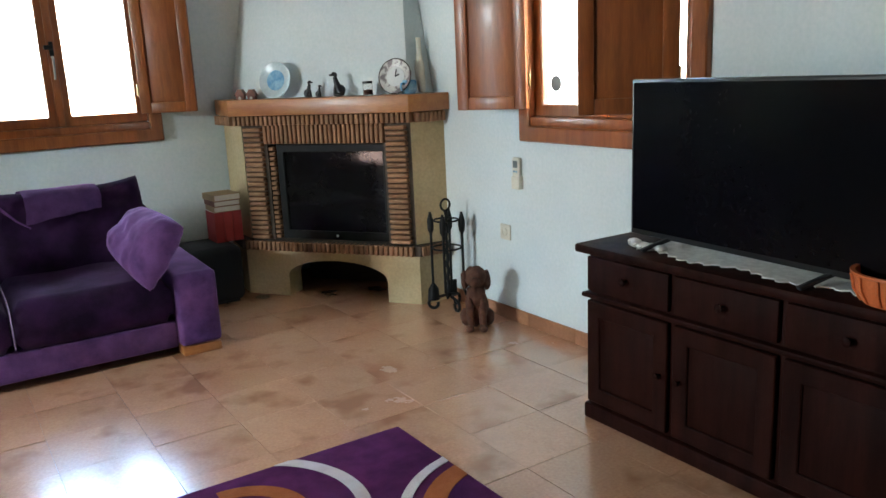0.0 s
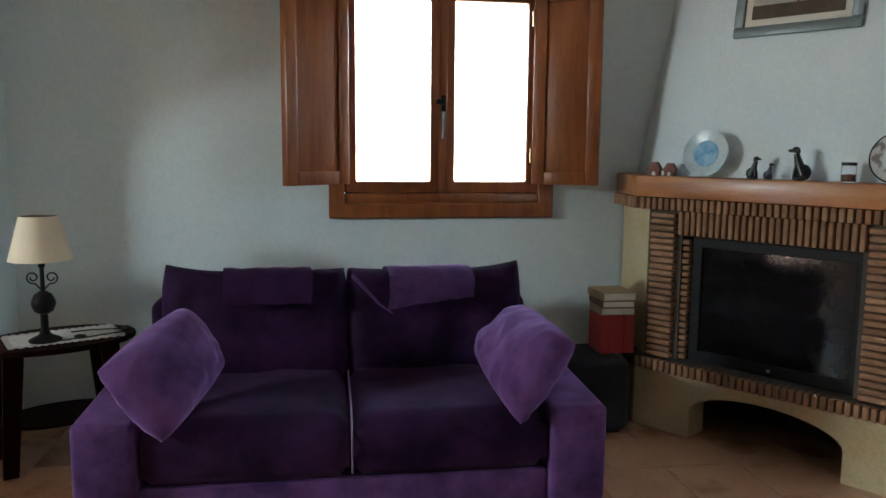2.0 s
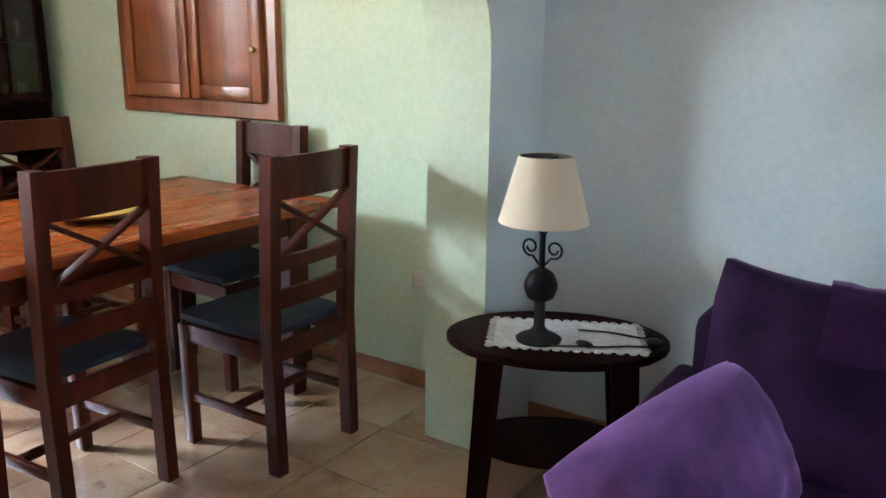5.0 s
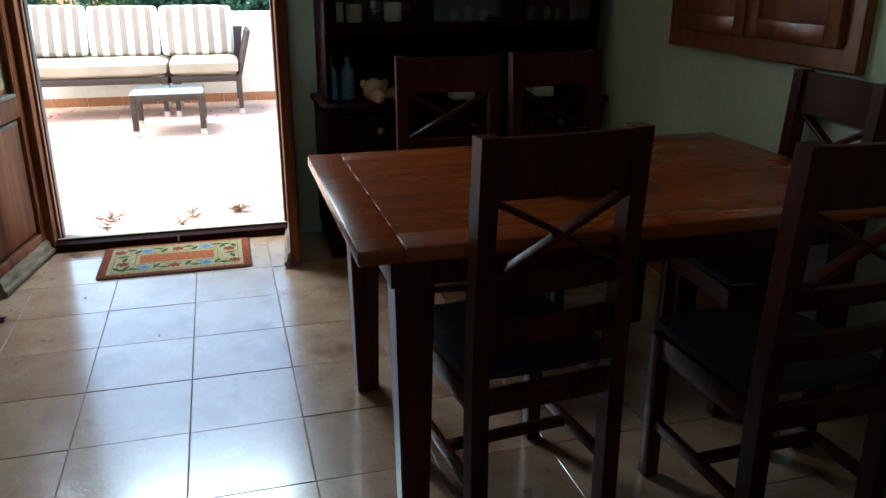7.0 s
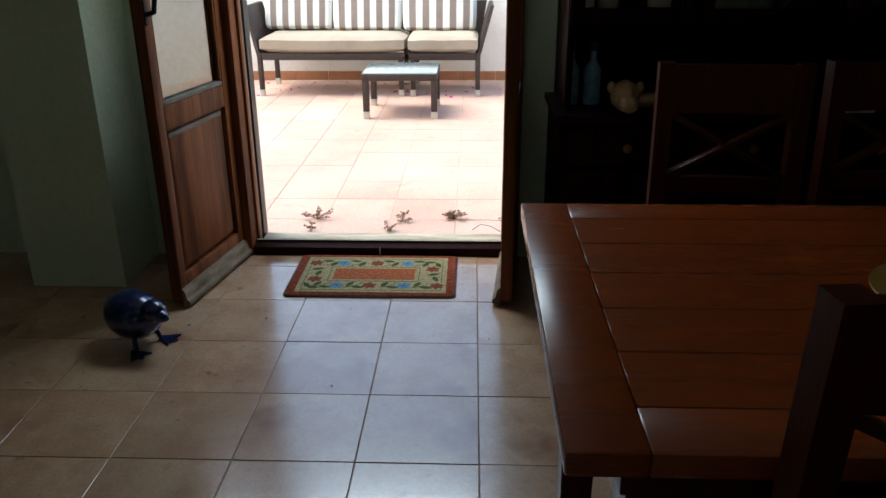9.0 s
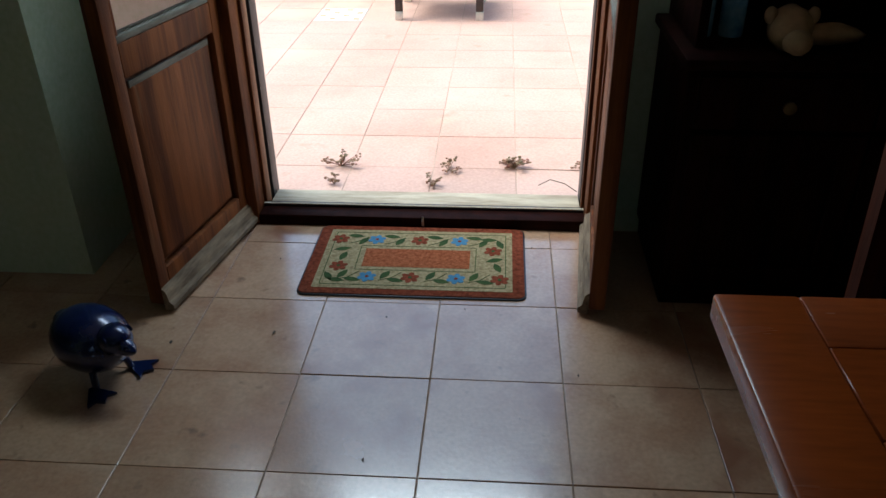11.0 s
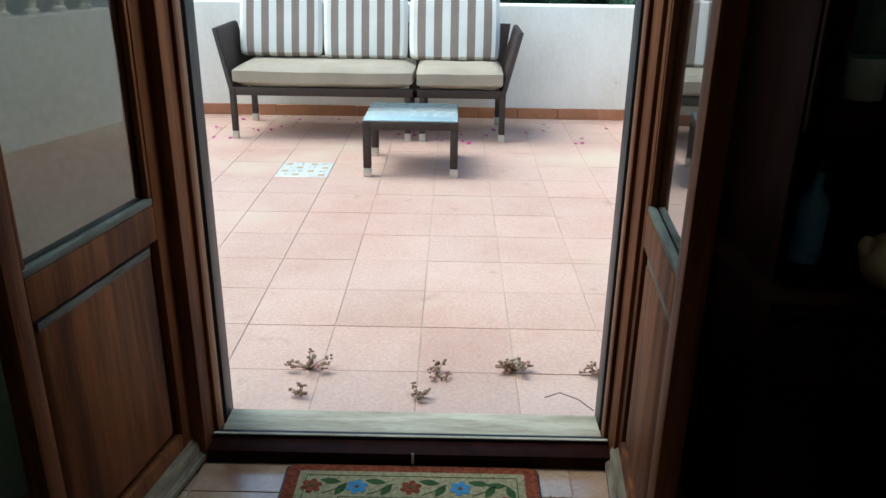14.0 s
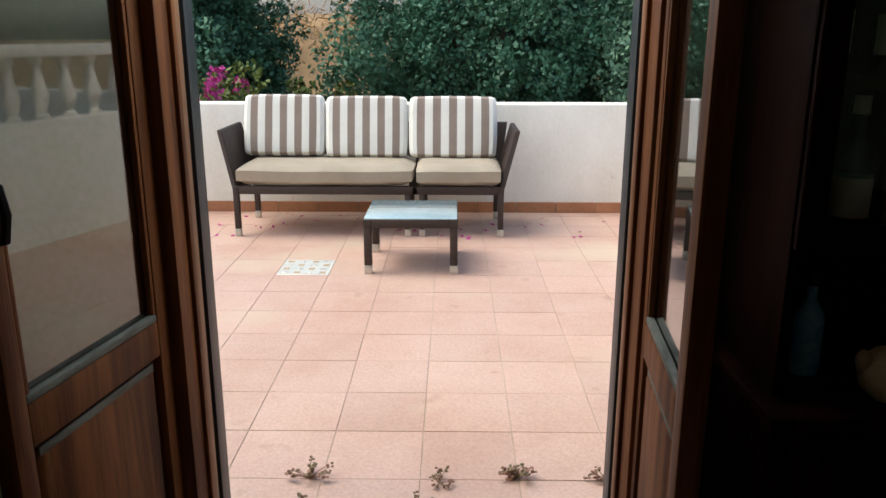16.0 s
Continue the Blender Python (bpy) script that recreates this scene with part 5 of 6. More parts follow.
def wall_plate():
    c = (-2.27, YN - 0.012, 1.98)
    t = thing("wall_plate", Matrix.Translation(c) @ pose(0, 0, 0, 90), "round orange ceramic plate hung on the wall", "plate")
    part("dish", lathe(bmesh.new(), [(0.07, -0.008), (0.13, 0.006), (0.13, 0.011), (0.075, -0.002), (0, -0.002)], None, 36), MAT_ORANGE, t)
    part("rim", tube(bmesh.new(), [(0.129 * math.cos(2 * math.pi * i / 36), 0.129 * math.sin(2 * math.pi * i / 36), 0.009) for i in range(37)], 0.006, 6), BLUE_GLAZE, t)


wall_plate()


# ---- dining room ----
def dining_table():
    x0, x1, y0, y1, z = -2.95, -2.035, 3.165, 4.60, 0.762
    t = thing("dining_table", pose(0, 0, 0), "reddish brown polished wooden dining table", "table")
    # planks of the top inside a frame with a fine inlaid line
    b = 0.10
    fr = bmesh.new()
    for a, c, p, q in ((x0, x1, y0, y0 + b), (x0, x1, y1 - b, y1), (x0, x0 + b, y0 + b, y1 - b), (x1 - b, x1, y0 + b, y1 - b)):
        box(fr, a, c, p, q, z - 0.035, z, 0.004)
    part("top_border", fr, WOOD_TABLE, t)
    k = 5
    w = (x1 - x0 - 2 * b) / k
    for i in range(k):
        part("plank", bx(x0 + b + i * w + 0.0006, x0 + b + (i + 1) * w - 0.0006, y0 + b + 0.001, y1 - b - 0.001, z - 0.030, z - 0.0008, 0.0015, 1), WOOD_TABLE, t)
    for a, c, p, q in ((x0 + 0.08, x1 - 0.08, y0 + 0.085, y0 + 0.107), (x0 + 0.08, x1 - 0.08, y1 - 0.107, y1 - 0.085), (x0 + 0.085, x0 + 0.107, y0 + 0.107, y1 - 0.107), (x1 - 0.107, x1 - 0.085, y0 + 0.107, y1 - 0.107)):
        part("apron", bx(a, c, p, q, z - 0.125, z - 0.035, 0.003), WOOD_CHAIR, t)
    for x in (x0 + 0.135, x1 - 0.125):
        for y in (y0 + 0.14, y1 - 0.14):
            lg = bmesh.new()
            a, c = 0.048, 0.034
            loft(lg, [(x - c, y - c, 0), (x + c, y - c, 0), (x + c, y + c, 0), (x - c, y + c, 0)], [(x - a, y - a, z - 0.036), (x + a, y - a, z - 0.036), (x + a, y + a, z - 0.036), (x - a, y + a, z - 0.036)])
            bmesh.ops.bevel(lg, geom=lg.edges[:], offset=0.004, segments=2, affect="EDGES")
            part("leg", lg, WOOD_CHAIR, t)


dining_table()


def dining_chair():
    """Local: the back stands at x=0, the seat reaches towards -x; width along y."""
    t = thing("dining_chair", Matrix.Identity(4), "dark mahogany dining chair with cross back and navy seat", "chair", "chairs round the dining table")
    hw, H1 = 0.197, 1.005
    lean = lambda z: 0.028 * max(0, (z - 0.46) / 0.56) ** 1.2 + 0.010 * max(0, (0.46 - z) / 0.46)
    for s in (-1, 1):
        pts = [0, 0.22, 0.46, 0.66, 0.86, H1]
        bm = bmesh.new()
        for a, b in zip(pts, pts[1:]):
            y = s * (hw - 0.021)
            sec = lambda z: [(lean(z) - 0.026, y - 0.021, z), (lean(z) + 0.020, y - 0.021, z), (lean(z) + 0.020, y + 0.021, z), (lean(z) - 0.026, y + 0.021, z)]
            loft(bm, sec(a), sec(b))
        bmesh.ops.remove_doubles(bm, verts=bm.verts, dist=0.0005)
        part("back_post", bm, WOOD_CHAIR, t)
        part("leg", bx(-0.405, -0.365, s * (hw - 0.02) - 0.02, s * (hw - 0.02) + 0.02, 0, 0.425, 0.004), WOOD_CHAIR, t)
        part("side_rail", bx(-0.366, -0.026, s * (hw - 0.02) - 0.012, s * (hw - 0.02) + 0.012, 0.365, 0.425, 0.003), WOOD_CHAIR, t)
        part("stretcher", bx(-0.366, -0.024, s * (hw - 0.02) - 0.010, s * (hw - 0.02) + 0.010, 0.155, 0.185, 0.003), WOOD_CHAIR, t)
    wy = hw - 0.042

    def rail(name, z0, z1, bow, th=0.020):
        bm = bmesh.new()
        n = 8
        for i in range(n):
            u0, u1 = 2 * i / n - 1, 2 * (i + 1) / n - 1
            f = lambda u: bow * (1 - u * u)
            xm = lambda z, u: lean(z) + f(u) - 0.003
            a = [(xm(z0, u0) - th / 2, u0 * wy, z0), (xm(z0, u0) + th / 2, u0 * wy, z0), (xm(z1, u0) + th / 2, u0 * wy, z1), (xm(z1, u0) - th / 2, u0 * wy, z1)]
            b = [(xm(z0, u1) - th / 2, u1 * wy, z0), (xm(z0, u1) + th / 2, u1 * wy, z0), (xm(z1, u1) + th / 2, u1 * wy, z1), (xm(z1, u1) - th / 2, u1 * wy, z1)]
            loft(bm, a, b)
        bmesh.ops.remove_doubles(bm, verts=bm.verts, dist=0.0005)
        part(name, bm, WOOD_CHAIR, t)

    rail("top_rail", 0.872, 1.0, 0.012)
    rail("slat", 0.655, 0.70, 0.012)
    rail("slat", 0.535, 0.595, 0.012)
    for s in (-1, 1):
        part("cross_bar", beam(bmesh.new(), (lean(0.70) + 0.006 + 0.004 * s, -s * wy, 0.702), (lean(0.872) + 0.006 + 0.004 * s, s * wy, 0.870), 0.014, 0.030, 0.003, (1, 0, 0)), WOOD_CHAIR, t)
    part("front_rail", bx(-0.398, -0.374, -wy, wy, 0.365, 0.425, 0.003), WOOD_CHAIR, t)
    part("back_rail", bx(-0.014, 0.008, -wy, wy, 0.365, 0.425, 0.003), WOOD_CHAIR, t)
    part("stretcher", bx(-0.205, -0.180, -wy - 0.012, wy + 0.012, 0.158, 0.182, 0.003), WOOD_CHAIR, t)
    bm = bmesh.new()
    cushion(bm, 0.40, 0.385, 0.055, Matrix.Translation((-0.215, 0, 0.450)), 0.4, 12, 0.003, 1.0)
    part("seat", bm, NAVY, t, "navy fabric seat pad")
    return t


CH = dining_chair()
CH.matrix_world = pose(-1.998, 3.585, 0, 0, 0, 6)
copy_thing(CH, pose(-1.765, 4.155, 0, 0, 0, 2))
copy_thing(CH, pose(-3.36, 3.74, 0, 0, 0, 176))
copy_thing(CH, pose(-3.42, 4.20, 0, 0, 0, 186))
copy_thing(CH, pose(-2.53, 4.715, 0, 0, 0, 88))


def fruit_dish():
    t = thing("fruit_dish", pose(-2.42, 3.84, 0.7625), "shallow yellow glazed dish on the dining table", "dish")
    part("bowl", lathe(bmesh.new(), [(0.05, 0), (0.11, 0.012), (0.145, 0.026), (0.145, 0.030), (0.105, 0.017), (0.0, 0.008)], None, 36), flat_mat("yellow_glaze", (0.50, 0.30, 0.07), 0.25), t)


fruit_dish()


def bottle(m, h, r, mat, label, band=True):
    t = thing("bottle", m, label, "bottle", "bottles in the display cabinet")
    part("glass", lathe(bmesh.new(), [(r * 0.95, 0), (r, 0.01), (r, h * 0.55), (r * 0.8, h * 0.64), (r * 0.36, h * 0.74), (r * 0.34, h * 0.97), (r * 0.4, h)], None, 16), mat, t)
    part("cap", lathe(bmesh.new(), [(r * 0.42, h * 0.88), (r * 0.42, h * 1.005), (0.0, h * 1.007)], None, 12), PAPER if band else BLACK, t)
    if band:
        part("label", lathe(bmesh.new(), [(r * 1.01, h * 0.14), (r * 1.03, h * 0.15), (r * 1.03, h * 0.42), (r * 1.01, h * 0.43)], None, 16), PAPER, t)


def drinking_glass(m, h=0.09, r=0.026):
    t = thing("drinking_glass", m, "clear drinking glass on a cabinet shelf", "glass", "glasses in the display cabinet")
    part("tumbler", lathe(bmesh.new(), [(r * 0.8, 0), (r, h), (r * 0.93, h), (r * 0.72, 0.008), (0, 0.008)], None, 12), PANE, t)


def display_cabinet():
    """Front at x=-4.05, from y=3.37 to 4.72: drawers and doors, an open niche, glazed doors above."""
    x0, x1, y0, y1 = -4.485, -4.05, 3.365, 4.725
    t = thing("display_cabinet", pose(0, 0, 0), "tall dark wooden display cabinet with glazed doors", "cabinet")
    part("lower_body", bx(x0, x1, y0, y1, 0.07, 0.695, 0.004), WOOD_DARK, t)
    part("plinth", bx(x0, x1 - 0.015, y0 + 0.01, y1 - 0.01, 0.0, 0.07, 0.004), WOOD_DARK, t)
    part("counter", bx(x0, x1 + 0.025, y0 - 0.018, y1 + 0.018, 0.697, 0.725, 0.006), WOOD_DARK, t)
    xf = x1 - 0.07
    part("back", bx(x0, x0 + 0.015, y0 + 0.02, y1 - 0.02, 0.725, 2.02), WOOD_DARK, t)
    for y in (y0 + 0.02, y1 - 0.045):
        part("side", bx(x0 + 0.015, xf, y, y + 0.025, 0.725, 2.02, 0.003), WOOD_DARK, t)
    for z in (1.015, 1.325, 1.64):
        part("shelf", bx(x0 + 0.015, xf - 0.02, y0 + 0.046, y1 - 0.046, z, z + 0.022, 0.002), WOOD_DARK, t)
    part("cornice", bx(x0, xf + 0.05, y0 - 0.03, y1 + 0.02, 2.022, 2.10, 0.015), WOOD_DARK, t)
    k = 3
    w = (y1 - y0 - 0.04) / k
    for i in range(k):
        a, b = y0 + 0.02 + i * w + 0.004, y0 + 0.02 + (i + 1) * w - 0.004
        dr = part("drawer", bx(x1, x1 + 0.018, a, b, 0.545, 0.68, 0.005), WOOD_DARK, t)
        part("knob", lathe(bmesh.new(), [(0.006, 0), (0.006, 0.012), (0.016, 0.018), (0.016, 0.026), (0.004, 0.030)], Matrix.Translation((x1 + 0.018, (a + b) / 2, 0.612)) @ pose(0, 0, 0, 0, 90), 14), BRASS, dr)
        lo = bmesh.new()
        s = 0.06
        ring(lo, (a, b, 0.085, 0.53), (a + s, b - s, 0.085 + s, 0.53 - s), x1, x1 + 0.018, lambda a, b, d: (d, a, b), 0.004)
        do = part("lower_door", lo, WOOD_DARK, t)
        part("panel", bx(x1, x1 + 0.010, a + s, b - s, 0.085 + s, 0.53 - s, 0.003), WOOD_DARK, do)
        up = bmesh.new()
        s = 0.05
        ring(up, (a, b, 1.03, 2.01), (a + s, b - s, 1.03 + s, 2.01 - s), xf, xf + 0.020, lambda a, b, d: (d, a, b), 0.004)
        go = part("glazed_door", up, WOOD_DARK, t)
        gl = part("pane", bx(xf + 0.008, xf + 0.011, a + s, b - s, 1.03 + s, 2.01 - s), PANE, go)
        gl.visible_shadow = False


display_cabinet()
for y, h, r, mt, bd in ((3.45, 0.29, 0.036, DARK_GLASS, True), (3.535, 0.27, 0.036, GREEN_GLASS, True), (3.625, 0.30, 0.034, DARK_GLASS, False), (3.715, 0.29, 0.040, DARK_GLASS, True)):
    bottle(pose(-4.22, y, 1.037), h, r, mt, "dark glass bottle with pale paper label" if bd else "dark unlabelled glass bottle", bd)
for y, h, r, mt in ((3.47, 0.28, 0.036, GREEN_GLASS), (3.60, 0.26, 0.038, DARK_GLASS)):
    bottle(pose(-4.25, y, 1.347), h, r, mt, "spirit bottle with paper label on the upper shelf")
for z in (1.037, 1.347):
    for j, y in enumerate((3.93, 4.00, 4.08, 4.15, 4.40, 4.47, 4.54, 4.61)):
        drinking_glass(pose(-4.24 + 0.04 * (j % 2), y, z), 0.08 + 0.02 * ((j * 7) % 3) / 2)
for j, y in enumerate((3.42, 3.50)):
    bottle(pose(-4.25, y, 0.725), 0.22, 0.032, BLUE_GLAZE, "slim blue bottle standing in the cabinet niche", False)


def skull_carving():
    bm = bmesh.new()
    blob(bm, (0, 0, 0.055), (0.060, 0.052, 0.055), None, 3, 0.10, 2)
    blob(bm, (0.055, 0.005, 0.035), (0.045, 0.034, 0.032), None, 2, 0.10, 4)
    blob(bm, (-0.02, 0.10, 0.035), (0.030, 0.085, 0.028), None, 2, 0.15, 6)
    for s in (-1, 1):
        blob(bm, (0.0, s * 0.05, 0.085), (0.016, 0.016, 0.022), None, 2)
    ob = part("carved_animal", bm, BONE, None, angle=80)
    ob.matrix_world = pose(-4.11, 3.60, 0.725)
    tagged(ob, "pale carved wooden animal lying on the cabinet counter", "carving")


skull_carving()


def paper_stack(y):
    t = thing("napkin_holder", pose(-4.13, y, 0.725), "small white napkin pack in the cabinet niche", "napkins")
    part("pack", bx(-0.05, 0.05, -0.055, 0.055, 0, 0.045, 0.006), PAPER, t)


paper_stack(4.02)
paper_stack(4.42)


def doormat():
    x0, x1, y0, y1 = -4.468, -4.055, 2.318, 2.992
    t = thing("doormat", Matrix.Translation(((x0 + x1) / 2, (y0 + y1) / 2, 0.0)) @ pose(0, 0, 0, 0, 0, 90), "printed doormat with rust border and flower garland", "doormat")
    w, h = (y1 - y0) / 2, (x1 - x0) / 2

    def rr(a, b, r):
        pts = []
        for cx, cy, s in ((a - r, b - r, 0), (-a + r, b - r, 90), (-a + r, -b + r, 180), (a - r, -b + r, 270)):
            pts += [(cx + r * math.cos(radians(s + 15 * i)), cy + r * math.sin(radians(s + 15 * i))) for i in range(7)]
        return pts

    part("rubber_edge", prism(bmesh.new(), rr(w + 0.005, h + 0.005, 0.026), 0.0, 0.005, None, 0.001), BLACK, t, "thin black rubber edge")
    part("backing", prism(bmesh.new(), rr(w, h, 0.022), 0.001, 0.008, None, 0.002), MAT_RED, t)
    part("field", prism(bmesh.new(), rr(w - 0.036, h - 0.028, 0.004), 0.0075, 0.0092), MAT_BEIGE, t)
    line = bmesh.new()
    for a, b in ((w - 0.058, h - 0.048), (0.185, 0.072)):
        for p, q, r, s in ((-a, a, b, b + 0.0025), (-a, a, -b - 0.0025, -b), (-a - 0.0025, -a, -b, b), (a, a + 0.0025, -b, b)):
            box(line, p, q, r, s, 0.0088, 0.0098)
    part("border_line", line, MAT_GREEN, t)
    part("centre", bx(-0.168, 0.168, -0.055, 0.055, 0.0088, 0.0100), MAT_ORANGE, t)

    def flower(x, y, mat, eye):
        bm = bmesh.new()
        for k in range(6):
            a = radians(60 * k + 20)
            c, s = math.cos(a), math.sin(a)
            el = [(x + c * 0.0175 + 0.0125 * math.cos(b) * c - 0.0092 * math.sin(b) * s, y + s * 0.0175 + 0.0125 * math.cos(b) * s + 0.0092 * math.sin(b) * c) for b in [2 * math.pi * i / 10 for i in range(10)]]
            prism(bm, el, 0.0088, 0.0100 + 0.0001 * k)
        f = part("flower", bm, mat, t)
        part("flower_eye", prism(bmesh.new(), [(x + 0.006 * math.cos(i), y + 0.006 * math.sin(i)) for i in [2 * math.pi * k / 10 for k in range(10)]], 0.009, 0.0110), eye, f)

    def leaf(x, y, a, s=1.0):
        bm = bmesh.new()
        c, sn = math.cos(radians(a)), math.sin(radians(a))
        half = [(u, 0.0115 * math.sin(math.pi * u) * s) for u in [i / 8 for i in range(9)]]
        loc = [((u - 0.5) * 0.056 * s, v) for u, v in half] + [((u - 0.5) * 0.056 * s, -v) for u, v in reversed(half[1:-1])]
        prism(bm, [(x + p * c - q * sn, y + p * sn + q * c) for p, q in loc], 0.0088, 0.0100)
        part("leaf", bm, MAT_GREEN, t)

    def vine(pts):
        part("vine", tube(bmesh.new(), [(*p, 0.0095) for p in pts], 0.0012, 5), MAT_GREEN, t)

    yy = 0.114
    for x, mt, ey in ((-0.262, MAT_RED, MAT_GREEN), (-0.142, MAT_BLUE, MAT_RED), (0.0, MAT_RED, MAT_GREEN), (0.130, MAT_BLUE, MAT_RED)):
        flower(x, yy, mt, ey)
        leaf(x + 0.048, yy + 0.022, -8)
        leaf(x + 0.078, yy - 0.010, 62)
        vine([(x + 0.03, yy - 0.030), (x + 0.06, yy - 0.014), (x + 0.095, yy + 0.014)])
    for x, mt, ey in ((0.262, MAT_RED, MAT_GREEN), (0.130, MAT_BLUE, MAT_RED), (-0.010, MAT_RED, MAT_GREEN), (-0.142, MAT_BLUE, MAT_RED)):
        flower(x, -yy, mt, ey)
        leaf(x - 0.045, -yy - 0.016, -12)
        leaf(x - 0.078, -yy + 0.012, 62)
        vine([(x - 0.03, -yy + 0.028), (x - 0.06, -yy - 0.006), (x - 0.095, -yy - 0.020)])
    flower(0.240, 0.055, MAT_RED, MAT_GREEN)
    flower(-0.240, -0.055, MAT_RED, MAT_GREEN)
    for x, y, a in ((0.245, 0.0, 20), (0.255, -0.045, 110), (-0.245, 0.05, 15), (-0.235, 0.005, 75), (-0.262, -0.115, 120), (-0.235, -0.135, -10), (0.262, 0.10, 110), (0.225, 0.128, 0)):
        leaf(x, y, a)


doormat()


def duck():
    """A round-bodied metal bird with webbed feet, one mesh."""
    bm = bmesh.new()
    blob(bm, (-0.01, 0, 0.125), (0.125, 0.098, 0.095), None, 3)
    blob(bm, (0.105, 0, 0.165), (0.050, 0.046, 0.045), None, 3)
    lathe(bm, [(0.026, 0), (0.020, 0.022), (0.010, 0.036), (0.003, 0.042)], Matrix.Translation((0.142, 0, 0.155)) @ pose(0, 0, 0, 0, 98), 14)
    tube(bm, [(-0.09, 0, 0.14), (-0.13, 0, 0.145), (-0.155, 0, 0.14)], 0.05, 10, 0.012)
    for s in (-1, 1):
        tube(bm, [(0.03, s * 0.045, 0.075), (0.045, s * 0.055, 0.03), (0.05, s * 0.058, 0.012)], 0.010, 8)
        pts = [(0.035, -0.006), (0.105, -0.042), (0.098, -0.016), (0.120, 0.0), (0.098, 0.016), (0.105, 0.042), (0.035, 0.006)]
        prism(bm, pts, 0.003, 0.011, pose(0, s * 0.058, 0, 0, 0, s * 12))
        lathe(bm, [(0.012, 0), (0.012, 0.003), (0.007, 0.004)], Matrix.Translation((0.118, s * 0.040, 0.182)) @ pose(0, 0, 0, -s * 75, 15, 0), 14)
    ob = part("duck_ornament", bm, METAL_BLUE, None, angle=50)
    ob.matrix_world = pose(-3.66, 1.905, 0, 0, 0, 62) @ Matrix.Scale(0.9, 4)
    tagged(ob, "glossy dark blue metal duck ornament with webbed feet", "ornament")


duck()


crumbs = bmesh.new()
for x, y, r in ((-3.86, 2.30, 0.010), (-4.25, 2.22, 0.005), (-3.80, 2.03, 0.008), (-3.95, 2.60, 0.004), (-4.0, 2.82, 0.004), (-4.21, 2.40, 0.004), (-4.30, 2.05, 0.004), (-3.40, 2.62, 0.006), (-3.2, 2.2, 0.004), (-4.36, 3.02, 0.005), (-3.72, 3.12, 0.005)):
    blob(crumbs, (x, y, 0.0025), (r, r * 0.5, 0.0022), None, 1, 0.4, x)
tagged(part("floor_crumbs", crumbs, BARK, None), "dry leaf crumbs blown onto the floor tiles", "crumbs", kind="stuff")

# ---- terrace ----
ZT = -0.022
structure("ground", bx(-260, 260, -260, 260, -1.6, -1.2), EARTH, "dry earth around the house", "ground")
structure("terrace_slab", bx(-9.30, XW - 0.28, -3.5, 5.47, -1.2, ZT - 0.003), TERR_GROUT, "pale grout bed of the terrace paving", "floor")
structure("parapet_west", bx(-9.36, -9.13, -3.5, 8.5, -1.2, 0.872, 0.02), PARAPET, "low whitewashed parapet wall with weather stains", "wall")
structure("parapet_south", bx(-9.13, XW - 0.28, -3.5, -3.3, -1.2, 0.872, 0.02), PARAPET, "low whitewashed parapet wall", "wall")
structure("parapet_north", bx(-9.13, XW - 0.28, 5.29, 5.47, -1.2, 0.83, 0.02), PARAPET, "low whitewashed wall under a balustrade", "wall")


def balustrade():
    t = thing("balustrade", pose(0, 5.38, 0.83), "white cast balustrade on the terrace side wall", "balustrade", kind="structure")
    prof = [(0.052, 0), (0.052, 0.03), (0.030, 0.045), (0.036, 0.07), (0.062, 0.13), (0.064, 0.17), (0.044, 0.25), (0.026, 0.33), (0.034, 0.36), (0.028, 0.375), (0.050, 0.39), (0.050, 0.43)]
    part("handrail", bx(-9.12, -4.78, -0.085, 0.085, 0.43, 0.515, 0.015), PARAPET, t)
    b0 = part("baluster", lathe(bmesh.new(), prof, None, 14), PARAPET, t)
    b0.location.x = -9.0
    for i in range(1, 18):
        b = new("baluster", b0.data)
        b.parent = t
        b.location.x = -9.0 + 0.245 * i


balustrade()
par = tagged(new("baseboard_terrace"), "terracotta tile skirting along the parapet", "skirting", kind="structure")
sk = part("skirting_tile", bx(0, 0.014, 0.002, 0.328, ZT, 0.066, 0.003, 1), SKIRT, par)
for i in range(26):
    ob = sk if i == 0 else new("skirting_tile", sk.data)
    ob.parent = par
    ob.matrix_local = Matrix.Translation((-9.13, -3.3 + i * 0.33 - 0.02, 0))


def rattan_leg(bm, x, y, z0, z1, r=0.021):
    return box(bm, x - r, x + r, y - r, y + r, z0, z1, 0.005)


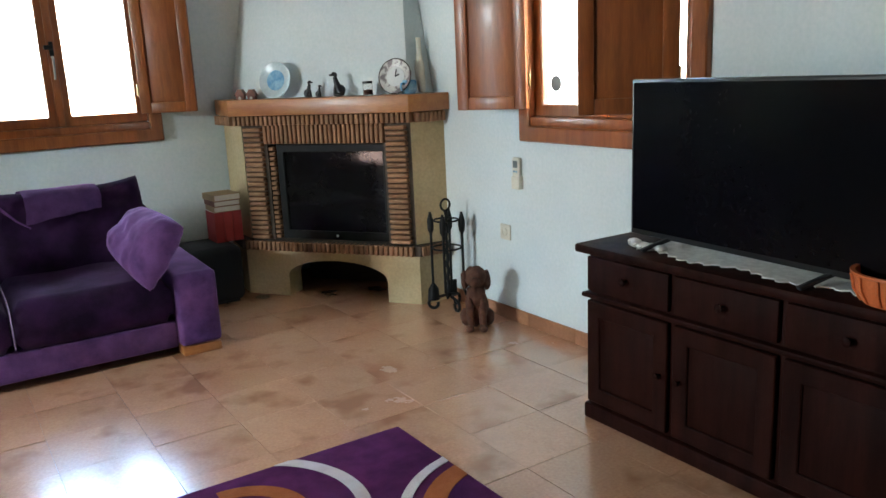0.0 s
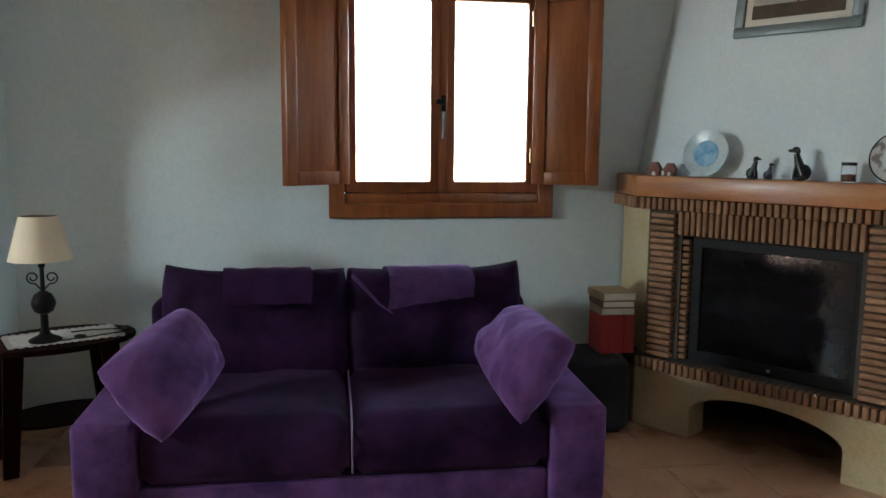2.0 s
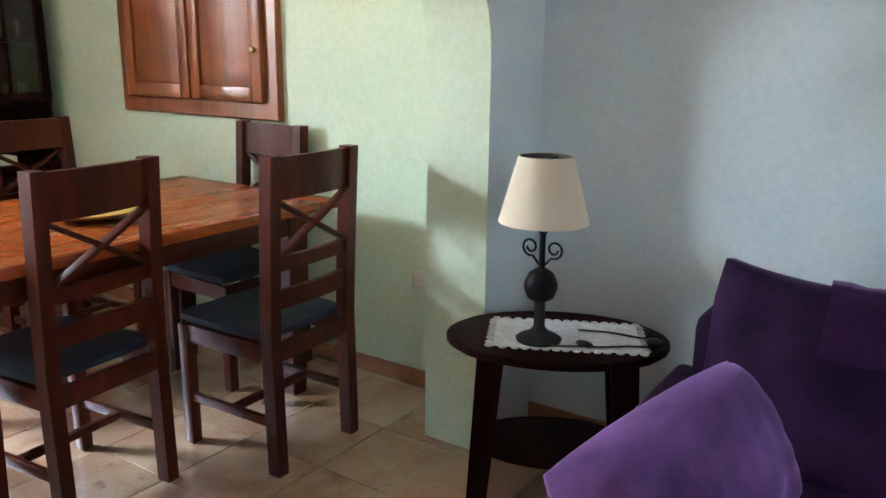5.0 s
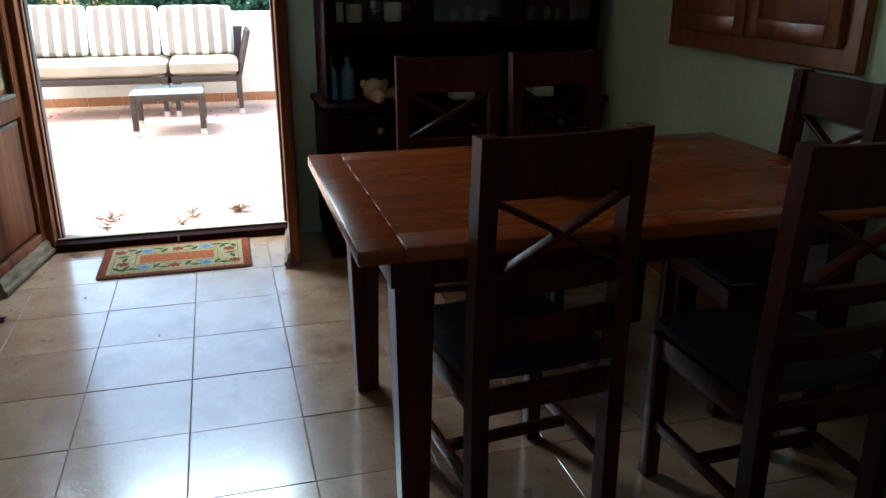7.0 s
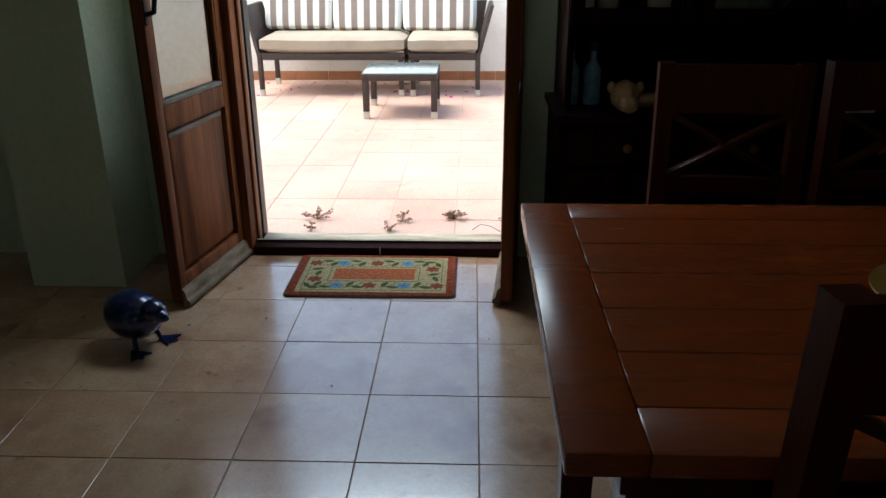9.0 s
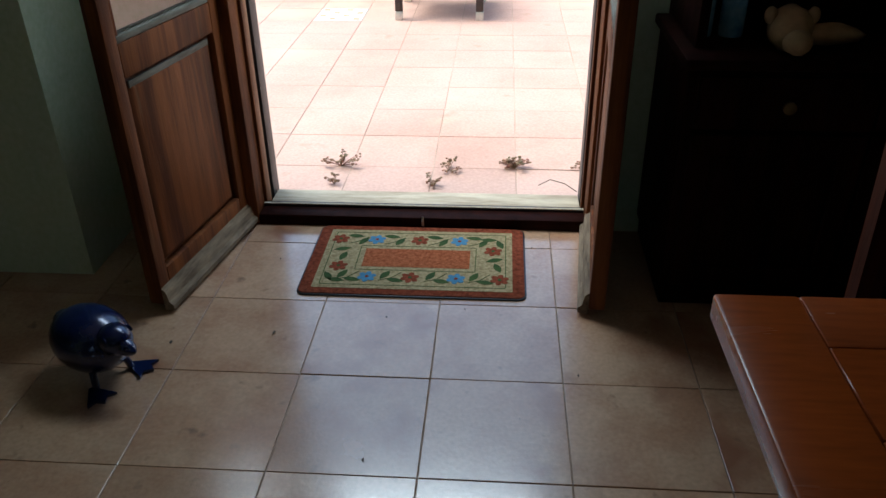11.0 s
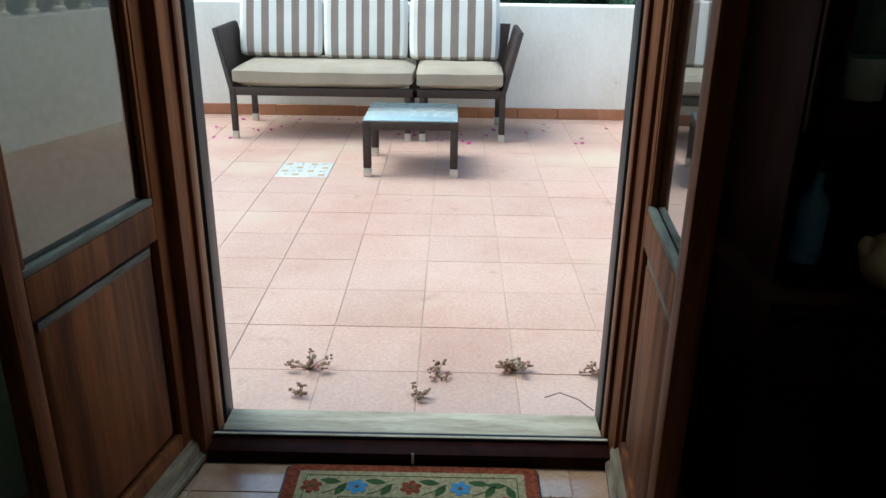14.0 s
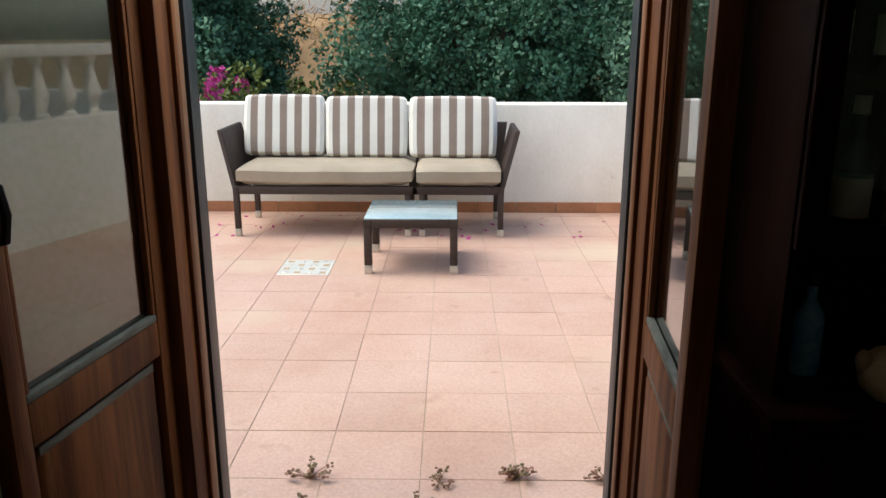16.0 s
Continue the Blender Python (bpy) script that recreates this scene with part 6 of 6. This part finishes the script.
def terrace_sofa():
    """Faces +x; back towards the parapet."""
    t = thing("garden_sofa", pose(0, 0, ZT), "dark rattan garden sofa with striped back cushions", "garden sofa")
    xf, xb, ya, yb = -8.28, -8.93, 1.155, 3.125
    z = 0.35
    base = bmesh.new()
    for a, b, p, q in ((xb, xf, ya, ya + 0.045), (xb, xf, yb - 0.045, yb), (xf - 0.045, xf, ya + 0.045, yb - 0.045), (xb, xb + 0.045, ya + 0.045, yb - 0.045), (xb, xf, 2.455, 2.50)):
        box(base, a, b, p, q, z - 0.035, z + 0.025, 0.006)
    part("seat_frame", base, RATTAN, t)
    for x in (xf - 0.022, xb + 0.022):
        for y in (ya + 0.022, 2.425, 2.53, yb - 0.022):
            lg = part("leg", rattan_leg(bmesh.new(), x, y, 0.055, z - 0.03), RATTAN, t)
            part("steel_cap", rattan_leg(bmesh.new(), x, y, 0.0, 0.058, 0.0225), STEEL, lg, "brushed steel leg cap")
    for s, y in ((-1, ya), (1, yb)):
        o = s * 0.115
        arm = bmesh.new()
        th = -s * 0.035
        a = [(xf, y, z), (xb, y, z), (xb, y + th, z), (xf, y + th, z)]
        b = [(xf - 0.10, y + o, 0.765), (xb - 0.02, y + o, 0.765), (xb - 0.02, y + o + th, 0.765), (xf - 0.10, y + o + th, 0.765)]
        loft(arm, a, b)
        bmesh.ops.bevel(arm, geom=arm.edges[:], offset=0.006, segments=2, affect="EDGES")
        part("armrest", arm, RATTAN, t)
    bk = bmesh.new()
    a = [(xb + 0.03, ya, z), (xb, ya, z), (xb, yb, z), (xb + 0.03, yb, z)]
    b = [(xb - 0.06, ya - 0.06, 0.765), (xb - 0.09, ya - 0.06, 0.765), (xb - 0.09, yb + 0.06, 0.765), (xb - 0.06, yb + 0.06, 0.765)]
    loft(bk, a, b)
    part("backrest", bk, RATTAN, t)
    for p, q in ((ya + 0.02, 2.468), (2.484, yb - 0.02)):
        bm = bmesh.new()
        cushion(bm, 0.66, q - p, 0.150, Matrix.Translation((-8.60, (p + q) / 2, 0.449)), 0.16, 16, 0.003, p)
        part("seat_cushion", bm, TAUPE, t, "taupe canvas seat cushion")
    for i, (p, q) in enumerate(((1.145, 1.765), (1.775, 2.405), (2.415, 3.09))):
        w, h, th = q - p, 0.47, 0.13
        m = Matrix.Translation((-8.79 + 0.012 * i, (p + q) / 2, 0.512 + h / 2 - (0.0 if i else -0.01))) @ pose(0, 0, 0, 0, -14, 0) @ pose(0, 0, 0, 90 - 2 * (i == 0), 0, 90)
        k = 11
        # stripes of cloth sewn side by side
        body = bmesh.new()
        cushion(body, w, h, th, Matrix.Identity(4), 0.30, 22, 0.002, i)
        for v in body.verts:
            u, s = abs(v.co.x) / (w / 2), abs(v.co.y) / (h / 2)
            if u > 0.8 and s > 0.8:
                d = math.hypot(u - 0.8, s - 0.8)
                if d > 0.2:
                    v.co.x *= (0.8 + (u - 0.8) * 0.2 / d) / u
                    v.co.y *= (0.8 + (s - 0.8) * 0.2 / d) / s
        ob = part("back_cushion", body, STRIPE_WHITE, t, "white and taupe striped back cushion")
        ob.data.materials.append(STRIPE_TAUPE)
        for f in ob.data.polygons:
            c = sum((ob.data.vertices[v].co.x for v in f.vertices), 0.0) / len(f.vertices)
            f.material_index = int(math.floor((c + w / 2) / w * k)) % 2
        ob.matrix_local = m


terrace_sofa()


def coffee_table():
    t = thing("coffee_table", pose(0, 0, ZT), "square dark rattan garden table with a glass top", "coffee table")
    x0, x1, y0, y1, z = -7.905, -7.35, 2.205, 2.785, 0.345
    fr = bmesh.new()
    for a, b, p, q in ((x0, x1, y0, y0 + 0.05), (x0, x1, y1 - 0.05, y1), (x0, x0 + 0.05, y0 + 0.05, y1 - 0.05), (x1 - 0.05, x1, y0 + 0.05, y1 - 0.05)):
        box(fr, a, b, p, q, z - 0.05, z, 0.005)
    part("table_frame", fr, RATTAN, t)
    part("woven_deck", bx(x0 + 0.05, x1 - 0.05, y0 + 0.05, y1 - 0.05, z - 0.02, z - 0.006), RATTAN, t)
    part("glass_top", bx(x0 + 0.005, x1 - 0.005, y0 + 0.005, y1 - 0.005, z + 0.002, z + 0.010, 0.002), TABLE_GLASS, t)
    for x in (x0 + 0.025, x1 - 0.025):
        for y in (y0 + 0.025, y1 - 0.025):
            lg = part("leg", rattan_leg(bmesh.new(), x, y, 0.055, z - 0.05, 0.024), RATTAN, t)
            part("steel_cap", rattan_leg(bmesh.new(), x, y, 0.0, 0.058, 0.0255), STEEL, lg, "brushed steel leg cap")


coffee_table()


def weed(x, y, seed, spread, n):
    """A small succulent growing out of a joint."""
    rnd = random.Random(seed)
    bm = bmesh.new()
    for i in range(n):
        a = rnd.uniform(0, 6.28)
        r = spread * rnd.random()
        h = 0.012 + 0.030 * rnd.random()
        q = (r * math.cos(a) * 0.8, r * math.sin(a), h)
        tube(bm, [(0, 0, -0.004), (q[0] * 0.5, q[1] * 0.5, h * 0.6), q], 0.0016, 4)
        for k in range(5):
            b = rnd.uniform(0, 6.28)
            blob(bm, (q[0] + 0.008 * math.cos(b), q[1] + 0.008 * math.sin(b), q[2] + rnd.uniform(-0.006, 0.006)), (0.006, 0.006, 0.0035), None, 1)
    ob = part("weed", bm, SUCCULENT, None, angle=80)
    ob.location = (x, y, ZT)
    tagged(ob, "small reddish succulent weed in a terrace joint", "weed", "weeds in the terrace joints")


weed(-5.03, 2.27, 1, 0.075, 18)
weed(-5.00, 2.71, 2, 0.05, 9)
weed(-4.86, 2.66, 5, 0.04, 7)
weed(-5.04, 2.965, 3, 0.065, 26)
weed(-5.02, 3.27, 4, 0.07, 16)
weed(-4.86, 2.275, 6, 0.03, 6)
tw = part("twig", tube(bmesh.new(), [(-4.87, 3.06, ZT + 0.004), (-4.83, 3.10, 0.026), (-4.78, 3.15, 0.034), (-4.73, 3.19, 0.027)], 0.0018, 5), BARK, None)
tagged(tw, "thin dry twig lying on the door sill", "twig")

pet = bmesh.new()
rnd = random.Random(9)
for i in range(64):
    x, y = rnd.uniform(-9.05, -8.2), rnd.uniform(0.7, 4.6)
    s = rnd.uniform(0.012, 0.028)
    m = pose(x, y, ZT + 0.006, rnd.uniform(-25, 25), rnd.uniform(-25, 25), rnd.uniform(0, 360))
    prism(pet, [(-s, 0), (0, s * 0.6), (s, 0), (0, -s * 0.6)], 0, 0.0015, m)
tagged(part("fallen_petals", pet, PINK, None), "dried magenta petals scattered on the terrace", "petals", kind="stuff")


# ---- trees and bushes beyond the parapet ----
def leaf_cloud(name, mat, centres, per, size, seed, parent=None, slim=0.32):
    """Many small leaves round clump centres (x, y, z, r)."""
    r = np.random.RandomState(seed)
    c = np.repeat(np.array(centres), per, axis=0)
    n = len(c)
    d = r.normal(size=(n, 3))
    d /= np.linalg.norm(d, axis=1)[:, None]
    p = c[:, :3] + d * (c[:, 3] * r.uniform(0.35, 1.0, n) ** 0.6)[:, None]
    a = r.normal(size=(n, 3)) + d * 0.6 + np.array([0, 0, 0.25])
    a /= np.linalg.norm(a, axis=1)[:, None]
    b = np.cross(a, r.normal(size=(n, 3)))
    b /= np.linalg.norm(b, axis=1)[:, None]
    L = size * r.uniform(0.6, 1.3, n)[:, None]
    v = np.stack([p - a * L * 0.5, p + b * L * slim, p + a * L * 0.6, p - b * L * slim], axis=1).reshape(-1, 3)
    me = bpy.data.meshes.new(name)
    me.from_pydata(v.tolist(), [], np.arange(4 * n).reshape(-1, 4).tolist())
    me.materials.append(mat)
    ob = new(name, me)
    ob.parent = parent
    return ob


def tree(x, y, z0, h, rx, ry, mat, seed, clumps=150, per=130, size=0.085, label="dense grey-green olive tree beyond the parapet"):
    rnd = random.Random(seed)
    t = thing("olive_tree", pose(x, y, z0), label, "tree", "trees beyond the terrace")
    tr = bmesh.new()
    tube(tr, [(0, 0, 0), (0.06, 0.03, h * 0.15), (-0.05, 0.05, h * 0.3), (0.05, 0.0, h * 0.5)], 0.17, 9, 0.09)
    for k in range(7):
        a = k * 0.9 + rnd.random()
        e = (rx * 0.6 * math.cos(a), ry * 0.6 * math.sin(a), h * rnd.uniform(0.55, 0.9))
        tube(tr, [(0, 0, h * 0.25), (e[0] * 0.4, e[1] * 0.4, e[2] * 0.65), e], 0.07, 7, 0.015)
    part("trunk", tr, BARK, t)
    cs = []
    for i in range(clumps):
        a = rnd.uniform(0, 6.283)
        u = rnd.uniform(-0.85, 1)
        k = math.sqrt(max(0.0, 1 - u * u)) * rnd.uniform(0.55, 1.05)
        w = 1 + 0.25 * math.sin(3 * a + seed) + 0.15 * math.sin(5 * a)
        cs.append((rx * k * math.cos(a) * w, ry * k * math.sin(a) * w, h * 0.55 + u * h * 0.46 * rnd.uniform(0.7, 1.05), rnd.uniform(0.16, 0.38)))
    ob = leaf_cloud("crown", mat, cs, per, size, seed, t)
    return t


tree(-13.0, 3.12, -1.2, 4.6, 1.6, 1.5, LEAF, 11, 400, 290, 0.062)
tree(-12.0, 5.45, -1.2, 3.6, 1.0, 0.85, LEAF_PALE, 12, 190, 220, 0.06, label="silver-green young olive tree beyond the parapet")
tree(-13.0, -0.68, -1.2, 4.2, 1.2, 1.1, LEAF, 14, 330, 280, 0.062)
tree(-15.2, -1.9, -1.2, 5.0, 1.5, 1.6, LEAF, 18, 240, 150)
tree(-15.8, 7.6, -1.2, 5.4, 2.2, 2.6, LEAF, 15, 220, 130)
tree(-17.5, -3.6, -1.2, 5.2, 2.0, 2.0, LEAF, 16, 200, 130)
tree(-16.5, 4.2, -1.2, 5.6, 2.0, 2.3, LEAF, 17, 200, 130)


def bush(x, y, z0, r, h, mat, seed, name, label, per=110, clumps=46, size=0.06):
    rnd = random.Random(seed)
    t = thing(name, pose(x, y, z0), label, "bush")
    st = bmesh.new()
    for k in range(6):
        a = k * 1.05
        tube(st, [(0, 0, 0), (r * 0.4 * math.cos(a), r * 0.4 * math.sin(a), h * 0.5), (r * 0.7 * math.cos(a), r * 0.7 * math.sin(a), h * 0.9)], 0.02, 5, 0.006)
    part("stems", st, BARK, t)
    cs = [(r * rnd.uniform(-1, 1), r * rnd.uniform(-1, 1), h * rnd.uniform(0.25, 1.0), rnd.uniform(0.10, 0.2)) for i in range(clumps)]
    leaf_cloud("leaves", mat, cs, per, size, seed, t)
    return t, cs


bg, cs = bush(-9.95, 0.62, -1.2, 0.42, 2.28, LEAF_YELLOW, 31, "bougainvillea", "bougainvillea bush with magenta flowers behind the parapet")
leaf_cloud("flowers", PINK, [(c[0] + 0.05, c[1], c[2] + 0.12, 0.09) for c in cs if c[2] > 1.6 and c[1] < 0.25], 60, 0.045, 32, bg, 0.55)
bush(-12.2, 1.15, -1.2, 0.5, 2.0, LEAF_YELLOW, 33, "shrub", "yellow-green shrub between the olive trees")
bush(-11.2, 4.9, -1.2, 0.8, 1.7, LEAF, 34, "shrub", "dark green shrub below the olive trees", 120, 60)
bush(-11.4, 2.9, -1.2, 0.8, 1.8, LEAF, 35, "shrub", "dark green shrub below the olive trees", 120, 60)

# dry bank and a far white house in the gap between the trees
bank = bmesh.new()
loft(bank, [(-24, -7, -1.25), (-17, -7, -1.25), (-17, 9, -1.25), (-24, 9, -1.25)], [(-24, -7, 1.9), (-20.5, -7, 1.2), (-20.5, 9, 1.2), (-24, 9, 1.9)])
structure("bank", bank, EARTH, "dry sunburnt earth bank behind the trees", "ground")
tagged(leaf_cloud("dry_grass", DRYGRASS, [(-19.8 - 3.4 * random.random(), random.uniform(-6.5, 8.5), 0.9 + 0.9 * random.random(), 0.5) for i in range(160)], 60, 0.22, 41, None, 0.06), "dry straw-coloured grass on the bank", "grass", kind="stuff")


def far_house():
    t = thing("far_house", pose(-38, -1.0, 0.0), "distant white house behind the trees", "house")
    part("wall", bx(-4, 4, -4, 3.2, -1.2, 6.5, 0.05), FARWALL, t)
    part("roof", loft(bmesh.new(), [(-4.4, -4.4, 6.5), (4.4, -4.4, 6.5), (4.4, 3.6, 6.5), (-4.4, 3.6, 6.5)], [(-0.3, -4.0, 8.0), (0.3, -4.0, 8.0), (0.3, 3.2, 8.0), (-0.3, 3.2, 8.0)]), SKIRT, t)
    for y in (-2.2, 0.6):
        wdw = part("window", bx(3.98, 4.06, y, y + 0.9, 3.6, 4.9, 0.01), WOOD_DARK, t)
        part("pane", bx(4.055, 4.075, y + 0.08, y + 0.82, 3.68, 4.82), SCREEN, wdw)


far_house()


# ---- floor tiles, laid last ----
def tile_mesh(name, s, h, mat, c=0.0016):
    bm = bmesh.new()
    a, b = s / 2, s / 2 - c
    lo = [(-a, -a, -h), (a, -a, -h), (a, a, -h), (-a, a, -h)]
    mid = [(-a, -a, -c * 0.6), (a, -a, -c * 0.6), (a, a, -c * 0.6), (-a, a, -c * 0.6)]
    up = [(-b, -b, 0), (b, -b, 0), (b, b, 0), (-b, b, 0)]
    rings = [[bm.verts.new(p) for p in r] for r in (lo, mid, up)]
    for r, q in zip(rings, rings[1:]):
        for i in range(4):
            bm.faces.new((r[i], r[(i + 1) % 4], q[(i + 1) % 4], q[i]))
    bm.faces.new(rings[2])
    me = bpy.data.meshes.new(name)
    bm.to_mesh(me)
    bm.free()
    me.materials.append(mat)
    return me


def lay(me, parent, xs, ys, z, name, keep, skip=lambda x, y: False):
    """Tiles one by one where keep(x, y) holds; the rest joined into one part."""
    rnd = random.Random(5)
    rest_v, rest_f = [], []
    base = [tuple(v.co) for v in me.vertices]
    faces = [tuple(p.vertices) for p in me.polygons]
    for x in xs:
        for y in ys:
            if skip(x, y):
                continue
            dz = rnd.uniform(-0.0008, 0.0008)
            if keep(x, y):
                ob = new(name, me)
                ob.parent = parent
                ob.location = (x, y, z + dz)
                ob.rotation_euler = (rnd.uniform(-0.0015, 0.0015), rnd.uniform(-0.0015, 0.0015), rnd.choice((0, 1, 2, 3)) * math.pi / 2)
            else:
                k = len(rest_v)
                rest_v += [(v[0] + x, v[1] + y, v[2] + z) for v in base]
                rest_f += [tuple(i + k for i in f) for f in faces]
    if rest_v:
        m2 = bpy.data.meshes.new(name + "s")
        m2.from_pydata(rest_v, [], rest_f)
        m2.materials.append(me.materials[0])
        ob = new(name + "s_joined", m2)
        ob.parent = parent
        tagged(ob, kind="stuff")


P = 0.335
floor_ob = bpy.data.objects["floor"]
me = tile_mesh("floor_tile", P - 0.0035, 0.008, FLOOR_TILE, 0.0008)
x_first, y_first = -3.689 + P / 2, 2.746 + P / 2
xs = [x_first + i * P for i in range(-3, 7)]
ys = [y_first + j * P for j in range(-17, 7)]
lay(me, floor_ob, [x for x in xs if XW < x + 0.12 and x < -1.30], [y for y in ys if YS < y < YN + 0.1], 0.0, "tile", lambda x, y: y > 1.2)
xl = 0.22 + P / 2
xs2 = [xl + i * 0.326 for i in range(-5, 8)]
me2 = tile_mesh("floor_tile_living", 0.3245, 0.008, FLOOR_LIVING, 0.0005)
ys2 = [2.28 + 0.163 + j * 0.326 for j in range(-16, 9)]
lay(me2, floor_ob, [x for x in xs2 if -1.35 < x - 0.1 and x < XE + 0.1], [y for y in ys2 if YS < y < YN + 0.1], 0.0, "tile", lambda x, y: y > 1.5)
Q = 0.330
terr = bpy.data.objects["terrace_slab"]
me3 = tile_mesh("terrace_tile", Q - 0.004, 0.012, TERR_TILE)
xs3 = [-5.024 - Q / 2 + Q * i for i in range(-12, 2)]
ys3 = [2.646 + Q / 2 + Q * j for j in range(-18, 8)]
lay(me3, terr, xs3, ys3, ZT, "terrace_tile", lambda x, y: 0.0 < y < 5.6,
    lambda x, y: abs(x + 7.50) < 0.1 and abs(y - 1.82) < 0.12)
orn = thing("patterned_tile", pose(-7.499, 1.821, ZT), "cream patterned ceramic tile set in the terrace", "tile")
part("glazed_face", bx(-0.162, 0.162, -0.162, 0.162, -0.012, 0.001, 0.002, 1), CERAMIC, orn)
for i in range(4):
    for j in range(4):
        m = pose(-0.12 + 0.08 * i, -0.12 + 0.08 * j, 0.0005, 0, 0, 45 * ((i + j) % 2))
        part("motif", prism(bmesh.new(), [(0.030 * math.cos(k * 0.785) * (1 if k % 2 else 0.55), 0.030 * math.sin(k * 0.785) * (1 if k % 2 else 0.55)) for k in range(8)], 0, 0.0016, m), GREY_GLAZE if (i + j) % 2 else BROWNBOOK, orn)
